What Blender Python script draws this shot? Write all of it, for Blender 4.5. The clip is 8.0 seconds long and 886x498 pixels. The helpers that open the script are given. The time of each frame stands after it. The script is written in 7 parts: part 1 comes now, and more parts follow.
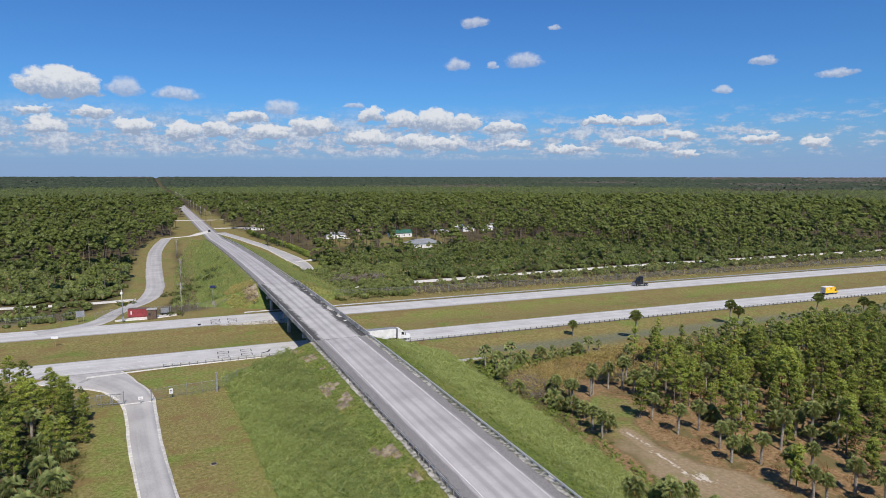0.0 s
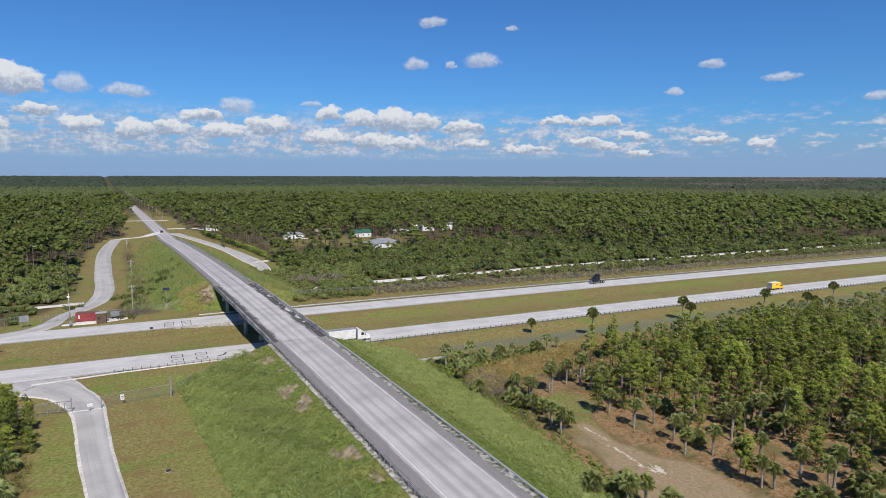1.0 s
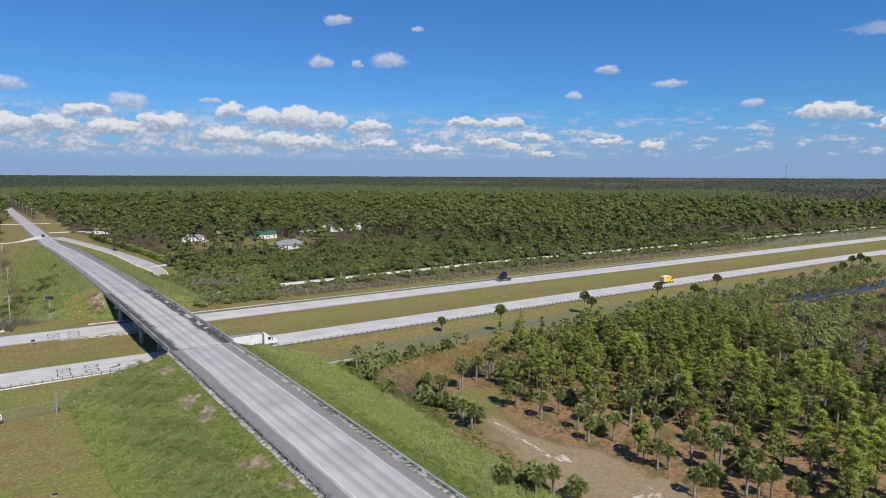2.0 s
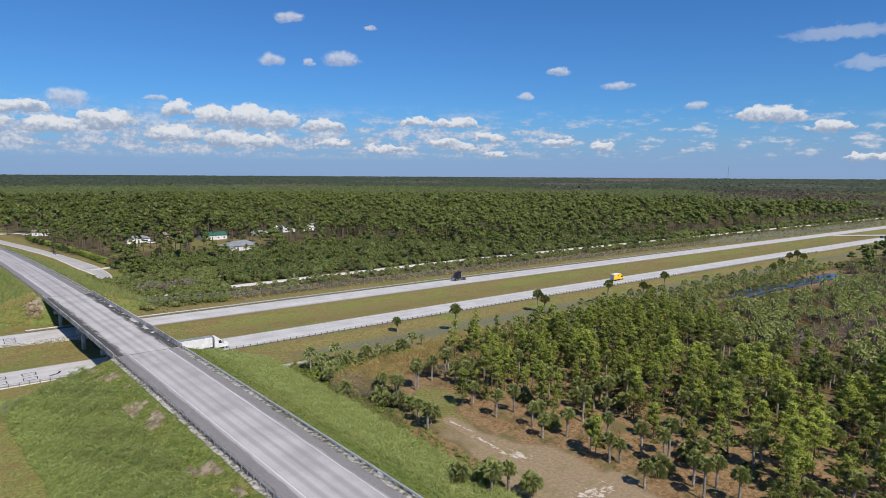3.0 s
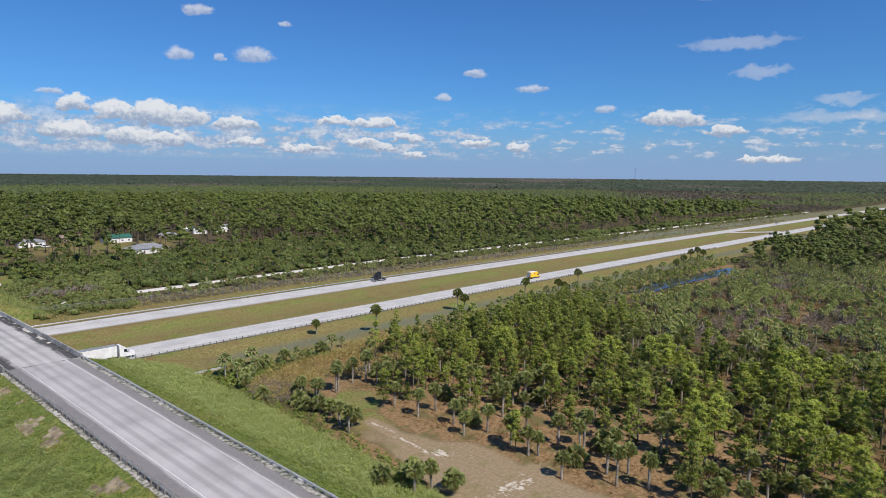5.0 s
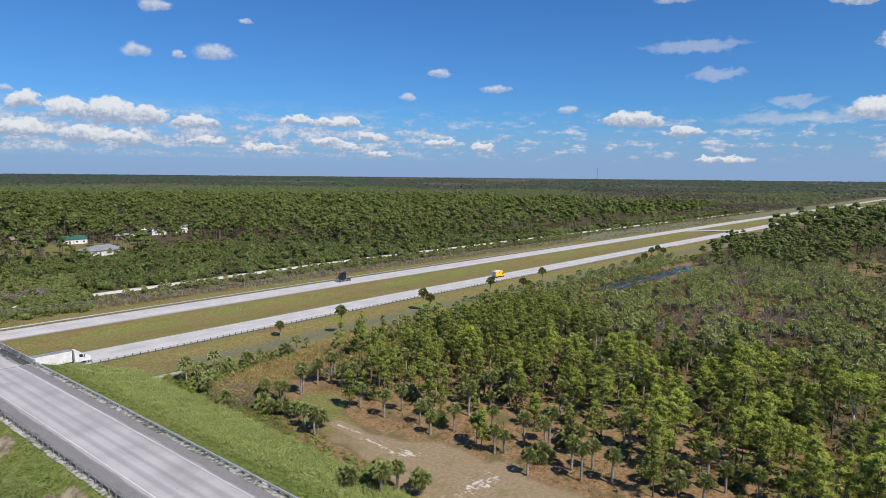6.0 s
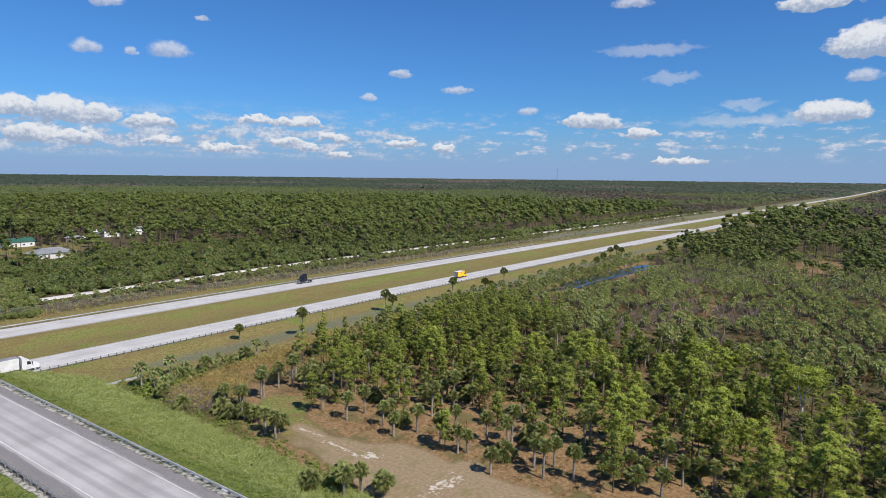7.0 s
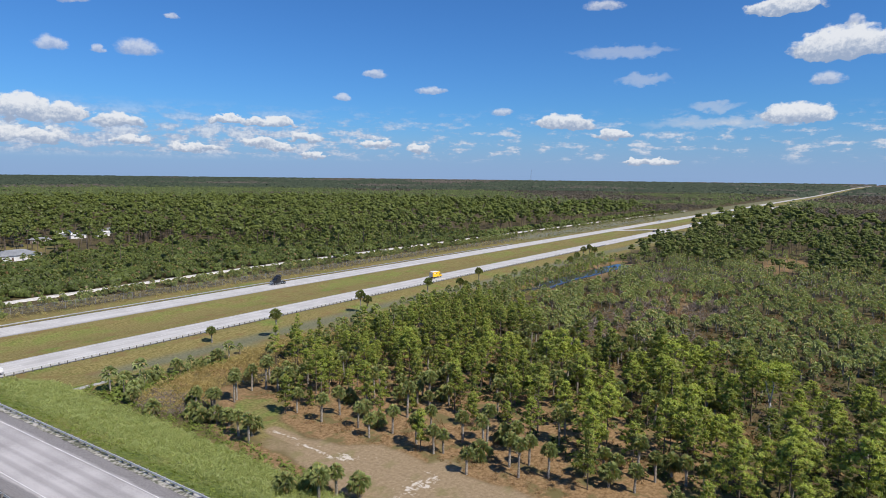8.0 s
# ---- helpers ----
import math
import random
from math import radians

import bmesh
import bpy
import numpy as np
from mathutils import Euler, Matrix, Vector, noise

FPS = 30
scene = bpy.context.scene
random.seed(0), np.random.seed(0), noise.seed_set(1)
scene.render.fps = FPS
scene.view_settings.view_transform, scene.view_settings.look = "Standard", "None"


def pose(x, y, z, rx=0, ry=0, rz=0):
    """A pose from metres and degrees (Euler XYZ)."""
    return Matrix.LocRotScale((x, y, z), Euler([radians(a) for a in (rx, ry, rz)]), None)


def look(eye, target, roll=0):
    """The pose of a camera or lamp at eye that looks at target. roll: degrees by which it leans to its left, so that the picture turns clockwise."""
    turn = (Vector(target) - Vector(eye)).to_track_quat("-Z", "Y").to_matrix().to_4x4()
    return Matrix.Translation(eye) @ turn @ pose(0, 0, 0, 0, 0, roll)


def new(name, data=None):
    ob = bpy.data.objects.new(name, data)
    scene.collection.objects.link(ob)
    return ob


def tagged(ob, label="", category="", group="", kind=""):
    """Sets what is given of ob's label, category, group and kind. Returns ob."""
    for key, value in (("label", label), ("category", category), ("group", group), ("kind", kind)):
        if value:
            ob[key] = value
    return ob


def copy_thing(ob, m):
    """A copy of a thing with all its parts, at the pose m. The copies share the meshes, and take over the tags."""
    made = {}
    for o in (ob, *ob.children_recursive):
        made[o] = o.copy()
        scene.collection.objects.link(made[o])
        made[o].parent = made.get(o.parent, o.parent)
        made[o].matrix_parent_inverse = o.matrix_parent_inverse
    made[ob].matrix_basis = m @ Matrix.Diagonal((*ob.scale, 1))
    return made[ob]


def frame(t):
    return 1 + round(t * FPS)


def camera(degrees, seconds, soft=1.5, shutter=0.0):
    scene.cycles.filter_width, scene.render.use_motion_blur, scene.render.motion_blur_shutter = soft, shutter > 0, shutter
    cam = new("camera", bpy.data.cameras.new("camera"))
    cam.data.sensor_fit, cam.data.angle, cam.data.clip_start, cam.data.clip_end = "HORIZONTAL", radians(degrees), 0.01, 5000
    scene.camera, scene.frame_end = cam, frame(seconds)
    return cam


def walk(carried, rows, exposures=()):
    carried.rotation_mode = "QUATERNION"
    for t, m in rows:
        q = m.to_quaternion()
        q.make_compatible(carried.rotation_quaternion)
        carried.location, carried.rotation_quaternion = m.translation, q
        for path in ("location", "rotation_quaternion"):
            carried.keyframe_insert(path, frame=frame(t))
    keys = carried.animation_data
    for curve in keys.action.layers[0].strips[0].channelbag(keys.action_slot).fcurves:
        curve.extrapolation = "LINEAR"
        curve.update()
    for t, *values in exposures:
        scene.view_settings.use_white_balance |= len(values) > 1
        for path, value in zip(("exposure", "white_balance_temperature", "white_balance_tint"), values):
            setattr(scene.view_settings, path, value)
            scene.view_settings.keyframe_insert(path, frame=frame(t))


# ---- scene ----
# ---- camera: it hovers at one place and turns to the right ----
cam = camera(71.6, 8.0, soft=0.68)
EYE = (0.0, 0.0, 46.0)
TURNS = [  # seconds, heading, tilt, lean
    (0.0, -21.50, -6.78, 0.05),
    (0.5, -22.61, -6.80, 0.08),
    (1.0, -25.29, -6.83, 0.11),
    (1.5, -29.26, -6.82, 0.16),
    (2.0, -33.79, -6.80, 0.23),
    (2.2, -35.39, -6.79, 0.28),
    (3.3, -38.83, -6.79, 0.36),
    (3.5, -39.65, -6.78, 0.41),
    (4.0, -41.68, -6.76, 0.45),
    (4.5, -43.31, -6.75, 0.49),
    (5.0, -45.57, -6.73, 0.53),
    (6.3, -49.85, -6.70, 0.58),
    (6.5, -50.62, -6.67, 0.61),
    (7.0, -52.37, -6.63, 0.63),
    (7.5, -54.52, -6.58, 0.65),
    (8.0, -54.73, -6.57, 0.65),
]
walk(cam, [(t, pose(*EYE, 90 + tilt, 0, heading) @ pose(0, 0, 0, 0, 0, lean)) for t, heading, tilt, lean in TURNS], [(0.0, -0.03), (5.0, 0.0), (8.0, 0.08)])

# ---- node helpers ----
def nodes_of(tree):
    tree.nodes.clear()
    def add(kind, **values):
        n = tree.nodes.new(kind)
        for key, value in values.items():
            if key == "operation":
                n.operation = value
            elif key == "use_clamp":
                n.use_clamp = value
            elif key == "data_type":
                n.data_type = value
            elif key == "blend_type":
                n.blend_type = value
            elif key == "interpolation_type":
                n.interpolation_type = value
            elif key == "attribute_name":
                n.attribute_name = value
            else:
                n.inputs[int(key[1:])].default_value = value
        return n
    return add, tree.links.new


def maths(add, link, op, a, b=None, c=None, clamp=False):
    n = add("ShaderNodeMath", operation=op, use_clamp=clamp)
    for i, v in enumerate((a, b, c)):
        if v is None:
            continue
        if isinstance(v, (int, float)):
            n.inputs[i].default_value = v
        else:
            link(v, n.inputs[i])
    return n.outputs[0]


def vmath(add, link, op, a, b=None, c=None):
    n = add("ShaderNodeVectorMath", operation=op)
    for i, v in enumerate((a, b, c)):
        if v is None:
            continue
        if isinstance(v, (tuple, list)):
            n.inputs[i].default_value = v
        else:
            link(v, n.inputs[i])
    return n.outputs[1] if op in ("DOT_PRODUCT", "LENGTH") else n.outputs[0]


def mix_rgb(add, link, fac, a, b, mode="MIX"):
    n = add("ShaderNodeMix", data_type="RGBA", blend_type=mode)
    for i, v in ((0, fac), (6, a), (7, b)):
        if isinstance(v, (int, float)):
            n.inputs[i].default_value = v
        elif isinstance(v, tuple):
            n.inputs[i].default_value = (*v, 1) if len(v) == 3 else v
        else:
            link(v, n.inputs[i])
    return n.outputs[2]


def ramp01(add, link, value, lo, hi):
    n = add("ShaderNodeMapRange", interpolation_type="SMOOTHSTEP")
    link(value, n.inputs[0])
    n.inputs[1].default_value, n.inputs[2].default_value = lo, hi
    return n.outputs[0]


# ---- sun and sky ----
SUN_AZ, SUN_EL = 186.0, 51.0
light = bpy.data.lights.new("sun", "SUN")
light.energy, light.angle, light.color = 5.05, radians(0.53), (1.0, 0.925, 0.83)
sun = new("sun", light)
to_sun = Vector((math.sin(radians(SUN_AZ)) * math.cos(radians(SUN_EL)), math.cos(radians(SUN_AZ)) * math.cos(radians(SUN_EL)), math.sin(radians(SUN_EL))))
sun.matrix_world = look(to_sun * 300, (0, 0, 0))

# cumulus clouds: heading (degrees right of north), height, half width, half height
CLOUDS_WEST = [(-9.9, 7.1, 2.6, 1.1), (-5.4, 7.1, 1.3, 0.9), (-1.4, 6.8, 2.0, 0.6), (-11.7, 5.0, 1.0, 0.4), (-7.7, 5.0, 1.2, 0.4),
    (-10.8, 3.9, 1.4, 0.6), (-4.8, 4.0, 1.4, 0.6), (-1.1, 3.8, 1.3, 0.7), (1.8, 4.0, 1.3, 0.6), (5.9, 3.8, 1.7, 0.6), (7.1, 6.0, 1.5, 0.8),
    (4.2, 5.1, 1.6, 0.5), (9.8, 4.4, 1.9, 0.7), (13.3, 6.3, 0.9, 0.3), (14.9, 5.5, 1.1, 0.7), (20.7, 5.0, 1.8, 0.9), (17.7, 5.0, 1.3, 0.8)]
CLOUDS_NORTH = [(23.5, 4.9, 1.2, 0.8), (14.8, 3.4, 2.0, 0.6), (19.0, 3.1, 1.6, 0.7), (21.8, 2.9, 1.5, 0.5), (27.2, 4.4, 1.8, 0.5),
    (24.3, 13.4, 1.3, 0.5), (22.7, 9.9, 1.2, 0.6), (26.0, 9.8, 0.6, 0.35), (28.8, 10.2, 1.7, 0.8), (48.4, 9.2, 1.1, 0.43), (53.5, 7.9, 1.4, 0.38),
    (45.4, 7.1, 0.9, 0.36), (39.1, 4.7, 2.1, 0.43), (35.5, 4.9, 1.5, 0.34), (42.2, 3.5, 1.4, 0.38), (48.3, 3.1, 1.3, 0.38), (28.0, 2.8, 1.3, 0.36)]
CLOUDS_EAST = [(33.1, 2.5, 2.0, 0.35), (38.2, 3.0, 1.3, 0.39), (39.9, 2.7, 1.3, 0.34), (42.8, 2.0, 1.1, 0.29), (52.4, 2.6, 1.0, 0.35), (31.4, 12.9, 0.7, 0.23),
    (86.9, 10.5, 3.2, 1.1), (86.0, 8.0, 1.2, 0.6), (84.1, 5.4, 2.4, 0.8), (65.6, 5.1, 2.4, 0.6), (60.0, 6.0, 1.0, 0.45), (69.9, 4.0, 1.5, 0.39),
    (82.7, 13.7, 2.6, 0.57), (87.5, 12.1, 0.7, 0.5), (73.1, 1.6, 2.3, 0.25), (68.7, 14.8, 1.7, 0.5), (93.5, 6.0, 2.0, 0.7)]
WISPS = [(70.3, 11.0, 4.3, 0.42), (72.3, 8.6, 2.4, 0.4), (78.5, 4.9, 6.0, 0.4), (78.0, 6.2, 2.0, 0.35)]

world = bpy.data.worlds.new("world")
scene.world = world
world.use_nodes = True
add, link = nodes_of(world.node_tree)
sky = add("ShaderNodeTexSky")
sky.sky_type, sky.sun_disc, sky.sun_elevation, sky.sun_rotation = "NISHITA", False, radians(SUN_EL), radians(SUN_AZ)
sky.altitude, sky.air_density, sky.dust_density, sky.ozone_density = 0.0, 1.0, 0.35, 3.0
way = add("ShaderNodeTexCoord").outputs["Generated"]
xyz = add("ShaderNodeSeparateXYZ")
link(way, xyz.inputs[0])
heading = maths(add, link, "MULTIPLY", maths(add, link, "ARCTAN2", xyz.outputs[0], xyz.outputs[1]), 57.2958)
height = maths(add, link, "MULTIPLY", maths(add, link, "ARCSINE", xyz.outputs[2]), 57.2958)
plan = add("ShaderNodeCombineXYZ")
link(heading, plan.inputs[0]), link(height, plan.inputs[1])
billow = add("ShaderNodeTexNoise", i2=0.9, i3=6.0, i4=0.52)
link(vmath(add, link, "MULTIPLY", plan.outputs[0], (1.0, 1.5, 1.0)), billow.inputs[0])
puff = add("ShaderNodeTexNoise", i2=2.6, i3=3.0, i4=0.6)
link(plan.outputs[0], puff.inputs[0])
shift = vmath(add, link, "MULTIPLY", vmath(add, link, "SUBTRACT", billow.outputs[1], (0.5, 0.5, 0.5)), (2.6, 1.5, 0.0))
spot = vmath(add, link, "ADD", plan.outputs[0], shift)
calm_spot = vmath(add, link, "ADD", plan.outputs[0], vmath(add, link, "MULTIPLY", shift, (0.6, 0.5, 0.0)))
density, weight, lift, faint = None, None, None, None
for a, e, w, h in CLOUDS_WEST + CLOUDS_NORTH + CLOUDS_EAST:
    small = e > 5.5 and w < 2.1
    w, h = (0.88 * w, 0.8 * h) if small else (w, h)
    low_e = e - 0.35 * h  # flat bases, billowing tops
    u = vmath(add, link, "MULTIPLY_ADD", calm_spot if small else spot, (1 / (1.3 * w), 1 / (1.75 * h), 0), (-a / (1.3 * w), -low_e / (1.75 * h), 0))
    v = vmath(add, link, "DOT_PRODUCT", u, (0, 1, 0))
    below = maths(add, link, "MINIMUM", v, 0.0)
    d = maths(add, link, "MULTIPLY_ADD", maths(add, link, "MULTIPLY", below, below), -3.5, maths(add, link, "SUBTRACT", 1.0, vmath(add, link, "DOT_PRODUCT", u, u)), clamp=True)
    if small:
        faint = d if faint is None else maths(add, link, "MAXIMUM", faint, d)
    else:
        density = d if density is None else maths(add, link, "MAXIMUM", density, d)
    weight = d if weight is None else maths(add, link, "ADD", weight, d)
    lift = maths(add, link, "MULTIPLY", v, d) if lift is None else maths(add, link, "MULTIPLY_ADD", v, d, lift)
shade = maths(add, link, "DIVIDE", lift, maths(add, link, "MAXIMUM", weight, 0.01))
cover = ramp01(add, link, maths(add, link, "MULTIPLY", density, maths(add, link, "MULTIPLY_ADD", puff.outputs[0], 0.7, 0.62)), 0.08, 0.42)
veil = ramp01(add, link, maths(add, link, "MULTIPLY", faint, maths(add, link, "MULTIPLY_ADD", puff.outputs[0], 1.3, 0.3)), 0.02, 0.75)
# bright crowns, grey-blue bases
crown = ramp01(add, link, maths(add, link, "ADD", shade, maths(add, link, "MULTIPLY_ADD", puff.outputs[0], 1.1, -0.55)), -0.3, 0.55)
cloud = mix_rgb(add, link, crown, (3.7, 4.6, 6.3), (8.9, 9.15, 9.6))
# thin wisps and the broken low deck near the skyline
thin = None
for a, e, w, h in WISPS:
    u = vmath(add, link, "MULTIPLY_ADD", spot, (1 / (1.2 * w), 1 / (1.4 * h), 0), (-a / (1.2 * w), -e / (1.4 * h), 0))
    d = maths(add, link, "SUBTRACT", 1.0, vmath(add, link, "DOT_PRODUCT", u, u), clamp=True)
    thin = d if thin is None else maths(add, link, "MAXIMUM", thin, d)
deck_noise = add("ShaderNodeTexNoise", i2=0.42, i3=8.0, i4=0.62)
link(vmath(add, link, "MULTIPLY", plan.outputs[0], (1.0, 2.8, 1.0)), deck_noise.inputs[0])
band = maths(add, link, "MULTIPLY", ramp01(add, link, height, 1.3, 2.3), ramp01(add, link, height, 6.6, 3.4))
thick = ramp01(add, link, heading, 62.0, 20.0)  # the deck is closed in the west and broken in the east
low = maths(add, link, "MULTIPLY", ramp01(add, link, maths(add, link, "MULTIPLY_ADD", thick, 0.12, deck_noise.outputs[0]), 0.5, 0.66), band)
low_tone = mix_rgb(add, link, ramp01(add, link, maths(add, link, "MULTIPLY_ADD", puff.outputs[0], 0.5, maths(add, link, "MULTIPLY", deck_noise.outputs[0], 0.7)), 0.5, 0.78), (3.9, 4.7, 6.6), (7.7, 8.1, 8.9))
clear_air = mix_rgb(add, link, 1.0, sky.outputs[0], (0.39, 0.80, 1.31), "MULTIPLY")
skyline = mix_rgb(add, link, maths(add, link, "MULTIPLY", ramp01(add, link, height, 6.0, 0.0), 0.93), clear_air, (3.0, 4.45, 7.2))
with_low = mix_rgb(add, link, maths(add, link, "MULTIPLY", low, 0.85), skyline, low_tone)
with_thin = mix_rgb(add, link, maths(add, link, "MULTIPLY", ramp01(add, link, thin, 0.0, 1.0), 0.42), with_low, (7.0, 7.4, 8.2))
with_faint = mix_rgb(add, link, maths(add, link, "MULTIPLY", veil, 0.68), with_thin, mix_rgb(add, link, crown, (4.4, 5.1, 6.8), (8.2, 8.4, 9.0)))
final = mix_rgb(add, link, maths(add, link, "MULTIPLY", cover, 0.96), with_faint, cloud)
shine = add("ShaderNodeBackground", i1=0.085)
link(final, shine.inputs[0])
link(shine.outputs[0], add("ShaderNodeOutputWorld").inputs[0])

# ---- materials ----
def material(name, build):
    m = bpy.data.materials.new(name)
    m.use_nodes = True
    add, link = nodes_of(m.node_tree)
    bsdf = add("ShaderNodeBsdfPrincipled")
    bsdf.inputs["Specular IOR Level"].default_value = 0.3
    link(bsdf.outputs[0], add("ShaderNodeOutputMaterial").inputs[0])
    build(add, link, bsdf)
    return m


def place(add, link, scale=(1, 1, 1)):
    return vmath(add, link, "MULTIPLY", add("ShaderNodeNewGeometry").outputs["Position"], scale)


def grain(add, link, where, scale, detail=4.0, rough=0.55):
    n = add("ShaderNodeTexNoise", i2=scale, i3=detail, i4=rough)
    link(where, n.inputs[0])
    return n.outputs[0]


def bumped(add, link, bsdf, value, strength, distance):
    b = add("ShaderNodeBump", i0=strength, i1=distance)
    link(value, b.inputs["Height"])
    link(b.outputs[0], bsdf.inputs["Normal"])


def speckled(name, dark, pale, scale=3.0, rough=0.85, metal=0.0, coarse=0.35, bump=0.2, spec=0.3):
    """A surface that varies between two tones at two scales."""
    def build(add, link, bsdf):
        where = place(add, link)
        a, b = grain(add, link, where, scale), grain(add, link, where, scale * 0.12, 3.0)
        both = maths(add, link, "ADD", maths(add, link, "MULTIPLY", a, 1 - coarse), maths(add, link, "MULTIPLY", b, coarse))
        link(mix_rgb(add, link, ramp01(add, link, both, 0.36, 0.64), dark, pale), bsdf.inputs["Base Color"])
        bsdf.inputs["Roughness"].default_value, bsdf.inputs["Metallic"].default_value = rough, metal
        bsdf.inputs["Specular IOR Level"].default_value = spec
        if bump:
            bumped(add, link, bsdf, a, bump, 0.05)
    return material(name, build)


def leafy(name, dark, pale, dry=(0.2, 0.15, 0.05), dry_share=0.0, glow=0.25, gloss=0.03, tufted=0.0):
    """Foliage: tone by the 'tint' of each plant, by each leaf and by the plant itself, with light passing through."""
    m = bpy.data.materials.new(name)
    m.use_nodes = True
    add, link = nodes_of(m.node_tree)
    tint = add("ShaderNodeAttribute", attribute_name="tint").outputs["Fac"]
    leaf = add("ShaderNodeNewGeometry").outputs["Random Per Island"]
    plant = add("ShaderNodeObjectInfo").outputs["Random"]
    t = maths(add, link, "ADD", maths(add, link, "MULTIPLY", tint, 0.62), maths(add, link, "MULTIPLY_ADD", leaf, 0.16, maths(add, link, "MULTIPLY", plant, 0.22)), clamp=True)
    colour = mix_rgb(add, link, t, dark, pale)
    if dry_share:
        colour = mix_rgb(add, link, ramp01(add, link, maths(add, link, "FRACT", maths(add, link, "MULTIPLY", leaf, 7.3)), 1 - dry_share, 1 - dry_share + 0.02), colour, dry)
    diffuse = add("ShaderNodeBsdfDiffuse")
    if tufted:  # needles and shaded gaps finer than the clumps, painted as half-tone specks
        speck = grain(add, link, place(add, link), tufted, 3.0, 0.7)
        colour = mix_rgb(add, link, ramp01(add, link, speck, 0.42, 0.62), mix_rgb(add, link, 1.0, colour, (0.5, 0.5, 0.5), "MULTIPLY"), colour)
        lift = add("ShaderNodeBump", i0=0.9, i1=0.8)
        link(speck, lift.inputs["Height"]), link(lift.outputs[0], diffuse.inputs["Normal"])
    through_leaf = add("ShaderNodeBsdfTranslucent")
    sheen = add("ShaderNodeBsdfGlossy", i1=0.55)
    link(colour, diffuse.inputs[0])
    link(mix_rgb(add, link, 1.0, colour, (1.25, 1.25, 0.6), "MULTIPLY"), through_leaf.inputs[0])
    one, two = add("ShaderNodeMixShader", i0=glow), add("ShaderNodeMixShader", i0=gloss)
    link(diffuse.outputs[0], one.inputs[1]), link(through_leaf.outputs[0], one.inputs[2])
    link(one.outputs[0], two.inputs[1]), link(sheen.outputs[0], two.inputs[2])
    link(two.outputs[0], add("ShaderNodeOutputMaterial").inputs[0])
    return m


def ground_build(add, link, bsdf):
    where = place(add, link)
    zone = add("ShaderNodeAttribute", attribute_name="zones")
    split = add("ShaderNodeSeparateColor")
    link(zone.outputs["Color"], split.inputs[0])
    mown, sand, straw = split.outputs
    fine, mid, wide = grain(add, link, where, 1.6, 6.0, 0.65), grain(add, link, where, 0.22, 4.0), grain(add, link, where, 0.045, 3.0)
    along = grain(add, link, place(add, link, (0.07, 0.2, 1)), 1.0, 5.0, 0.6)
    floor_tone = mix_rgb(add, link, ramp01(add, link, mid, 0.35, 0.65), (0.075, 0.06, 0.03), (0.16, 0.125, 0.065))
    grass = mix_rgb(add, link, ramp01(add, link, fine, 0.3, 0.7), (0.13, 0.11, 0.036), (0.27, 0.225, 0.09))
    lush = mix_rgb(add, link, ramp01(add, link, fine, 0.3, 0.7), (0.095, 0.13, 0.025), (0.19, 0.24, 0.058))
    grass = mix_rgb(add, link, ramp01(add, link, maths(add, link, "ADD", maths(add, link, "MULTIPLY", wide, 0.5), maths(add, link, "MULTIPLY", along, 0.5)), 0.50, 0.64), grass, lush)
    fresh = add("ShaderNodeAttribute", attribute_name="lush").outputs["Fac"]
    grass = mix_rgb(add, link, maths(add, link, "MULTIPLY", fresh, ramp01(add, link, mid, 0.3, 0.6)), grass, mix_rgb(add, link, ramp01(add, link, fine, 0.3, 0.7), (0.11, 0.14, 0.03), (0.22, 0.265, 0.066)))
    grass = mix_rgb(add, link, maths(add, link, "MULTIPLY", ramp01(add, link, maths(add, link, "ADD", maths(add, link, "MULTIPLY", mid, 0.5), maths(add, link, "MULTIPLY", along, 0.5)), 0.50, 0.63), 0.75), grass, (0.19, 0.12, 0.055))
    straw_tone = mix_rgb(add, link, ramp01(add, link, fine, 0.3, 0.7), (0.15, 0.09, 0.042), (0.33, 0.22, 0.115))
    straw_tone = mix_rgb(add, link, ramp01(add, link, mid, 0.5, 0.62), straw_tone, (0.15, 0.125, 0.055))
    dirt = mix_rgb(add, link, ramp01(add, link, fine, 0.25, 0.75), (0.225, 0.165, 0.098), (0.335, 0.255, 0.16))
    dirt = mix_rgb(add, link, maths(add, link, "MULTIPLY", ramp01(add, link, mid, 0.52, 0.68), 0.55), dirt, (0.18, 0.165, 0.065))
    base = mix_rgb(add, link, mown, mix_rgb(add, link, ramp01(add, link, fine, 0.35, 0.6), floor_tone, (0.075, 0.062, 0.03)), grass)
    base = mix_rgb(add, link, maths(add, link, "MULTIPLY", zone.outputs["Alpha"], 0.75), base, mix_rgb(add, link, ramp01(add, link, fine, 0.3, 0.7), (0.11, 0.12, 0.075), (0.20, 0.205, 0.14)))
    base = mix_rgb(add, link, straw, base, straw_tone)
    base = mix_rgb(add, link, ramp01(add, link, sand, 0.05, 0.5), base, dirt)
    torn = maths(add, link, "ADD", maths(add, link, "MULTIPLY", fine, 0.5), maths(add, link, "MULTIPLY", grain(add, link, place(add, link, (0.7, 0.3, 1)), 1.0, 5.0, 0.65), 0.5))
    streak = ramp01(add, link, maths(add, link, "MULTIPLY_ADD", maths(add, link, "SUBTRACT", torn, 0.5), 2.4, sand), 0.80, 0.98)
    base = mix_rgb(add, link, streak, base, (0.56, 0.50, 0.42))
    link(base, bsdf.inputs["Base Color"])
    bsdf.inputs["Roughness"].default_value = 0.95
    bsdf.inputs["Specular IOR Level"].default_value = 0.1
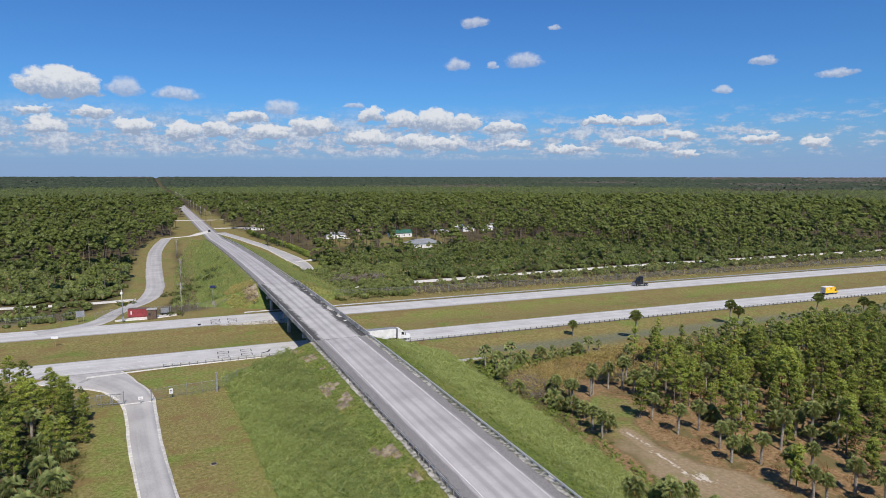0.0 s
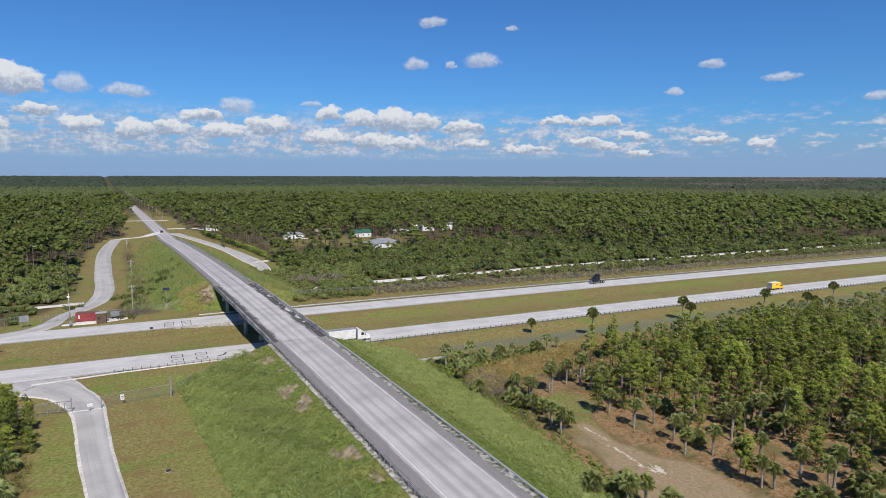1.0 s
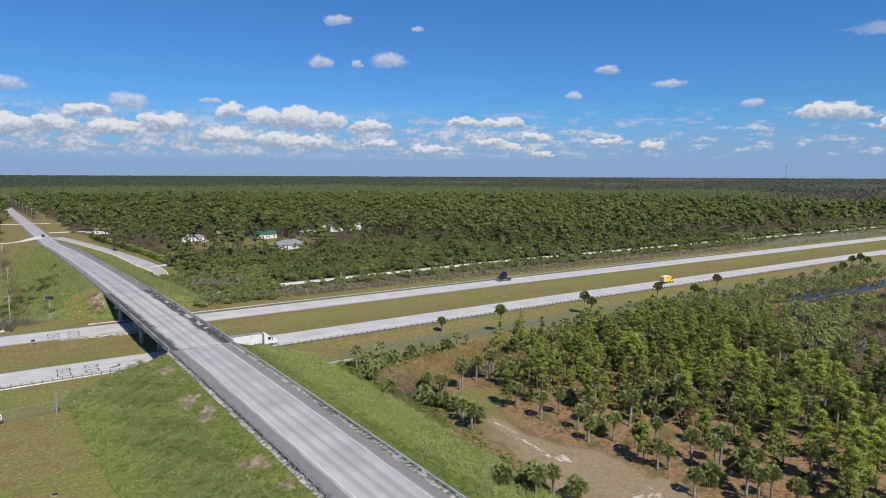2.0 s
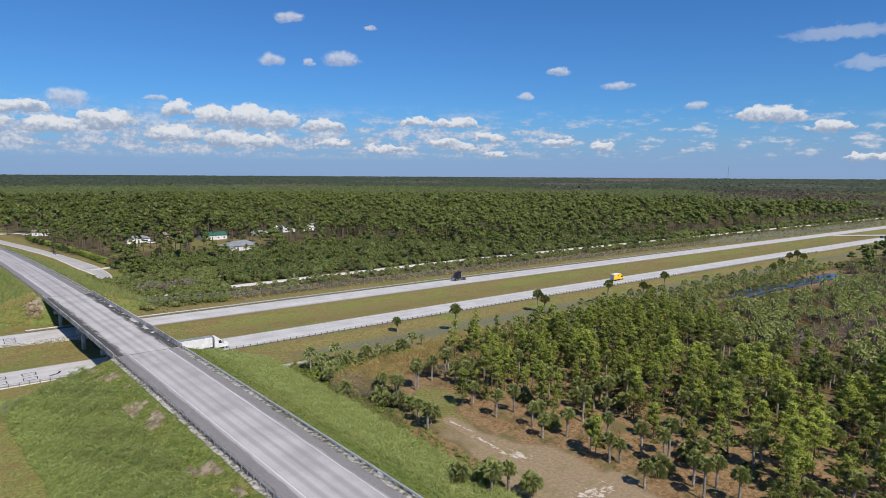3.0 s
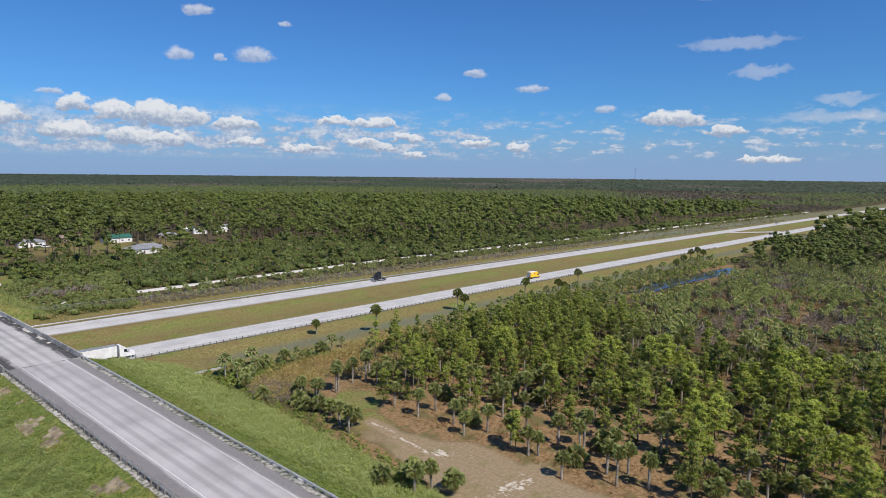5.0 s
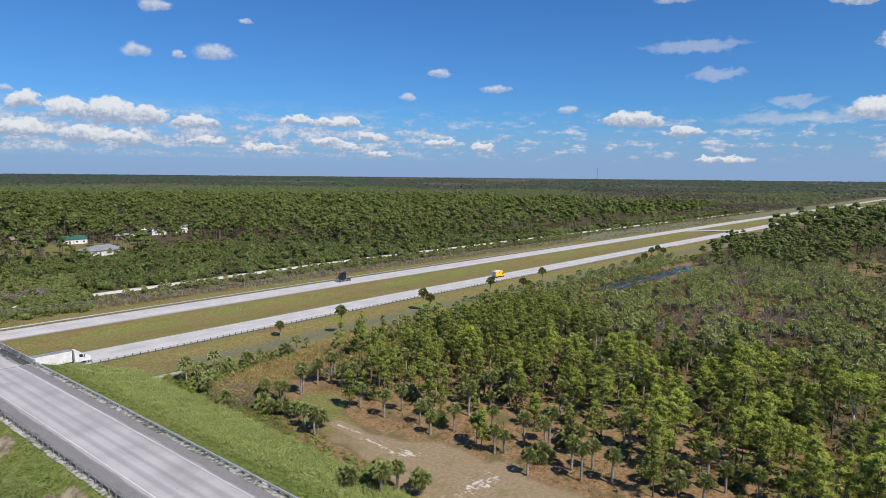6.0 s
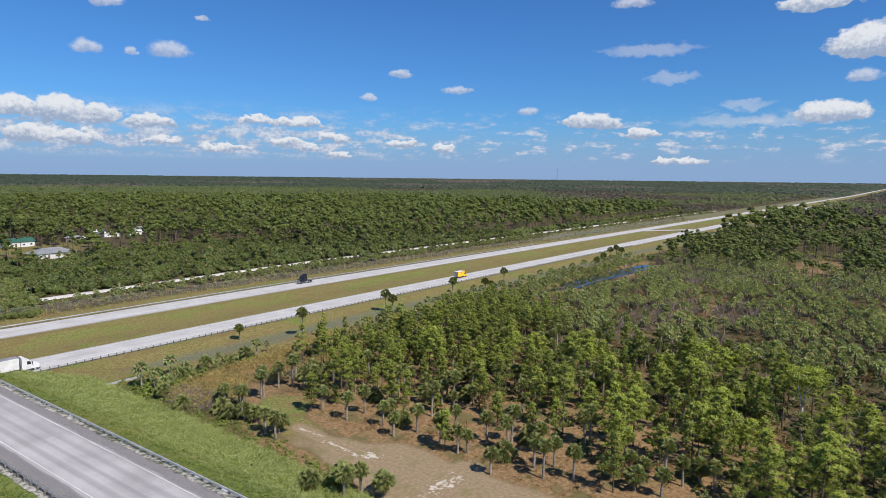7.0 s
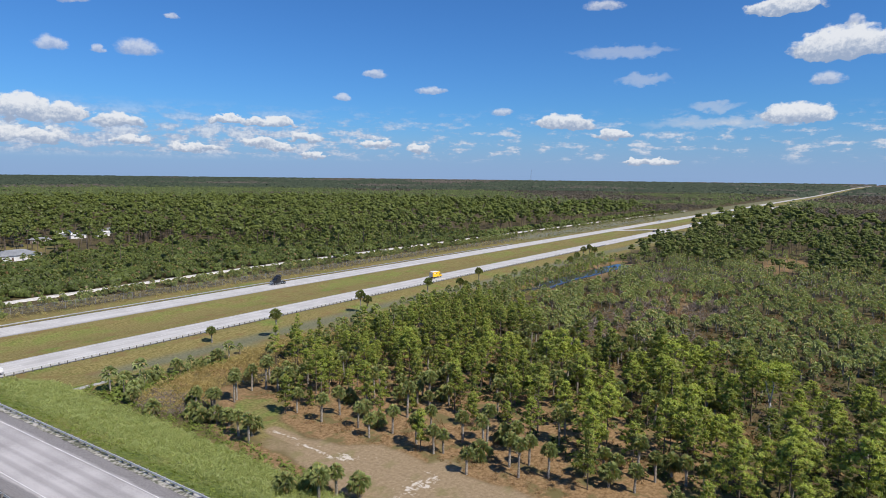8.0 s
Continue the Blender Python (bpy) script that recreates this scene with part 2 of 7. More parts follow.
    bumped(add, link, bsdf, fine, 0.6, 0.25)


def road_build(dark, pale, lanes, tracks):
    """Bleached pavement: wheel paths along 'across' (metres from the middle), patches and fine grain."""
    def build(add, link, bsdf):
        where = place(add, link)
        across = add("ShaderNodeAttribute", attribute_name="across").outputs["Fac"]
        along = add("ShaderNodeAttribute", attribute_name="along").outputs["Fac"]
        strip = add("ShaderNodeCombineXYZ")
        link(across, strip.inputs[0]), link(maths(add, link, "MULTIPLY", along, 0.012), strip.inputs[1])
        streaks = grain(add, link, strip.outputs[0], 0.55, 3.0, 0.5)
        fine, wide = grain(add, link, where, 5.0, 3.0), grain(add, link, where, 0.16, 4.0)
        tone = maths(add, link, "ADD", maths(add, link, "MULTIPLY", streaks, 0.4), maths(add, link, "ADD", maths(add, link, "MULTIPLY", fine, 0.25), maths(add, link, "MULTIPLY", wide, 0.35)))
        colour = mix_rgb(add, link, ramp01(add, link, tone, 0.36, 0.62), dark, pale)
        side = maths(add, link, "ABSOLUTE", across)
        if tracks:  # oil-darkened middle of each lane, bleached wheel paths
            wheel = maths(add, link, "ABSOLUTE", maths(add, link, "SUBTRACT", side, 1.95))
            darkened = maths(add, link, "MULTIPLY", maths(add, link, "SUBTRACT", 1.0, ramp01(add, link, wheel, 0.15, 0.75)), 0.38)
            middle = maths(add, link, "MULTIPLY", maths(add, link, "SUBTRACT", 1.0, ramp01(add, link, side, 0.1, 0.5)), 0.3)
            colour = mix_rgb(add, link, maths(add, link, "MAXIMUM", darkened, middle), colour, tuple(0.55 * c for c in dark))
        worn = maths(add, link, "MULTIPLY", ramp01(add, link, maths(add, link, "ADD", side, maths(add, link, "MULTIPLY_ADD", wide, 1.2, -0.6)), lanes, lanes + 0.5), 0.8)
        colour = mix_rgb(add, link, worn, colour, mix_rgb(add, link, ramp01(add, link, fine, 0.35, 0.65), tuple(0.42 * c for c in dark), tuple(0.62 * c for c in dark)))
        if tracks:  # black, crumbled outer edge
            torn = maths(add, link, "MULTIPLY_ADD", grain(add, link, where, 0.7, 5.0, 0.65), 2.2, maths(add, link, "SUBTRACT", side, 1.1))
            colour = mix_rgb(add, link, maths(add, link, "MULTIPLY", ramp01(add, link, torn, 5.8, 6.5), 0.8), colour, (0.05, 0.048, 0.046))
        link(colour, bsdf.inputs["Base Color"])
        bsdf.inputs["Roughness"].default_value = 0.85
        bumped(add, link, bsdf, fine, 0.15, 0.02)
    return build


def deck_build(add, link, bsdf):
    """Bridge deck: streaked concrete, black runoff stains and pale grit along the parapets."""
    road_build((0.33, 0.315, 0.30), (0.50, 0.48, 0.455), 9.0, True)(add, link, bsdf)
    colour = bsdf.inputs["Base Color"].links[0].from_socket
    across = add("ShaderNodeAttribute", attribute_name="across").outputs["Fac"]
    along = add("ShaderNodeAttribute", attribute_name="along").outputs["Fac"]
    strip = add("ShaderNodeCombineXYZ")
    link(maths(add, link, "MULTIPLY", across, 0.8), strip.inputs[0]), link(maths(add, link, "MULTIPLY", along, 0.07), strip.inputs[1])
    drawn, spots = grain(add, link, strip.outputs[0], 1.6, 6.0, 0.65), grain(add, link, place(add, link), 0.55, 5.0, 0.65)
    side = maths(add, link, "ABSOLUTE", across)
    ragged = maths(add, link, "MULTIPLY_ADD", maths(add, link, "SUBTRACT", spots, 0.5), 2.2, maths(add, link, "MULTIPLY_ADD", maths(add, link, "SUBTRACT", drawn, 0.5), 3.2, side))
    stain = maths(add, link, "MULTIPLY", ramp01(add, link, ragged, 3.9, 5.2), 0.9)
    colour = mix_rgb(add, link, stain, colour, (0.035, 0.034, 0.032))
    grit = maths(add, link, "MULTIPLY", ramp01(add, link, across, 5.3, 6.0), ramp01(add, link, spots, 0.56, 0.62))
    link(mix_rgb(add, link, grit, colour, (0.62, 0.58, 0.52)), bsdf.inputs["Base Color"])


def bank_build(add, link, bsdf):
    where = place(add, link)
    fine, mid, wide = grain(add, link, where, 1.3, 6.0, 0.7), grain(add, link, where, 0.2, 4.0), grain(add, link, where, 0.05, 2.0)
    green = mix_rgb(add, link, ramp01(add, link, fine, 0.3, 0.7), (0.07, 0.095, 0.024), (0.19, 0.23, 0.06))
    gold = mix_rgb(add, link, ramp01(add, link, fine, 0.3, 0.7), (0.11, 0.115, 0.03), (0.25, 0.25, 0.08))
    colour = mix_rgb(add, link, ramp01(add, link, maths(add, link, "ADD", maths(add, link, "MULTIPLY", mid, 0.5), maths(add, link, "MULTIPLY", wide, 0.5)), 0.45, 0.62), green, gold)
    link(colour, bsdf.inputs["Base Color"])
    bsdf.inputs["Roughness"].default_value = 0.95
    bsdf.inputs["Specular IOR Level"].default_value = 0.1
    bumped(add, link, bsdf, fine, 0.8, 0.4)


def water_build(add, link, bsdf):
    bsdf.inputs["Base Color"].default_value = (0.045, 0.05, 0.045, 1)
    bsdf.inputs["Roughness"].default_value = 0.06
    bsdf.inputs["Specular IOR Level"].default_value = 0.5
    bumped(add, link, bsdf, grain(add, link, place(add, link), 1.2, 3.0), 0.12, 0.02)


def mesh_wire_build(add, link, bsdf):
    """Chain link seen from afar: most of it is gap."""
    bsdf.inputs["Base Color"].default_value = (0.28, 0.29, 0.29, 1)
    bsdf.inputs["Metallic"].default_value, bsdf.inputs["Roughness"].default_value = 0.5, 0.5
    where = add("ShaderNodeNewGeometry").outputs["Position"]
    s = add("ShaderNodeSeparateXYZ")
    link(where, s.inputs[0])
    run = maths(add, link, "ADD", s.outputs[0], s.outputs[1])
    parts = []
    for sign in (1, -1):
        d = maths(add, link, "ABSOLUTE", maths(add, link, "SUBTRACT", maths(add, link, "FRACT", maths(add, link, "MULTIPLY", maths(add, link, "MULTIPLY_ADD", s.outputs[2], sign, run), 9.0)), 0.5))
        parts.append(maths(add, link, "LESS_THAN", d, 0.045))
    link(maths(add, link, "MULTIPLY", maths(add, link, "MAXIMUM", *parts), 0.9), bsdf.inputs["Alpha"])


M = dict(
    ground=material("ground_cover", ground_build),
    highway=material("highway_pavement", road_build((0.38, 0.365, 0.345), (0.53, 0.515, 0.49), 5.4, False)),
    overpass=material("overpass_pavement", road_build((0.315, 0.296, 0.288), (0.465, 0.44, 0.428), 4.05, True)),
    lane=material("access_pavement", road_build((0.31, 0.295, 0.28), (0.46, 0.44, 0.415), 30.0, False)),
    shellrock=speckled("white_shell_rock", (0.46, 0.43, 0.38), (0.68, 0.65, 0.59), 1.2),
    bank=material("bank_grass", bank_build),
    earth=speckled("bare_earth", (0.13, 0.105, 0.07), (0.36, 0.30, 0.22), 0.9, 0.95, bump=0.8, spec=0.1),
    water=material("pond_water", water_build),
    chain=material("chain_link", mesh_wire_build),
    paint=speckled("road_paint_white", (0.55, 0.54, 0.52), (0.76, 0.75, 0.73), 1.2),
    tar=speckled("tar_seal", (0.018, 0.018, 0.018), (0.04, 0.04, 0.04), 3.0),
    concrete=speckled("bridge_concrete", (0.25, 0.245, 0.23), (0.42, 0.41, 0.385), 1.6),
    stained=speckled("stained_concrete", (0.15, 0.145, 0.138), (0.44, 0.43, 0.40), 1.3, coarse=0.45),
    steel=speckled("galvanised_steel", (0.30, 0.31, 0.32), (0.48, 0.49, 0.50), 4.0, 0.5, 0.6, bump=0),
    beam=speckled("galvanised_beam", (0.40, 0.41, 0.41), (0.58, 0.58, 0.57), 4.0, 0.6, 0.15, bump=0),
    rust_post=speckled("weathered_post", (0.10, 0.09, 0.08), (0.24, 0.22, 0.20), 5.0),
    bark=speckled("pine_bark", (0.07, 0.05, 0.037), (0.20, 0.16, 0.125), 3.5),
    palm_bark=speckled("palm_trunk", (0.13, 0.11, 0.09), (0.40, 0.36, 0.30), 6.0),
    dead=speckled("bare_wood", (0.26, 0.24, 0.21), (0.48, 0.46, 0.43), 5.0),
    pine=leafy("pine_needles", (0.036, 0.058, 0.011), (0.50, 0.575, 0.09), (0.44, 0.32, 0.10), 0.07, glow=0.35),
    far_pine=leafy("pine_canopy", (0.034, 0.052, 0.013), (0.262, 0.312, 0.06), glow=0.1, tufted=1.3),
    palm=leafy("palm_fronds", (0.032, 0.05, 0.019), (0.40, 0.45, 0.16), (0.42, 0.31, 0.13), 0.1, glow=0.25, gloss=0.03),
    shrub=leafy("shrub_leaves", (0.085, 0.125, 0.022), (0.26, 0.315, 0.06), glow=0.25),
    twigs=leafy("grey_twigs", (0.13, 0.10, 0.085), (0.30, 0.25, 0.215), glow=0.1),
    reed=leafy("dry_reeds", (0.27, 0.2, 0.075), (0.61, 0.485, 0.19), glow=0.3),
    brush=leafy("rusty_brush", (0.14, 0.075, 0.03), (0.32, 0.2, 0.09), glow=0.2),
    blade=leafy("tall_grass", (0.12, 0.165, 0.052), (0.47, 0.54, 0.185), (0.42, 0.36, 0.14), 0.1, glow=0.4),
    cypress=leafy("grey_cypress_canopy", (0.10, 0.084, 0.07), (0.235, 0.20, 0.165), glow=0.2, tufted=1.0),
    # next two: haze mixed in as bluer green; skyline also holds shade between crowns
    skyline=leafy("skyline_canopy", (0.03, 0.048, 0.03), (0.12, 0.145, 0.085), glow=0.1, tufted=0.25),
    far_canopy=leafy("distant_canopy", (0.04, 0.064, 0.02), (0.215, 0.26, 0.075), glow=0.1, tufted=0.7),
    dark_palm=leafy("dark_palm_fronds", (0.03, 0.046, 0.014), (0.26, 0.31, 0.09), (0.32, 0.24, 0.10), 0.1, glow=0.35, gloss=0.03),
    pale_blade=leafy("pale_tall_grass", (0.18, 0.22, 0.07), (0.53, 0.58, 0.22), (0.48, 0.45, 0.2), 0.08, glow=0.45),
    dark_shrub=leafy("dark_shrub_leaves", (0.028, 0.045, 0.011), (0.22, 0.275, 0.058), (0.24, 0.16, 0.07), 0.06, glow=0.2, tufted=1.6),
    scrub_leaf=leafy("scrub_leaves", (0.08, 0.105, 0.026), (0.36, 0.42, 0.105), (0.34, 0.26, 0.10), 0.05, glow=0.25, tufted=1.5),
    # copse palms: shade put into a duller copy of the palm colour
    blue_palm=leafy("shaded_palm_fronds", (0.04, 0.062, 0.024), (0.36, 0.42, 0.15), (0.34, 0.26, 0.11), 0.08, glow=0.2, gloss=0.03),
    rough=leafy("rough_olive_weeds", (0.07, 0.075, 0.02), (0.27, 0.27, 0.085), (0.26, 0.17, 0.08), 0.25, glow=0.25),
    hay=leafy("dry_roadside_grass", (0.20, 0.17, 0.065), (0.56, 0.48, 0.2), (0.45, 0.33, 0.16), 0.1, glow=0.35),
    deck=material("bridge_deck", deck_build),
    white=speckled("white_paint", (0.66, 0.66, 0.65), (0.80, 0.80, 0.79), 1.0, 0.5, bump=0),
    yellow=speckled("yellow_paint", (0.80, 0.46, 0.02), (0.88, 0.53, 0.03), 1.0, 0.4, bump=0),
    red=speckled("red_paint", (0.22, 0.04, 0.045), (0.31, 0.06, 0.065), 1.5, 0.6, bump=0),
    brown=speckled("brown_paint", (0.10, 0.065, 0.045), (0.16, 0.11, 0.08), 2.0, 0.7, bump=0),
    black=speckled("black_paint", (0.012, 0.012, 0.014), (0.03, 0.03, 0.034), 2.0, 0.35, bump=0),
    rubber=speckled("rubber", (0.015, 0.015, 0.015), (0.035, 0.035, 0.035), 5.0, 0.8, bump=0),
    glass=speckled("dark_glass", (0.02, 0.025, 0.03), (0.035, 0.04, 0.045), 1.0, 0.08, bump=0, spec=0.6),
    roof_grey=speckled("grey_shingles", (0.17, 0.18, 0.19), (0.28, 0.29, 0.30), 2.0),
    roof_green=speckled("green_metal_roof", (0.03, 0.10, 0.07), (0.05, 0.16, 0.11), 1.0, 0.5),
    roof_brown=speckled("brown_roof", (0.20, 0.15, 0.12), (0.30, 0.24, 0.20), 1.0),
    wood=speckled("pole_wood", (0.22, 0.20, 0.17), (0.38, 0.35, 0.31), 5.0),
    panel=speckled("solar_panel", (0.015, 0.02, 0.05), (0.03, 0.04, 0.08), 2.0, 0.15, bump=0),
    lamp_red=speckled("red_lens", (0.4, 0.02, 0.02), (0.5, 0.03, 0.03), 2.0, 0.3, bump=0),
)

# ---- mesh helpers ----
def mesh_from(name, verts, faces, mats, slot=None, tint=None, smooth=False, across=None, along=None):
    """A mesh from arrays of points and of faces with a fixed number of corners."""
    verts, faces = np.asarray(verts, dtype=np.float32), np.asarray(faces, dtype=np.int32)
    me = bpy.data.meshes.new(name)
    k = faces.shape[1]
    me.vertices.add(len(verts))
    me.vertices.foreach_set("co", verts.ravel())
    me.loops.add(faces.size)
    me.loops.foreach_set("vertex_index", faces.ravel())
    me.polygons.add(len(faces))
    me.polygons.foreach_set("loop_start", np.arange(0, faces.size, k, dtype=np.int32))
    for m in mats:
        me.materials.append(m)
    if slot is not None:
        me.polygons.foreach_set("material_index", np.asarray(slot, dtype=np.int32))
    me.polygons.foreach_set("use_smooth", np.full(len(faces), smooth))
    for key, values in (("tint", tint), ("across", across), ("along", along)):
        if values is not None:
            me.attributes.new(key, "FLOAT", "POINT").data.foreach_set("value", np.asarray(values, dtype=np.float32).ravel())
    me.update(calc_edges=True)
    return me


def grid_mesh(name, px, py, pz, mats, across=None, along=None, smooth=True):
    """A sheet over 2D arrays of x, y and z."""
    n, m = px.shape
    i = np.arange(n * m).reshape(n, m)
    faces = np.stack([i[:-1, :-1], i[1:, :-1], i[1:, 1:], i[:-1, 1:]], -1).reshape(-1, 4)
    return mesh_from(name, np.stack([px, py, pz], -1).reshape(-1, 3), faces, mats, smooth=smooth, across=across, along=along)


def link_bm(name, bm, mat, smooth=False):
    me = bpy.data.meshes.new(name)
    bm.normal_update()
    bm.to_mesh(me)
    bm.free()
    for m in mat if isinstance(mat, (list, tuple)) else [mat]:
        me.materials.append(m)
    if smooth:
        for p in me.polygons:
            p.use_smooth = True
    return new(name, me)


def part(name, bm, mat, parent, label="", smooth=False):
    ob = link_bm(name, bm, mat, smooth)
    ob.parent = parent
    return tagged(ob, label)


def share(name, me, parent, m=None):
    """An object on shared mesh data under a thing."""
    ob = new(name, me)
    ob.parent = parent
    if m is not None:
        ob.matrix_basis = m
    return ob


def box(bm, x0, x1, y0, y1, z0, z1, bevel=0.0):
    made = bmesh.ops.create_cube(bm, size=1.0, matrix=Matrix.Translation(((x0 + x1) / 2, (y0 + y1) / 2, (z0 + z1) / 2)) @ Matrix.Diagonal((x1 - x0, y1 - y0, z1 - z0, 1)))
    if bevel:
        edges = list({e for v in made["verts"] for e in v.link_edges})
        bmesh.ops.bevel(bm, geom=edges, offset=bevel, segments=2, affect="EDGES", profile=0.5)
    return bm


def tube(bm, a, b, r0, r1=None, sides=10):
    a, b = Vector(a), Vector(b)
    turn = (b - a).to_track_quat("Z", "Y").to_matrix().to_4x4()
    bmesh.ops.create_cone(bm, cap_ends=True, segments=sides, radius1=r0, radius2=r0 if r1 is None else r1, depth=(b - a).length,
                          matrix=Matrix.Translation((a + b) / 2) @ turn)
    return bm


def prism(bm, outline, y0, y1):
    """An outline in x and z, drawn out along y."""
    a = [bm.verts.new((x, y0, z)) for x, z in outline]
    b = [bm.verts.new((x, y1, z)) for x, z in outline]
    n = len(outline)
    bm.faces.new(a), bm.faces.new(b[::-1])
    for i in range(n):
        bm.faces.new((a[i], b[i], b[(i + 1) % n], a[(i + 1) % n]))
    bmesh.ops.recalc_face_normals(bm, faces=bm.faces)
    return bm


def empty(name, m, label, category, group="", kind=""):
    ob = new(name)
    ob.matrix_basis = m
    return tagged(ob, label, category, group, kind)

# ---- plan ----
def bend(x):
    """The highway swings a little to the south in the east."""
    x = np.asarray(x, dtype=float)
    return -0.013 * np.maximum(0.0, x - 170.0) - 2e-5 * np.maximum(0.0, x - 2300.0) ** 2


def mid_x(y):
    """Middle of the crossing road."""
    y = np.asarray(y, dtype=float)
    return 33.0 - 0.0635 * (y - 105.0) - 0.005 * np.maximum(0.0, y - 500.0)


def road_z(y):
    """Height of the crossing road: up over the highway and down again."""
    return np.maximum(0.06, 6.9 - (np.asarray(y, dtype=float) - 185.0) ** 2 / 12600.0)


NEAR, FAR = (159.5, 171.5), (199.5, 211.5)  # south and north edge of the carriageways
BRIDGE = (145.0, 230.0)


def smooth(v, lo, hi):
    t = np.clip((v - lo) / (hi - lo), 0, 1)
    return t * t * (3 - 2 * t)


def wobble(x, y, size, seed=0.0):
    """A cheap, smooth, repeatable unevenness between -1 and 1."""
    x, y = np.asarray(x, dtype=float) / size, np.asarray(y, dtype=float) / size
    return (np.sin(x * 1.7 + y * 0.9 + seed) + np.sin(x * -0.8 + y * 2.1 + 2.1 * seed + 1.0) + np.sin(x * 2.9 - y * 2.3 + 0.7 * seed) * 0.6 + np.sin(x * 4.3 + y * 3.7 + seed) * 0.4) / 3.0


def polyline_near(x, y, points):
    """Distance to a line of points, and how far along it, from 0 to 1."""
    best, where = np.full(np.shape(x), 1e9), np.zeros(np.shape(x))
    n = len(points) - 1
    for i, ((ax, ay), (bx, by)) in enumerate(zip(points, points[1:])):
        t = np.clip(((x - ax) * (bx - ax) + (y - ay) * (by - ay)) / ((bx - ax) ** 2 + (by - ay) ** 2), 0, 1)
        d = np.hypot(x - ax - t * (bx - ax), y - ay - t * (by - ay))
        where = np.where(d < best, (i + t) / n, where)
        best = np.minimum(best, d)
    return best, where


RIM_Y = [24, 50, 57, 67, 72, 80, 90, 95, 100, 105]
RIM_WEST = [56, 58, 60, 62, 63.5, 64, 65.5, 66.7, 69.5, 75]
RIM_EAST = [78, 77, 77, 77.7, 73.5, 72.3, 74.5, 80, 81, 77]
TYRES = [(70.1, 87), (69.5, 80.5), (68.9, 74.3), (69.2, 69.4), (72, 66.5)]


def off_clearing(x, y):
    """Metres outside the rim of the sandy clearing, plus 8.5; less than 8.5 is inside."""
    inner = np.minimum(x - np.interp(y, RIM_Y, RIM_WEST), np.interp(y, RIM_Y, RIM_EAST) - x)
    return 8.5 - np.minimum(inner, 105 - y)


SPUR = [(-46, 206), (-39, 209.7), (-34.5, 213), (-31, 218), (-28.2, 230), (-24.5, 239), (-20.5, 250), (-19, 265), (-19.4, 285), (-22.6, 328), (-26.6, 400), (-26.5, 450), (-24.6, 494)]
ACCESS = [(-30, 162), (-20, 150), (-14.5, 139), (-12.5, 128), (-10.5, 112), (-7.5, 93), (-4, 70), (0, 40)]
TRACK = [(40, 247), (70, 250), (100, 252), (206, 257), (300, 256), (400, 255), (600, 252), (900, 246), (1000, 244)]
TRACK_WEST = [(-24, 252), (-40, 250), (-62, 251), (-100, 255), (-160, 262)]
SIDE = [(48, 300), (48, 330), (41, 395), (33, 440), (25, 480), (14, 530)]


POND = [(232, 117), (262, 119), (290, 117), (335, 114)]
SWAMP = [(80, 121), (92, 113), (108, 112), (140, 118), (185, 119), (232, 117)]


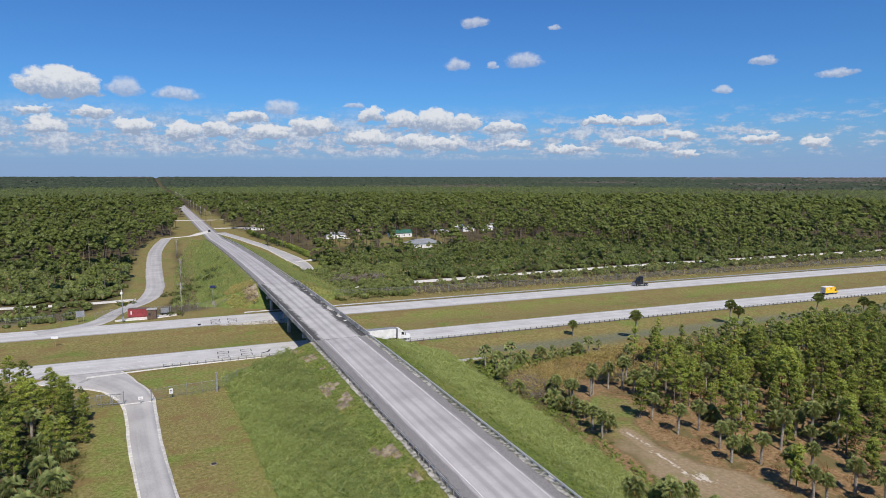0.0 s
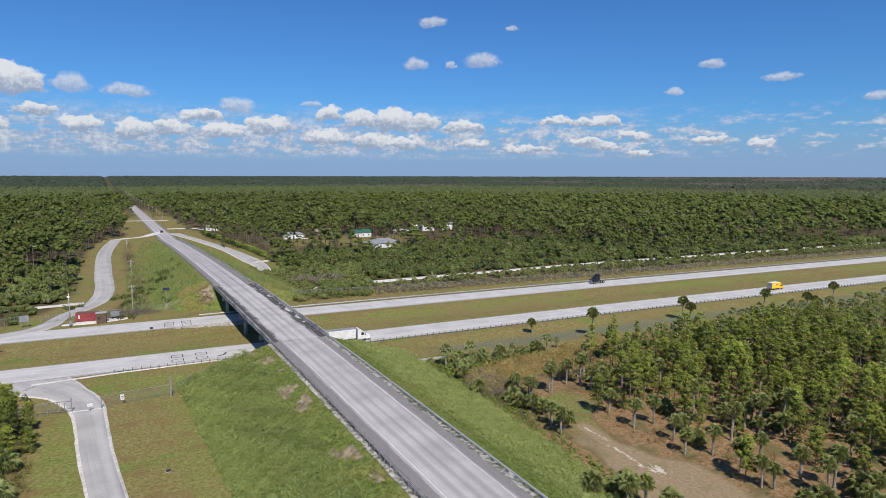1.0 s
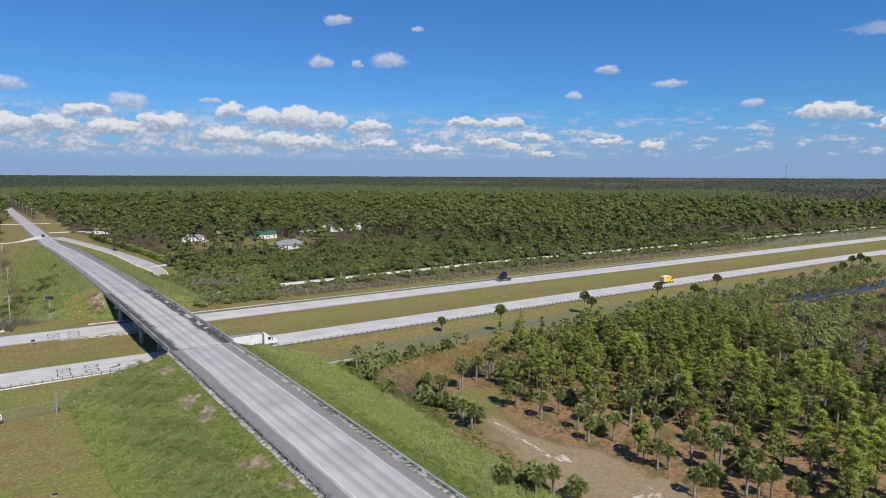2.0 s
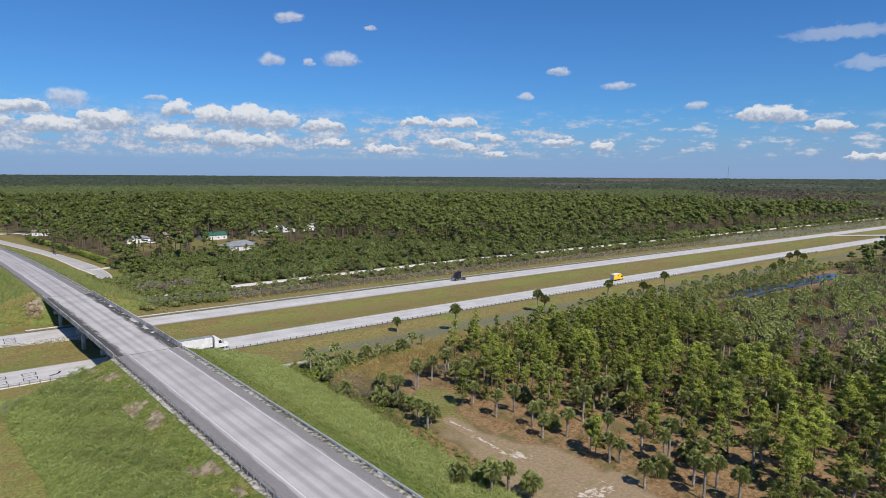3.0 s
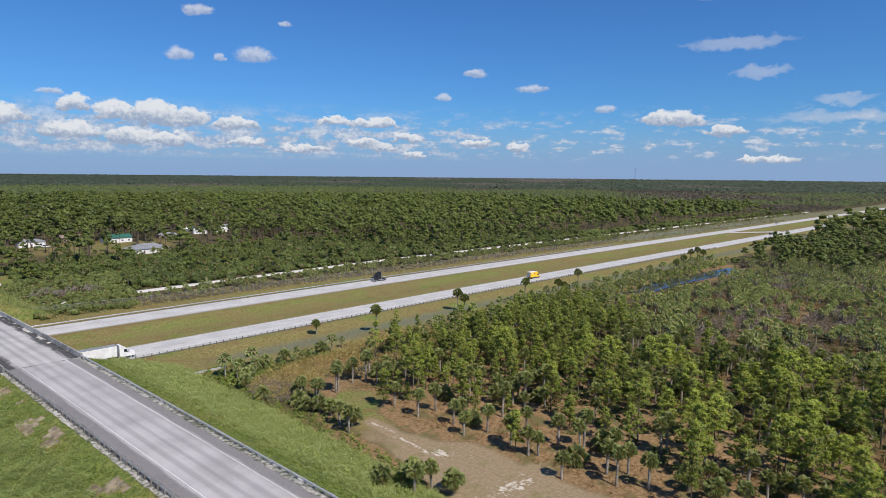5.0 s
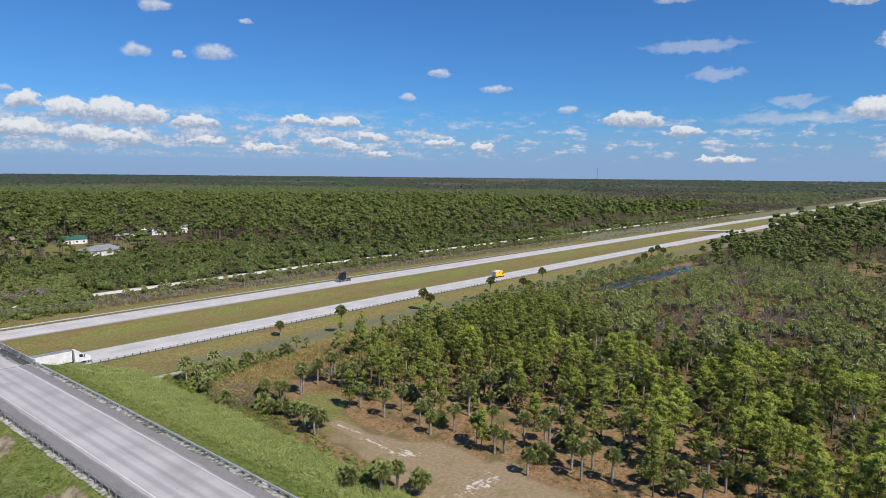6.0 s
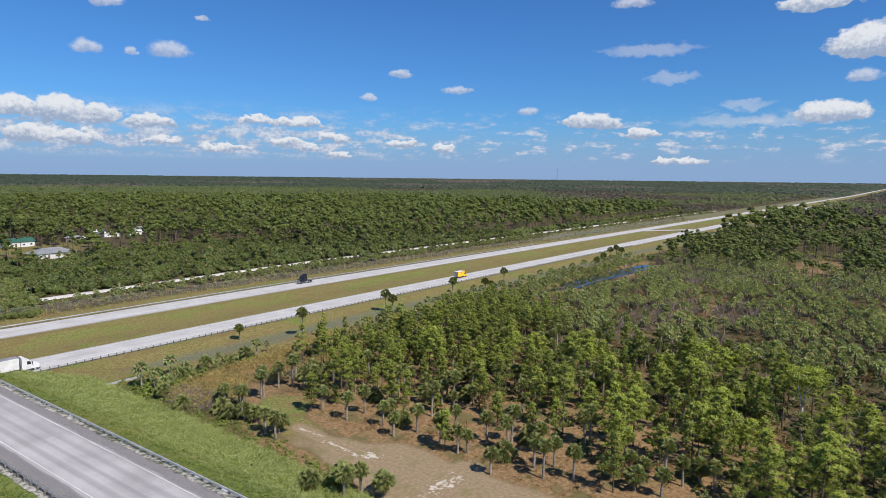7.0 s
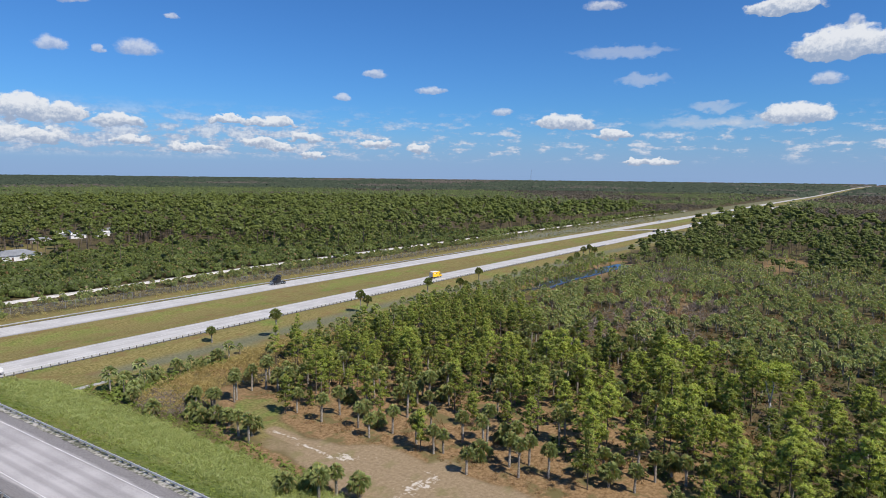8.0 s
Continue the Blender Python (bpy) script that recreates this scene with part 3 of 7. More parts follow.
def zones(x, y):
    """Mown grass, bare sand and pine straw, each from 0 to 1."""
    yb = y - bend(x)
    n1, n2 = wobble(x, y, 9.0), wobble(x, y, 3.0, 2.0)
    mown = smooth(yb, 128 + 5 * n1, 134 + 5 * n1) * (1 - smooth(yb, 221 + 22 * smooth(x, 380, 480), 226 + 22 * smooth(x, 380, 480)))
    west = smooth(-x, 14, 22)
    mown = np.maximum(mown, (1 - smooth(x, 28, 34)) * smooth(x, -25 + 1.5 * n1 - 0.05 * (y - 100), -20 + 1.5 * n1 - 0.05 * (y - 100)) * (1 - smooth(y, 215, 225)))  # field in the south-west
    away, _ = polyline_near(x, y, SPUR)
    mown = np.maximum(mown, (1 - smooth(away, 8 + 2 * n1, 13 + 2 * n1)))
    road_side = np.abs(x - mid_x(y))
    mown = np.maximum(mown, (1 - smooth(road_side, 24 + 3 * n1, 30 + 3 * n1)) * (y < 900))
    away, _ = polyline_near(x, y, SIDE)
    mown = np.maximum(mown, 1 - smooth(away, 7, 12))
    mown = np.maximum(mown, 0.8 * (1 - smooth(np.hypot((x - 120) / 60, (y - 425) / 40), 0.7, 1.1)))
    d = off_clearing(x, y)
    inside = 1 - smooth(d, 7.2 + 0.6 * n2, 8.8 + 0.6 * n2)
    green_end = smooth(y, 74 + 4 * n2, 88 + 4 * n2)
    sand = 0.5 * inside * (1 - 0.85 * green_end)
    mown = np.maximum(mown, inside * green_end)
    tyres, _ = polyline_near(x, y, TYRES)
    bare = np.maximum.reduce([1 - tyres / 1.1, 1.1 - np.hypot((x - 69.6) / 3.2, (y - 69.0) / 3.4), 1.1 - np.hypot((x - 70) / 6.5, (y - 53.5) / 3.0)])
    sand = np.maximum(sand, np.clip(0.5 + 0.45 * bare, 0, 1) * (bare > -0.4))
    straw = smooth(x, 72, 76) * (1 - smooth(x, 118 + 8 * n1, 160 + 10 * n1)) * smooth(y, 10, 24) * (1 - smooth(y, 98 + 5 * n1, 112 + 5 * n1))
    straw = np.maximum(straw, smooth(d, 7.5, 8.5) * (1 - smooth(d, 10.5, 13)) * (y > 60)) * smooth(d, 7.2, 8.6)
    straw = np.maximum(straw, 0.8 * (1 - smooth(np.hypot((x - 80) / 16, (y - 118) / 14), 0.7, 1.1)))
    straw = np.maximum(straw, 0.7 * (1 - smooth(np.hypot((x - 215) / 60, (y - 62) / 10), 0.5, 1.2)))
    straw = np.maximum(straw, 0.9 * (1 - smooth(np.hypot((x - 385) / 45, (y - 40) / 14), 0.6, 1.1)))
    near_pond, _ = polyline_near(x, y, POND)
    straw = np.maximum(straw, 0.8 * (1 - smooth(near_pond, 10, 15)))
    return mown, sand, straw


def ground_z(x, y):
    r = np.hypot(x, y)
    z = 0.25 * wobble(x, y, 30.0) * smooth(r, 60, 200)
    yb = y - bend(x)
    flat = np.maximum.reduce([1 - smooth(np.abs(yb - 165.5), 9, 13), 1 - smooth(np.abs(yb - 205.5), 9, 13)])
    z = z * (1 - flat) - 0.05 * flat
    z = z - 0.55 * (1 - smooth(np.abs(yb - 185.5), 3, 11))
    z = z - 0.8 * (1 - smooth(np.abs(yb - 148), 2, 8)) * smooth(x, 55, 70)
    d1, _ = polyline_near(x, y, POND)
    d2, _ = polyline_near(x, y, SWAMP)
    z = z - 1.5 * (1 - smooth(d1, 3, 9)) - 1.1 * (1 - smooth(d2, 1.5, 6.0)) * (y > 100)
    for line in (SPUR, ACCESS, SIDE, TRACK, TRACK_WEST):
        d, _ = polyline_near(x, y, line)
        z = z + (-0.06 - z) * (1 - smooth(d, 7, 11))
    z = z + (-0.12 - z) * (1 - smooth(np.abs(x - mid_x(y)), 12, 18)) * (y > 440)
    return z + 27.0 * smooth(r, 2300, 4850)


# ---- ground: one sheet to the skyline ----
def spread(lo, hi, step, reach):
    near = list(np.arange(lo, hi + step, step))
    out, s, v = [], step, hi + step
    while v < reach:
        s *= 1.16
        v += min(s, 260)
        out.append(v)
    back, s, v = [], step, lo
    while v > -reach:
        s *= 1.16
        v -= min(s, 260)
        back.append(v)
    return np.array(back[::-1] + near + out)


gx, gy = np.meshgrid(np.unique(np.concatenate([spread(-110, 420, 4.0, 4950), np.arange(-40, 56, 2.0), np.arange(56, 100, 1.0)])), np.unique(np.concatenate([spread(32, 320, 4.0, 4950), np.arange(36, 108, 1.0), np.arange(108, 240, 2.0)])), indexing="ij")
sheet = grid_mesh("ground", gx, gy, ground_z(gx, gy), [M["ground"]])
mown, sand, straw = zones(gx, gy)
swale_y = gy - bend(gx)
green_end = (1 - smooth(off_clearing(gx, gy), 7.5, 8.8)) * smooth(gy, 72, 86) * (gx < 85) * 0.1
swale = smooth(swale_y, 137 + 3 * wobble(gx, gy, 12.0), 141 + 3 * wobble(gx, gy, 12.0)) * (1 - smooth(swale_y, 146, 151)) * smooth(gx, 62, 75)
swale = np.maximum(swale, 0.9 * smooth(swale_y, 215, 219) * (1 - smooth(swale_y, 243, 248)) * smooth(gx, 380, 460))  # damp grey-green ditch beside the verge
sheet.attributes.new("zones", "FLOAT_COLOR", "POINT").data.foreach_set("color", np.stack([mown, sand, straw, np.maximum(swale, np.clip(green_end, 0, 1))], -1).astype(np.float32).ravel())
beside_lane = (1 - smooth(np.abs(gx + 14.5 + 0.05 * (gy - 100) * (gy < 135)), 2.5, 5)) * smooth(gy, 60, 70) * (1 - smooth(gy, 132, 138)) * (gx < -9)
bank_foot = (1 - smooth(np.abs(gx - 5 - 0.03 * (135 - gy)), 2, 5)) * (gy < 136)
gate_green = (1 - smooth(np.hypot((gx + 2) / 12, (gy - 147) / 8), 0.6, 1.1)) * 0.8
median = 0.7 * (1 - smooth(np.abs(swale_y - 190), 3, 8)) * (wobble(gx, gy, 17.0, 3.0) > 0) * (gx > 30)
sheet.attributes.new("lush", "FLOAT", "POINT").data.foreach_set("value", np.maximum.reduce([0.85 * beside_lane, 0.6 * bank_foot, gate_green, median]).astype(np.float32).ravel())
tagged(new("ground", sheet), "olive roadside grass, brown pine straw and sandy soil", "ground", kind="structure")


def ribbon(name, points, width, mat, label, category="road", lift=0.05, kind="structure", step=3.0):
    """A paved strip along a line of points, with a thin edge."""
    pts = [Vector((*p, 0)) for p in points]
    line = []
    for i in range(len(pts) - 1):
        p0, p1, p2, p3 = pts[max(0, i - 1)], pts[i], pts[i + 1], pts[min(len(pts) - 1, i + 2)]
        n = max(2, int((p2 - p1).length / step))
        for k in range(n):
            t = k / n
            line.append(0.5 * (2 * p1 + (p2 - p0) * t + (2 * p0 - 5 * p1 + 4 * p2 - p3) * t * t + (3 * p1 - p0 - 3 * p2 + p3) * t ** 3))
    line.append(pts[-1])
    a = np.array([(p.x, p.y) for p in line])
    d = np.gradient(a, axis=0)
    d /= np.linalg.norm(d, axis=1)[:, None]
    run = np.concatenate([[0], np.cumsum(np.linalg.norm(np.diff(a, axis=0), axis=1))])
    w = np.interp(np.linspace(0, 1, len(a)), np.linspace(0, 1, len(width)), width) if isinstance(width, (list, tuple)) else np.full(len(a), width)
    cols = np.array([-0.5, -0.485, -0.25, 0.0, 0.25, 0.485, 0.5])
    off = cols[None, :] * w[:, None] + (np.abs(cols) == 0.5)[None, :] * np.sign(cols)[None, :] * 0.18 * wobble(a[:, :1] * 1.0, a[:, 1:], 3.1)
    px, py = a[:, :1] + off * d[:, 1:], a[:, 1:] - off * d[:, :1]
    pz = np.full(px.shape, lift)
    pz[:, 0] = pz[:, -1] = lift - 0.12
    me = grid_mesh(name, px[:, ::-1], py[:, ::-1], pz, [mat], across=off[:, ::-1], along=np.repeat(run[:, None], 7, 1))
    return tagged(new(name, me), label, category, kind=kind)


def carriageway(name, lo, hi, label):
    xs = np.concatenate([np.arange(-2400, -120, 60), np.arange(-120, 700, 5), np.arange(700, 4800, 60)]).astype(float)
    rows = np.array([lo - 0.35, lo, *np.linspace(lo + 0.01, hi - 0.01, 7), hi, hi + 0.35])
    px, py = np.meshgrid(xs, rows, indexing="ij")
    far_rise = ground_z(px, py) * (np.abs(px) > 1300)
    pz = np.where((rows < lo) | (rows > hi), -0.12, 0.06)[None, :] + 0 * px + far_rise + 0.25 * (np.abs(px) > 1300)
    py = py + bend(px)
    me = grid_mesh(name, px, py, pz, [M["highway"]], across=py - bend(px) - (lo + hi) / 2, along=px)
    return tagged(new(name, me), label, "road", kind="structure")


carriageway("road_eastbound", *NEAR, "pale sun-bleached two-lane highway carriageway")
carriageway("road_westbound", *FAR, "pale sun-bleached two-lane highway carriageway")
ribbon("road_crossover", [(548, 204 - 5), (560, 190), (580, 178), (600, 166)], 7.0, M["highway"], "paved turnaround across the grass median")
ribbon("road_spur", SPUR, [8, 5.0, 7.0, 7.2, 7.4, 7.5, 7.5, 7.5, 7.5, 7.5, 7.0], M["lane"], "pale curving access lane", lift=0.07)
ribbon("access_edges", ACCESS, [19.4, 8.2, 5.9, 5.4, 5.3, 5.2, 5.2, 5.2], M["shellrock"], "white crumbled edges of the access lane", "verge", lift=0.045)
ribbon("road_access", ACCESS, [18.8, 7.4, 4.8, 4.5, 4.5, 4.5, 4.5, 4.5], M["lane"], "pale cracked access lane with ragged edges", lift=0.056)
ribbon("side_edges", SIDE, [4.6, 9.5, 7.2, 7.0, 7.0, 8], M["shellrock"], "crumbled white edges of the side road", "verge", lift=0.05)
ribbon("road_side", SIDE, [3.4, 8, 6, 6, 6, 7], M["lane"], "pale side road behind the bank", lift=0.07)
ribbon("track_sand", TRACK, 5.5, M["shellrock"], "white shell-rock track", "track", lift=0.08)
ribbon("track_sand_west", TRACK_WEST, 4.0, M["shellrock"], "white shell-rock track", "track", lift=0.09)
ribbon("track_house", [(47, 334), (54, 338), (63, 345), (80, 360)], 4.0, M["shellrock"], "pale gravel driveway to a house", "track", lift=0.085)
ribbon("track_cross", [(-26, 690), (22, 684)], 7.0, M["shellrock"], "white sandy crossing track", "track", lift=0.09)
ribbon("track_drive", [(10, 575), (30, 573), (62, 560)], 8.0, M["shellrock"], "white shell-rock driveway", "track", lift=0.09)
ribbon("track_link", [(-25, 493), (-20, 499), (-12, 504), (-5, 513)], [5.0, 5.0, 4.5, 5], M["shellrock"], "white sandy link from the lane to the road", "track", lift=0.075)
ribbon("track_apron", [(-8, 509), (-3, 521), (3, 538), (5, 552)], [3, 8, 9, 3], M["shellrock"], "white worn road edge", "track", lift=0.062)
ribbon("forecourt", [(-27, 216.5), (-20, 218), (-9, 219.5)], [2.0, 6.0, 2.5], M["shellrock"], "white gravel forecourt", "pavement", lift=0.085)

# ---- crossing road ----
def crossing(name, y0, y1, step, cols, mat, label, lift=0.0, category="road", ragged=0.0):
    ys = np.arange(y0, y1 + step / 2, step)
    off = np.asarray(cols, dtype=float)
    py, po = np.meshgrid(ys, off, indexing="ij")
    if ragged:
        po = po + ragged * wobble(py, po * 3.0, 0.9, 2.0) * (np.abs(po) == np.max(np.abs(off))) - ragged * wobble(py, po * 3.0, 1.3, 5.0) * np.sign(po) * (np.abs(po) == np.min(np.abs(off)))
    px = mid_x(py) + po
    pz = np.maximum(road_z(py), np.where(py > 1300, ground_z(px, py) + 0.3, 0)) + lift - 0.02 * np.abs(po)
    me = grid_mesh(name, px[:, ::-1], py[:, ::-1], pz[:, ::-1], [mat], across=po[:, ::-1], along=py[:, ::-1])
    return tagged(new(name, me), label, category, kind="structure")


crossing("road_south", -160, BRIDGE[0] - 0.05, 2.5, [-7.0, -5.8, -3.9, -1.9, 0, 1.9, 3.9, 5.8, 7.0], M["overpass"], "pale two-lane road with dark wheel streaks rising on a bank")
crossing("road_north", BRIDGE[1] + 0.05, 1700, 5.0, [-6.2, -5.0, -3.9, -1.9, 0, 1.9, 3.9, 5.0, 6.2], M["overpass"], "pale two-lane road running straight to the skyline")
for name, off in (("marking_left", -3.9), ("marking_right", 3.9)):
    for y0, y1 in ((-100, BRIDGE[0] - 0.1), (BRIDGE[1] + 0.1, 620)):
        crossing(name, y0, y1, 2.5, [off - 0.065, off + 0.065], M["paint"], "white painted edge line", 0.085, "road marking")

# ---- banks of the crossing road ----
def bank(name, y0, y1, label, open_end):
    """A bank with 1:3 sides; at its open end it falls away under the bridge."""
    step = 1.5
    ys = np.arange(y0, y1 + 0.1, step)
    side = np.concatenate([np.linspace(0, 1, 19)])
    cols = [(-1, s) for s in side[::-1]] + [(1, s) for s in side]
    py = np.repeat(ys[:, None], len(cols), 1)
    z0 = road_z(py) - 0.14
    fall = (py - BRIDGE[0]) if open_end > 0 else (BRIDGE[1] - py)
    z0 = np.where(fall > 0, np.maximum(-0.4, z0 - 0.25 - fall / 1.9), z0)
    sign = np.array([c[0] for c in cols])[None, :]
    s = np.array([c[1] for c in cols])[None, :]
    reach = 3.05 * (z0 + 0.7)
    off = sign * (7.5 + s * np.maximum(reach, 1.0))
    rough = 0.22 * wobble(mid_x(py) + off, py, 2.2, 1.0) + 0.12 * wobble(mid_x(py) + off, py, 0.8, 4.0)
    pz = z0 - s * np.maximum(reach, 1.0) / 3.0 + rough * smooth(s, 0.05, 0.2)
    me = grid_mesh(name, (mid_x(py) + off)[:, ::-1], py[:, ::-1], pz[:, ::-1], [M["bank"]])
    me.materials.append(M["earth"])  # bare soil beside the bridge
    bare = np.hypot((mid_x(py) + off - 17.0) / 2.6, (py - 228) / 4.5) + 0.35 * wobble(mid_x(py) + off, py, 2.0, 3.0) < 1
    bare |= (off < 0) & (off > -12.0) & (off < -8.0) & (py < 150) & (wobble(mid_x(py) + off, py, 3.4, 5.0) > 0.3)
    me.polygons.foreach_set("material_index", bare[:, ::-1][:-1, :-1].astype(np.int32).ravel())
    me.update()
    return tagged(new(name, me), label, "embankment", kind="structure")


bank("bank_south", -160, 158, "steep green grass bank below the road", 1)
bank("bank_north", 218, 520, "green grass bank below the road", -1)

# ---- bridge ----
def along_bridge(y, off, z):
    return (float(mid_x(y)) + off, y, float(road_z(y)) + z)


def swept(outline, y0, y1, n):
    """A cross-section of (offset, height) pairs drawn along the crossing road."""
    ys = np.linspace(y0, y1, n)
    k = len(outline)
    verts = [along_bridge(y, o, z) for y in ys for o, z in outline]
    faces = [(i * k + j, i * k + (j + 1) % k, (i + 1) * k + (j + 1) % k, (i + 1) * k + j) for i in range(n - 1) for j in range(k)]
    bm = bmesh.new()
    vs = [bm.verts.new(v) for v in verts]
    for f in faces:
        bm.faces.new([vs[i] for i in f])
    bm.faces.new(vs[:k]), bm.faces.new(vs[-k:])
    bmesh.ops.recalc_face_normals(bm, faces=bm.faces)
    return bm


bridge = tagged(new("bridge"), "grey concrete road bridge on round columns over the highway", "bridge")
B0, B1 = BRIDGE
deck = crossing("deck", B0, B1, 2.5, [-6.6, -5.4, -3.9, -1.9, 0, 1.9, 3.9, 5.4, 6.6], M["deck"], "", 0.01)
for key in ("category", "kind", "label"):
    if key in deck:
        del deck[key]
deck.parent = bridge
part("slab", swept([(-7.08, -0.17), (7.08, -0.17), (7.08, -0.32), (-7.08, -0.32)], B0, B1, 20), M["stained"], bridge)
for off in (-5.6, -2.8, 0, 2.8, 5.6):
    part("girder", swept([(off - 0.45, -0.33), (off + 0.45, -0.33), (off + 0.45, -0.5), (off + 0.12, -0.62), (off + 0.12, -1.25), (off + 0.33, -1.38), (off + 0.33, -1.55), (off - 0.33, -1.55), (off - 0.33, -1.38), (off - 0.12, -1.25), (off - 0.12, -0.62), (off - 0.45, -0.5)], B0 + 0.4, B1 - 0.4, 16), M["concrete"], bridge)
for side, word in ((-1, "west"), (1, "east")):
    a, b = 6.62 * side, 7.1 * side
    rail = part("parapet", swept([(a, -0.16), (a + 0.1 * side, 0.3), (a + 0.2 * side, 0.82), (b, 0.82), (b, -0.4), (b - 0.1 * side, -0.4), (b - 0.1 * side, -0.05)], B0, B1, 24), M["stained"], bridge, "weathered concrete parapet")
for y in (158.0, 184.0, 214.0):
    cx, top = float(mid_x(y)), float(road_z(y)) - 1.56
    part("pier_cap", box(bmesh.new(), cx - 6.6, cx + 6.6, y - 0.65, y + 0.65, top - 1.05, top, 0.08), M["concrete"], bridge)
    for off in (-5.0, 0.0, 5.0):
        part("column", tube(bmesh.new(), (cx + off, y, -0.8), (cx + off, y, top - 1.02), 0.55, sides=20), M["concrete"], bridge, smooth=True)
for y, s in ((B0, 1), (B1, -1)):
    cx, top = float(mid_x(y)), float(road_z(y))
    part("abutment", box(bmesh.new(), cx - 7.1, cx + 7.1, y - 0.5, y + 0.38, top - 3.2, top - 0.33, 0.05), M["concrete"], bridge)
    part("joint", box(bmesh.new(), cx - 6.6, cx + 6.6, y - 0.09, y + 0.09, top - 0.2, top + 0.018), M["stained"], bridge, "dark expansion joint")

# ---- plants ----
rng = np.random.default_rng(7)


class Cloud:
    """Collects triangles of plants, in slots of material."""
    def __init__(self):
        self.v, self.s, self.t = [], [], []

    def add(self, tri, slot, tint):
        self.v.append(tri.reshape(-1, 3))
        self.s.append(np.full(tri.shape[0] if tri.ndim == 3 else len(tri.reshape(-1, 9)), slot))
        self.t.append(np.broadcast_to(np.asarray(tint, dtype=float).reshape(-1, 1), (len(tri.reshape(-1, 9)), 3)).ravel())

    def mesh(self, name, mats):
        v = np.concatenate(self.v)
        return mesh_from(name, v, np.arange(len(v)).reshape(-1, 3), mats, np.concatenate(self.s), np.concatenate(self.t))


def unit(n):
    d = rng.normal(size=(n, 3))
    return d / np.linalg.norm(d, axis=1)[:, None]


def faced(centres, facing, size, loose=0.6, slim=0.45):
    """A ragged triangle at each place, turned roughly the given way."""
    n = len(centres)
    f = facing + unit(n) * loose
    f /= np.linalg.norm(f, axis=1)[:, None] + 1e-9
    d = np.cross(f, unit(n))
    d /= np.linalg.norm(d, axis=1)[:, None] + 1e-9
    e = np.cross(f, d)
    s = np.broadcast_to(np.asarray(size, dtype=float), (n,))[:, None] * rng.uniform(0.7, 1.3, (n, 1))
    return np.stack([centres - d * s * 0.5 - e * s * slim, centres - d * s * 0.4 + e * s * slim, centres + d * s * 0.75], 1)


def trunk_tris(h, r0, r1, sides=3, bend_by=0.0, steps=1):
    ring = []
    for k in range(steps + 1):
        t = k / steps
        a = np.arange(sides) * 2 * np.pi / sides
        r = r0 + (r1 - r0) * t
        ring.append(np.stack([r * np.cos(a) + bend_by * t * t, r * np.sin(a), np.full(sides, h * t)], -1))
    tris = []
    for k in range(steps):
        for i in range(sides):
            j = (i + 1) % sides
            tris += [(ring[k][i], ring[k][j], ring[k + 1][j]), (ring[k][i], ring[k + 1][j], ring[k + 1][i])]
    return np.array(tris)


def plan_points(n, x0, x1, y0, y1, keep, gap=0.0):
    """Random places in a rectangle, kept with the given chance."""
    x, y = rng.uniform(x0, x1, n), rng.uniform(y0, y1, n)
    ok = rng.uniform(0, 1, n) < keep(x, y)
    x, y = x[ok], y[ok]
    if gap:
        cell, out = {}, []
        for i, (a, b) in enumerate(zip(x, y)):
            k = (int(a // gap), int(b // gap))
            if any((a - x[j]) ** 2 + (b - y[j]) ** 2 < gap * gap for p in (-1, 0, 1) for q in (-1, 0, 1) for j in cell.get((k[0] + p, k[1] + q), ())):
                continue
            cell.setdefault(k, []).append(i)
            out.append(i)
        x, y = x[out], y[out]
    return x, y


def planted(name, shapes, x, y, size, mats, label, category, sink=0.15, squeeze=0.15, z=None, own=None):
    """Joins many copies of a few shapes (arrays of triangles with slots and tints) into one mesh."""
    n = len(x)
    which = rng.integers(0, len(shapes), n)
    turn, scale = rng.uniform(0, 2 * np.pi, n), np.broadcast_to(size, (n,)) * 1.0
    fat = scale * rng.uniform(1 - squeeze, 1 + squeeze, n)
    z = (ground_z(x, y) if z is None else z) - sink
    own_all = own
    vs, ss, ts = [], [], []
    for k, (tri, slot, tint) in enumerate(shapes):
        i = np.where(which == k)[0]
        if not len(i):
            continue
        c, s = np.cos(turn[i])[:, None, None], np.sin(turn[i])[:, None, None]
        px, py, pz = tri[None, :, :, 0], tri[None, :, :, 1], tri[None, :, :, 2]
        f, g = fat[i][:, None, None], scale[i][:, None, None]
        out = np.stack([f * (c * px - s * py) + x[i][:, None, None], f * (s * px + c * py) + y[i][:, None, None], g * pz + z[i][:, None, None]], -1)
        vs.append(out.reshape(-1, 3))
        ss.append(np.tile(slot, len(i)))
        own = np.clip(1.15 * rng.uniform(-0.1, 1, len(i)) * 0.75 + 0.25 * (0.5 + 0.7 * wobble(x[i], y[i], 25.0)), 0, 1) if own_all is None else own_all[i]
        ts.append(np.repeat((0.42 * tint[None, :] + 0.58 * own[:, None]).reshape(-1), 3))
    v = np.concatenate(vs)
    me = mesh_from(name, v, np.arange(len(v)).reshape(-1, 3), mats, np.concatenate(ss), np.concatenate(ts))
    return tagged(new(name, me), label, category, kind="stuff")


def shape(*pieces):
    """Triangles, slot and tint of a plant from (triangles, slot, tint) pieces."""
    tri = np.concatenate([p[0] for p in pieces])
    slot = np.concatenate([np.full(len(p[0]), p[1]) for p in pieces])
    tint = np.concatenate([np.broadcast_to(np.asarray(p[2], dtype=float), (len(p[0]),)) for p in pieces])
    return tri, slot, tint


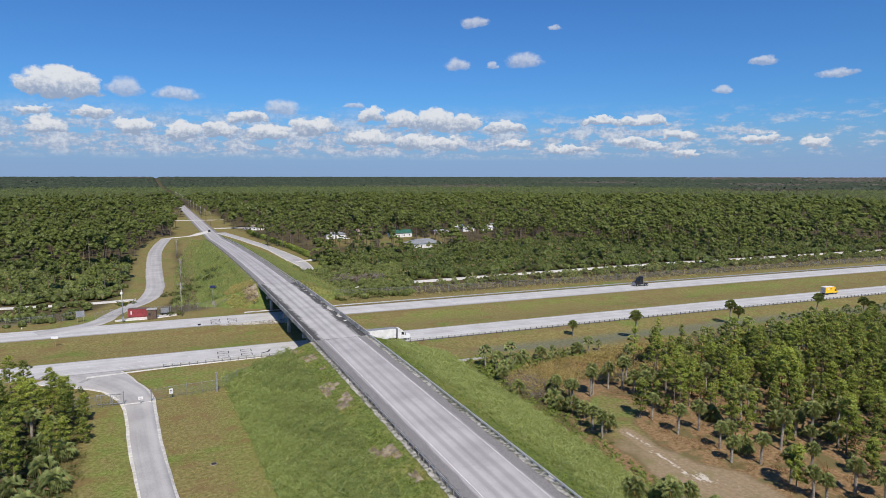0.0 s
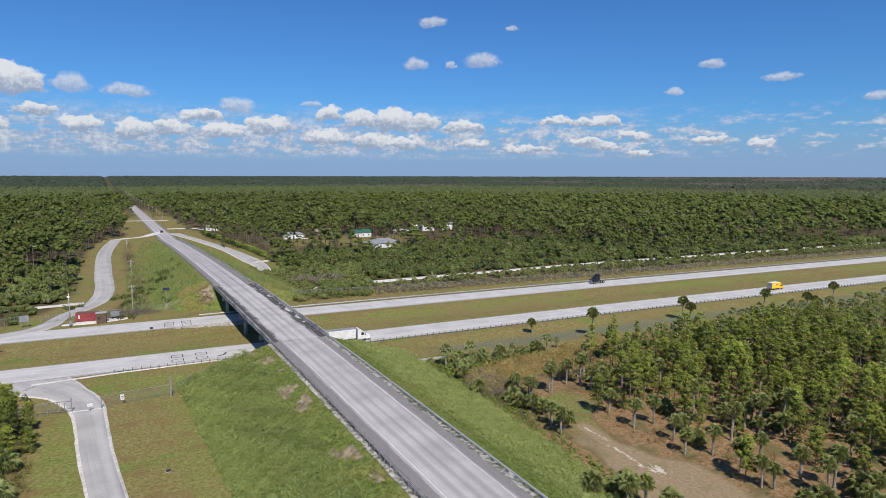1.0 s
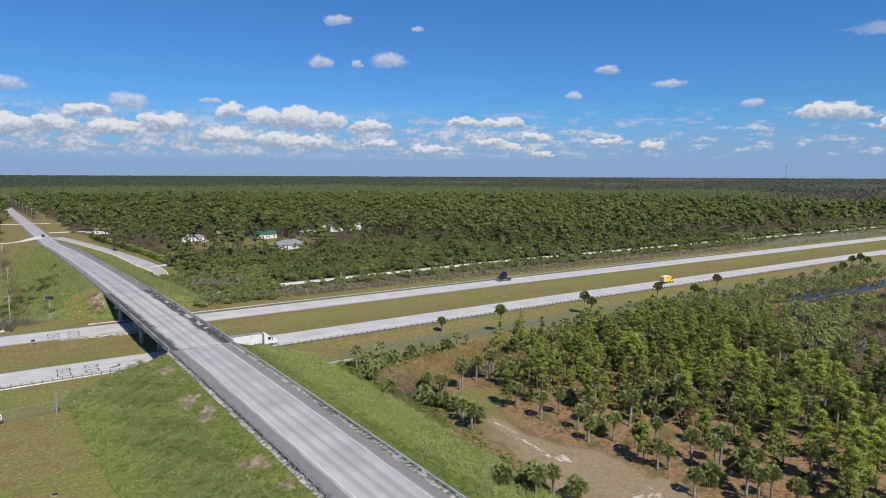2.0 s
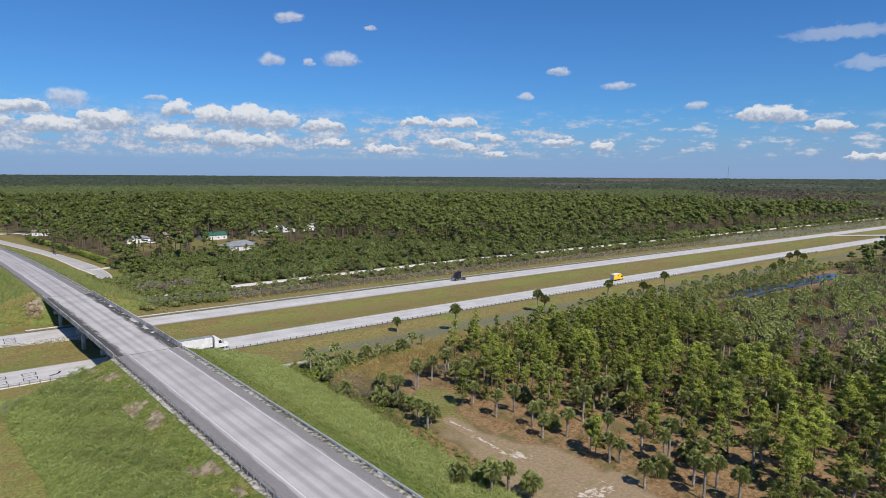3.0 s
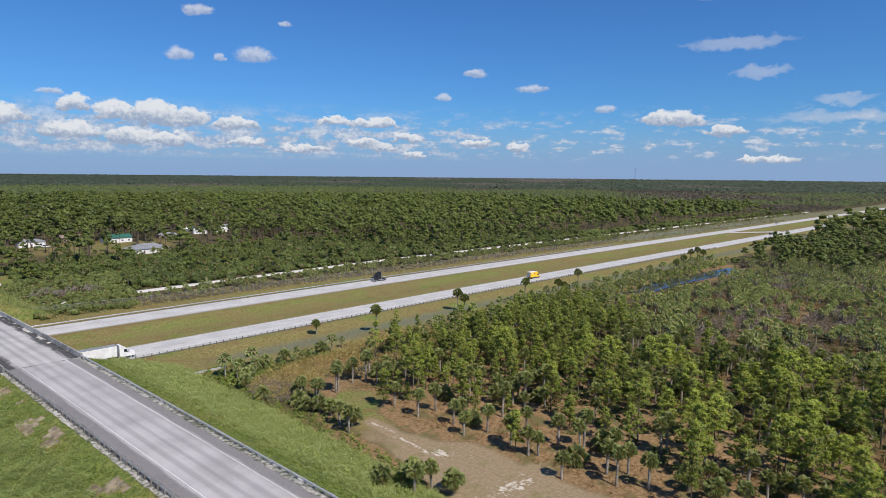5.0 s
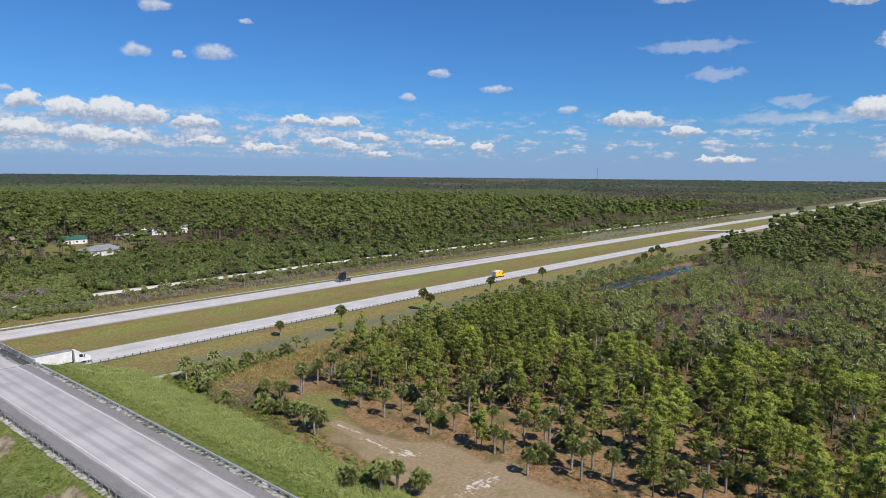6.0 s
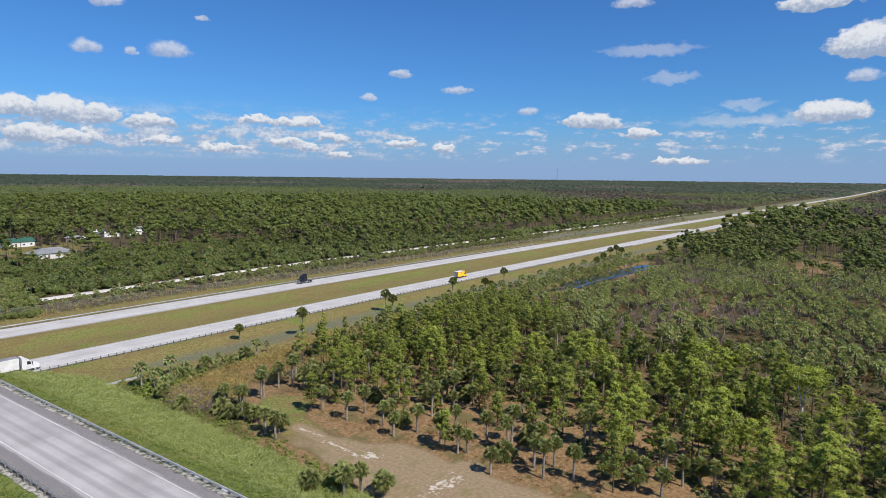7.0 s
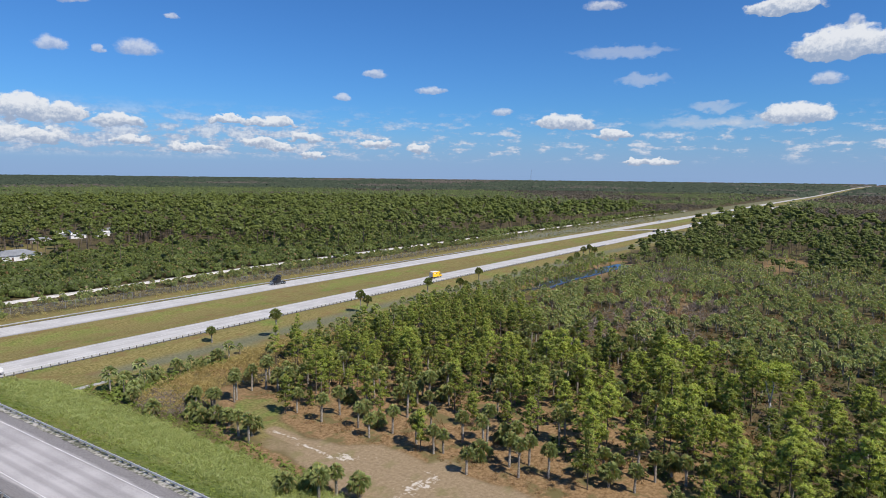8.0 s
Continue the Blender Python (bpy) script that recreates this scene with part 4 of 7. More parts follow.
def puffs(centres, radius, per, leaf, loose=0.4, slim=0.4, middle=None, inner=0.7):
    """Domes of foliage: ragged leaves set over a flattened ball round each centre, facing outward."""
    n = len(centres)
    d = unit(n * per)
    d[:, 2] = np.where(d[:, 2] < -0.35, -d[:, 2], d[:, 2])
    r = np.repeat(np.broadcast_to(radius, (n,)), per)[:, None]
    spots = np.repeat(centres, per, 0) + d * r * np.array([1, 1, 0.72]) * rng.uniform(inner, 1.05, (n * per, 1))
    if middle is not None:
        out = np.repeat(centres - np.asarray(middle), per, 0)
        d = d + 0.9 * out / (np.linalg.norm(out, axis=1)[:, None] + 0.3)
    return faced(spots, d + np.array([0, 0, 0.15]), leaf, loose, slim)


def solid_corners(depth):
    """Corners and faces of a small solid of twenty or eight faces, without the undermost ones."""
    bm = bmesh.new()
    if depth:
        bmesh.ops.create_icosphere(bm, subdivisions=1, radius=1.0)
    else:
        bmesh.ops.create_cone(bm, segments=5, radius1=1.0, radius2=0.0, depth=1.0, cap_ends=False)
        bmesh.ops.translate(bm, vec=(0, 0, 0.3), verts=bm.verts)
    bm.normal_update()
    v = np.array([p.co[:] for p in bm.verts])
    f = np.array([[p.index for p in q.verts] for q in bm.faces if q.normal.z > -0.6])
    bm.free()
    return v, f


SOLIDS = [solid_corners(0), solid_corners(1)]


def lumps(centres, radius, kind=1, flat=0.75):
    """An uneven lump of foliage at each centre."""
    v, f = SOLIDS[kind]
    n = len(centres)
    a = rng.uniform(0, 2 * np.pi, (n, 1))
    c, s_ = np.cos(a), np.sin(a)
    r = np.broadcast_to(radius, (n,))[:, None] * rng.uniform(0.7, 1.25, (n, len(v)))
    pts = np.stack([(c * v[:, 0] - s_ * v[:, 1]) * r, (s_ * v[:, 0] + c * v[:, 1]) * r, v[:, 2] * r * flat], -1) + centres[:, None, :]
    return pts[:, f].reshape(-1, 3, 3), len(f)


def pine_shape(h, crown_low, radius, clumps, loose_leaves, leaf, sides=3, puff=1.25, kind=1):
    """A pine: bare trunk below, a broad uneven crown of rounded clumps of needles with ragged edges."""
    t = np.concatenate([[1.0], rng.uniform(0, 0.95, clumps - 1)])
    z = h * (crown_low + (0.96 - crown_low) * t)
    r = radius * np.sqrt(np.clip(1 - (1.2 * t - 0.25) ** 2, 0.03, 1)) * np.concatenate([[0.2], rng.uniform(0.45, 1.0, clumps - 1)])
    a = np.arange(clumps) * 2.4 + rng.uniform(-0.5, 0.5, clumps)
    centre = np.stack([r * np.cos(a), r * np.sin(a), z], -1)
    tone = rng.uniform(0.3, 0.8, clumps)
    size = puff * rng.uniform(0.7, 1.2, clumps)
    tris, faces = lumps(centre, size, kind)
    pieces = [(trunk_tris(h * 0.93, 0.014 * h, 0.006 * h, sides), 0, 0.5), (tris, 1, np.repeat(tone, faces))]
    if loose_leaves:
        pieces.append((puffs(centre, size * 1.12, loose_leaves, leaf, 0.4, 0.35, (0, 0, h * (0.5 * crown_low + 0.4)), 0.95), 1, np.repeat(tone, loose_leaves)))
    return shape(*pieces)


def palm_shape(h, fronds, radius, parts=3):
    """A cabbage palm seen from afar: stout trunk and a round head of drooping fans."""
    out = [(trunk_tris(h, 0.16, 0.14, 4), 0, 0.5)]
    tris, tint = [], []
    for k in range(fronds):
        a = k * 2.399
        e = 1.35 - 2.1 * (k / fronds) ** 1.05 + rng.uniform(-0.15, 0.15)
        d = np.array([np.cos(a) * np.cos(e), np.sin(a) * np.cos(e), np.sin(e)])
        side = np.array([-np.sin(a), np.cos(a), 0])
        up = np.cross(d, side)
        stem = np.array([0, 0, h]) + d * radius * 0.4
        for w in np.linspace(-1, 1, parts):
            way = d * np.cos(w * 0.9) + side * np.sin(w * 0.9)
            tip = stem + way * radius * 0.65 + np.array([0, 0, -(0.04 + 0.36 * np.cos(e)) * radius])
            n = np.cross(way, up)
            tris.append((stem, stem + way * radius * 0.34 - n * 0.2 * radius, tip)), tris.append((stem, tip, stem + way * radius * 0.34 + n * 0.18 * radius))
            # light painted into the tint: raised fans pale, hanging fans dark as if shaded
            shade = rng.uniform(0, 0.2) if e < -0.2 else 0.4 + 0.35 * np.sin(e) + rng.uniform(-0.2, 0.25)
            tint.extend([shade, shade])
    out.append((np.array(tris), 1, np.clip(np.array(tint), 0, 1)))
    return shape(*out)


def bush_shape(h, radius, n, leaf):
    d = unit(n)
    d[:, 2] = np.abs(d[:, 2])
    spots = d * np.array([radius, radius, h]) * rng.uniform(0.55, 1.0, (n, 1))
    # leaves tinted lighter towards the top, standing in for sun from above
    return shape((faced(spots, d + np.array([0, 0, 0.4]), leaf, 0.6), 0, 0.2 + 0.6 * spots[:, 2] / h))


def outside(x, y):
    """1 in the woods, 0 on roads, banks, lawns and lanes."""
    yb = y - bend(x)
    south, north = 118 + 26 * smooth(x, 470, 640), 262 - 28 * smooth(x, 800, 1000)
    ok = 1 - smooth(yb, south, south + 4) * (1 - smooth(yb, north, north + 4))
    ok *= smooth(np.abs(x - mid_x(y)), np.where(y > 740, 8.5, np.where(y > 560, 20, 26)), np.where(y > 740, 10, np.where(y > 560, 24, 31)))
    ok *= smooth(polyline_near(x, y, SPUR)[0], np.where(y > 390, 7.5, 12), np.where(y > 390, 9.5, 15))
    ok *= smooth(polyline_near(x, y, [(-24, 495), (-6, 516)])[0], 7, 9)
    ok *= smooth(polyline_near(x, y, SIDE)[0], 9, 13)
    ok *= 1 - (x > -20) * (x < mid_x(y)) * (y < 560)
    return ok


def low_corner(x, y):
    """True where only low scrub grows, between the far bank, the track and the side road."""
    return (x < 78 + 0.25 * (y - 230)) & (x > 20) & (y > 219) & (y < 306)


def in_view(x, y, lo=-19.0, hi=96.0):
    a = np.degrees(np.arctan2(x, y))
    return (a > lo) & (a < hi)


def village(x, y):
    return np.hypot((x - 130) / 75, (y - 420) / 42) < 1


HOUSE_SPOTS = ((134, 376, 8), (92, 452, 11), (140, 446, 12), (118, 468, 8), (205, 488, 8), (226, 472, 8), (208, 470, 8), (240, 494, 7), (176, 455, 9), (44, 545, 7))


def open_wood(x, y):
    """True under the bare-trunked pines behind the hedge."""
    return (x > 40) & (x < 82) & (y > 345) & (y < 520)


def yard(x, y, depth=20.0):
    """1 on the open yards before the houses."""
    hit = np.zeros(np.shape(x))
    for hx, hy, w in HOUSE_SPOTS:
        hit = np.maximum(hit, (np.abs(x - hx - (y - hy) * hx / hy) < w) & (y < hy + 8) & (y > hy - depth))
    return hit


far_shapes = [pine_shape(rng.uniform(11, 16), rng.uniform(0.55, 0.7), rng.uniform(2.3, 3.4), 11, 6, 0.7, puff=1.25) for _ in range(12)]
tall_shapes = [pine_shape(rng.uniform(13.5, 17), rng.uniform(0.68, 0.78), rng.uniform(2.0, 2.8), 8, 6, 0.7, 4, 1.05) for _ in range(6)]
x, y = plan_points(26000, -240, 560, 225, 560, lambda x, y: outside(x, y) * in_view(x, y) * (np.hypot(x, y) < 560) * (y - bend(x) > 262) * (1 - yard(x, y)) * (1 - 0.9 * yard(x, y, 75)) * np.where(village(x, y), 0.12, 1) * np.where((x > 62) & (x < 255) & (y < 405), 0.07, 1) * (0.55 + 0.45 * (wobble(x, y, 26.0) > -0.35)) * np.where(y < 338, np.where(x < 0, 0.05, 0.12), 1) * (1 - low_corner(x, y)) * (1 - open_wood(x, y)), 5.2)
planted("pine_woods", far_shapes, x, y, rng.uniform(0.55, 1.3, len(x)), [M["bark"], M["far_pine"]], "tall slender pines with rounded green crowns", "woods", own=np.clip(0.5 + 0.2 * smooth(x, 150, 400) + 0.4 * wobble(x, y, 22.0, 5.0) + rng.uniform(-0.3, 0.3, len(x)), 0, 1))
x, y = plan_points(7000, 38, 300, 348, 515, lambda x, y: ((np.hypot((x - 150) / 115, (y - 425) / 58) < 1) | open_wood(x, y) & (x > np.interp(y, [352, 515], [61, 40]))) * (np.hypot((x - 80) / 7, (y - 372) / 14) > 1) * (1 - yard(x, y, 26)) * (1 - 0.88 * yard(x, y, 90) * (x > 82)) * np.where(x > 82, 0.3, 0.9), 6.0)
planted("village_pines", tall_shapes, x, y, rng.uniform(0.75, 1.05, len(x)), [M["bark"], M["far_pine"]], "tall bare-trunked pines standing among houses", "woods")
mid_shapes = [pine_shape(rng.uniform(11, 15), 0.58, rng.uniform(2.6, 3.6), 4, 4, 1.3, puff=2.2) for _ in range(8)]


def bare_shape(h, radius, clumps, per, leaf):
    """A leafless tree: a loose crown of fine twigs."""
    a = np.arange(clumps) * 2.4
    centres = np.stack([0.6 * radius * np.cos(a), 0.6 * radius * np.sin(a), h * rng.uniform(0.55, 0.85, clumps)], -1)
    return shape((trunk_tris(h * 0.9, 0.012 * h, 0.004 * h), 0, 0.5), (puffs(centres, 0.55 * radius, per, leaf, 0.7, 0.22), 1, np.repeat(rng.uniform(0.2, 0.9, clumps), per)))


bare_shapes = [bare_shape(rng.uniform(8.5, 12.5), rng.uniform(3.4, 4.8), 5, 8, 1.9) for _ in range(6)]
bare_far = [bare_shape(rng.uniform(8.5, 12.5), rng.uniform(3.6, 5.2), 3, 4, 3.0) for _ in range(6)]
x, y = plan_points(60000, -420, 1150, -60, 1130, lambda x, y: outside(x, y) * in_view(x, y) * (np.hypot(x, y) >= 555) * (np.hypot(x, y) < 1130) * np.where(y < 130, 0.85, 1), 8.3)
grey = (0.7 * wobble(x, y, 70.0, 2.0) + 1.4 * smooth(x, 680, 1020) + 0.9 * smooth(x, 600, 720) * (y < 60) - 0.75 + 0.3 * rng.uniform(-1, 1, len(x))) > 0.1
planted("pine_woods_beyond", mid_shapes, x[~grey], y[~grey], rng.uniform(0.62, 1.35, (~grey).sum()), [M["bark"], M["far_pine"]], "dense green pine woods", "woods", own=np.clip(0.3 + 0.25 * smooth(x, 150, 420) + 0.4 * wobble(x, y, 34.0, 5.0) + rng.uniform(-0.3, 0.3, len(x)), 0, 1)[~grey])
planted("cypress_woods", bare_shapes, x[grey], y[grey], rng.uniform(0.6, 0.95, grey.sum()), [M["bark"], M["cypress"]], "leafless grey-brown cypress woods", "woods")


x, y = plan_points(9000, 325, 760, -160, 150, lambda x, y: smooth(y - bend(x), 124 + 22 * smooth(x, 470, 640), 118 + 22 * smooth(x, 470, 640)) * (np.hypot(x, y) < 560) * in_view(x, y) * np.where(np.hypot((x - 385) / 45, (y - 40) / 14) < 1.1, 0, 1) * np.where(x < 360, 0.3, 0.9), 5.4)
planted("pine_woods_south", far_shapes, x, y, rng.uniform(0.6, 1.0, len(x)), [M["bark"], M["far_pine"]], "green pine woods south of the highway", "woods", own=rng.uniform(0.5, 1.0, len(x)))


def crown_shape(h, r):
    """A crown seen from more than a kilometre: a few uneven clumps."""
    n = 3
    a = np.arange(n) * 2.1 + rng.uniform(-0.5, 0.5, n)
    centres = np.stack([r * 0.55 * np.cos(a), r * 0.55 * np.sin(a), h * rng.uniform(0.6, 0.92, n)], -1)
    tri, faces = lumps(centres, 3.0, 0, 0.75)
    return shape((tri, 0, np.repeat(rng.uniform(0.2, 0.9, n), faces)))


crowns = [crown_shape(rng.uniform(9.5, 13.5), rng.uniform(2.6, 4.4)) for _ in range(6)]
x, y = plan_points(120000, -1000, 2300, -200, 2300, lambda x, y: outside(x, y) * in_view(x, y) * (np.hypot(x, y) >= 1120) * (np.hypot(x, y) < 2300), 9.5)
grey = (wobble(x, y, 240.0, 3.0) + 1.35 * smooth(x, 700, 1700) - 0.75 + 0.3 * rng.uniform(-1, 1, len(x))) > 0.25
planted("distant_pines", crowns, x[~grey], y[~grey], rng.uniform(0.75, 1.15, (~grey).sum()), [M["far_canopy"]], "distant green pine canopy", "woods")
planted("distant_cypress", bare_far, x[grey], y[grey], rng.uniform(0.7, 1.0, grey.sum()), [M["bark"], M["cypress"]], "distant grey-brown leafless cypress canopy", "woods")

# canopy to the skyline
rr, aa = np.meshgrid(np.concatenate([np.arange(2150, 3200, 18), np.arange(3200, 4950, 34)]), np.radians(np.arange(-22, 99, 0.16)), indexing="ij")
px, py = rr * np.sin(aa), rr * np.cos(aa)
px, py = px + rng.uniform(-6, 6, px.shape), py + rng.uniform(-6, 6, px.shape)
clear = np.minimum(smooth(np.abs(px - mid_x(py)), 10, 20), smooth(np.abs(py - bend(px) - 185), 30, 40))
pz = ground_z(px, py) + (8.5 + 4.5 * rng.uniform(-1, 1, px.shape) + 1.5 * wobble(px, py, 90.0)) * clear - 1.5 * (1 - clear)
pz[0] = ground_z(px[0], py[0]) - 1.5  # the near edge reaches down to the ground
n, m = px.shape
i = np.arange(n * m).reshape(n, m)
quad = np.stack([i[:-1, :-1], i[:-1, 1:], i[1:, 1:], i[1:, :-1]], -1).reshape(-1, 4)
grey = ((wobble(px, py, 300.0, 3.0) + wobble(px, py, 1100.0, 5.0) + 0.9 * smooth(px, 1000, 3000) - 0.6 + 0.4 * rng.uniform(-1, 1, px.shape)) > 0.5)[:-1, :-1].ravel()
me = mesh_from("skyline_woods", np.stack([px, py, pz], -1).reshape(-1, 3), quad, [M["skyline"], M["cypress"]], grey.astype(int), rng.uniform(0.0, 0.9, n * m))
tagged(new("skyline_woods", me), "dark green woods reaching the flat skyline", "woods", kind="stuff")

# ---- woods in the south-east, palms and pines as single trees ----
def pine_parts(h, low, radius, limbs, per=17, leaf=0.58, puff=0.66):
    """A slash pine: bare trunk, upswept limbs and rounded tufts of needles in a loose, uneven crown."""
    lean = rng.uniform(-0.3, 0.3)
    wood, centres, sizes = [trunk_tris(h * 0.97, 0.01 * h + 0.03, 0.02, 7, lean, 5)], [(lean, 0, h * 0.96)], [puff * 0.75]
    heavy = rng.uniform(0, 2 * np.pi)
    for k in range(limbs):
        t = min(max((k + rng.uniform(-0.5, 0.5)) / (limbs - 1), 0), 1)
        z = h * (low + (0.93 - low) * t)
        a = k * 2.4 + rng.uniform(-0.6, 0.6)
        rounded = (0.55 + 0.45 * np.sin(np.pi * min(1, 1.2 * t + 0.15))) * (1 - 0.6 * t ** 2.2)
        tapered = 0.12 + 0.95 * (1 - t) ** 0.75 * min(1, 0.6 + 2.5 * t)
        reach = radius * (rounded if radius > 2.4 else tapered) * rng.uniform(0.45, 1.2) * (1 + 0.3 * np.cos(a - heavy))
        d = np.array([np.cos(a), np.sin(a), 0.1 + 0.7 * t])
        d /= np.linalg.norm(d)
        base = np.array([lean * (z / h) ** 2, 0, z])
        tip = base + d * reach
        side = np.cross(d, [0, 0, 1.0])
        wood.append(np.array([(base - side * 0.05, base + side * 0.05, tip), (base - np.array([0, 0, 0.055]), base + np.array([0, 0, 0.055]), tip)]))
        centres.append(tip), sizes.append(puff * rng.uniform(0.7, 1.25))
        if reach > 1.1:
            centres.append(base + (tip - base) * 0.55 + side * rng.uniform(-0.4, 0.4)), sizes.append(puff * rng.uniform(0.6, 0.95))
    centres, sizes = np.array(centres), np.array(sizes)
    # painted sunlight in the tone: broad crowns and upper tufts paler than narrow ones
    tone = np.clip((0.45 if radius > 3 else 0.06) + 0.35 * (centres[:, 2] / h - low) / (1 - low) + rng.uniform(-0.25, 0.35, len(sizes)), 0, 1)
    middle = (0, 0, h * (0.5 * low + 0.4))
    # clump cores get a dark tint, standing in for shade inside the crown
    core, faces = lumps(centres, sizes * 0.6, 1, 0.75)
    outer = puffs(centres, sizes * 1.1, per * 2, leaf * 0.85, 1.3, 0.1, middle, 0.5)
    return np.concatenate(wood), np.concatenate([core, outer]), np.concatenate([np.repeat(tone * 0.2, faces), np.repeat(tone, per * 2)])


def palm_parts(h, radius, fronds, hanging):
    lean = rng.uniform(-0.35, 0.35)
    wood = trunk_tris(h, 0.22, 0.18, 8, lean, 6)
    rough = []
    for k in range(int(h * 5)):  # old leaf bases round the upper trunk
        a, z = rng.uniform(0, 2 * np.pi), h * rng.uniform(0.55, 1.0)
        c = np.array([lean * (z / h) ** 2 + 0.2 * np.cos(a), 0.2 * np.sin(a), z])
        out = np.array([np.cos(a), np.sin(a), 0])
        s = np.array([-np.sin(a), np.cos(a), 0])
        rough.append((c - s * 0.06, c + s * 0.06, c + out * 0.16 + np.array([0, 0, 0.2])))
    top = np.array([lean, 0, h])
    tris, tint, dead = [], [], []
    for k in range(fronds + hanging):
        a = k * 2.399 + rng.uniform(-0.3, 0.3)
        e = rng.uniform(-1.35, -0.8) if k >= fronds else 1.35 - 1.75 * (k / fronds) ** 0.95 + rng.uniform(-0.15, 0.15)
        d = np.array([np.cos(a) * np.cos(e), np.sin(a) * np.cos(e), np.sin(e)])
        side = np.array([-np.sin(a), np.cos(a), 0])
        up = np.cross(d, side)
        reach = radius * (0.75 if k >= fronds else rng.uniform(0.85, 1.1))
        stem = top + d * reach * 0.45
        tris.append((top - side * 0.025, top + side * 0.025, stem)), tint.append(0.5), dead.append(k >= fronds)
        for q in np.linspace(-1, 1, 9):
            ang = q * 1.15
            w = d * np.cos(ang) + side * np.sin(ang)
            tip = stem + w * reach * 0.62 * (1 - 0.18 * abs(q)) + np.array([0, 0, -0.04 - 0.3 * np.cos(e) - 0.1 * abs(q)]) * radius
            mid = stem + w * reach * 0.3
            n = np.cross(w, up)
            tris.append((stem, mid - n * 0.06 * radius + up * 0.03, tip)), tris.append((stem, tip, mid + n * 0.06 * radius - up * 0.03))
            # sun and shade in the tint: raised fans paler, one leaflet half darker
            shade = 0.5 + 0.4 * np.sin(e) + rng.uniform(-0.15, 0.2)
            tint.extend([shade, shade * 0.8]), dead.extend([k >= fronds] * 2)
    tris, tint, dead = np.array(tris), np.clip(np.array(tint), 0, 1), np.array(dead)
    return np.concatenate([wood, np.array(rough)]), tris[~dead], tint[~dead], tris[dead], tint[dead]


def soup(name, tri, mat, tint=None):
    v = tri.reshape(-1, 3)
    return mesh_from(name, v, np.arange(len(v)).reshape(-1, 3), [mat], tint=None if tint is None else np.repeat(tint, 3))


def pine_tree(h, low, radius, whorls, label):
    ob = empty("slash_pine", Matrix.Identity(4), label, "pine tree", "pines in the grove")
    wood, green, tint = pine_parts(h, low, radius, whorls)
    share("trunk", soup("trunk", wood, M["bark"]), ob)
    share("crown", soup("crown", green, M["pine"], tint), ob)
    return ob


def palm_tree(h, radius, fronds, hanging, label, group, leaf="palm"):
    ob = empty("cabbage_palm", Matrix.Identity(4), label, "palm tree", group)
    wood, green, tint, brown, tint2 = palm_parts(h, radius, fronds, hanging)
    share("trunk", soup("trunk", wood, M["palm_bark"]), ob)
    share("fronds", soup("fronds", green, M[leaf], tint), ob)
    if hanging:
        tagged(share("dead_fronds", soup("dead_fronds", brown, M["reed"], tint2), ob), "dry tan fronds hanging down")
    return ob


def standing(x, y, turn=0.0, size=1.0, sink=0.1):
    return Matrix.Translation((x, y, float(ground_z(np.array(x), np.array(y))) - sink)) @ Matrix.Rotation(turn, 4, "Z") @ Matrix.Scale(size, 4)


def put(ob, m):
    """Sets a copy down, with the size that m carries."""
    made = copy_thing(ob, Matrix.Identity(4))
    made.matrix_basis = m
    return made


PINES = [pine_tree(8.0, 0.26, 1.7, 22, "young green slash pine with a narrow crown"), pine_tree(9.3, 0.24, 1.8, 25, "young green slash pine with a narrow crown"),
         pine_tree(10.3, 0.34, 2.1, 24, "green slash pine with a bare lower trunk"), pine_tree(11.3, 0.4, 2.3, 24, "green slash pine with a bare lower trunk"),
         pine_tree(12.6, 0.5, 2.5, 22, "tall slash pine with a loose crown on a bare trunk"), pine_tree(6.2, 0.12, 1.6, 20, "bushy young slash pine green to the ground"),
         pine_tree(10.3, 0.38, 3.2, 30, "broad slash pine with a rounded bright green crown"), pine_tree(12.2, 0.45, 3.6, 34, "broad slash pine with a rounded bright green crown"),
         pine_tree(8.8, 0.42, 1.8, 13, "thin slash pine with a sparse yellowing crown"), pine_tree(13.4, 0.48, 2.9, 26, "tall slash pine with a loose crown on a bare trunk")]
PALMS = [palm_tree(4.6, 1.45, 26, 5, "cabbage palm with a round head of grey-green fans", "palms in the grove"), palm_tree(3.7, 1.4, 24, 3, "cabbage palm with a round head of grey-green fans", "palms in the grove"),
         palm_tree(5.8, 1.5, 28, 8, "tall cabbage palm with dry fronds under its head", "palms in the grove"), palm_tree(1.5, 2.2, 26, 3, "low cabbage palm with broad green fans", "palms in the grove"),
         palm_tree(2.4, 1.9, 24, 4, "short cabbage palm with a full green head", "palms in the grove")]
ROAD_PALMS = [palm_tree(6.4, 1.95, 28, 5, "lone dark-headed cabbage palm on the highway verge", "palms along the highway", "dark_palm"), palm_tree(4.4, 1.9, 26, 5, "lone dark-headed cabbage palm on the highway verge", "palms along the highway", "dark_palm")]
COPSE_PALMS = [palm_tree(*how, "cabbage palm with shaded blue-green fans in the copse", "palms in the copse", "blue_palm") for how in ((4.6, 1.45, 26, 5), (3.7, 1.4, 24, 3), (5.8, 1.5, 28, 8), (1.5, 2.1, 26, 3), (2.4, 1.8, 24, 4))]

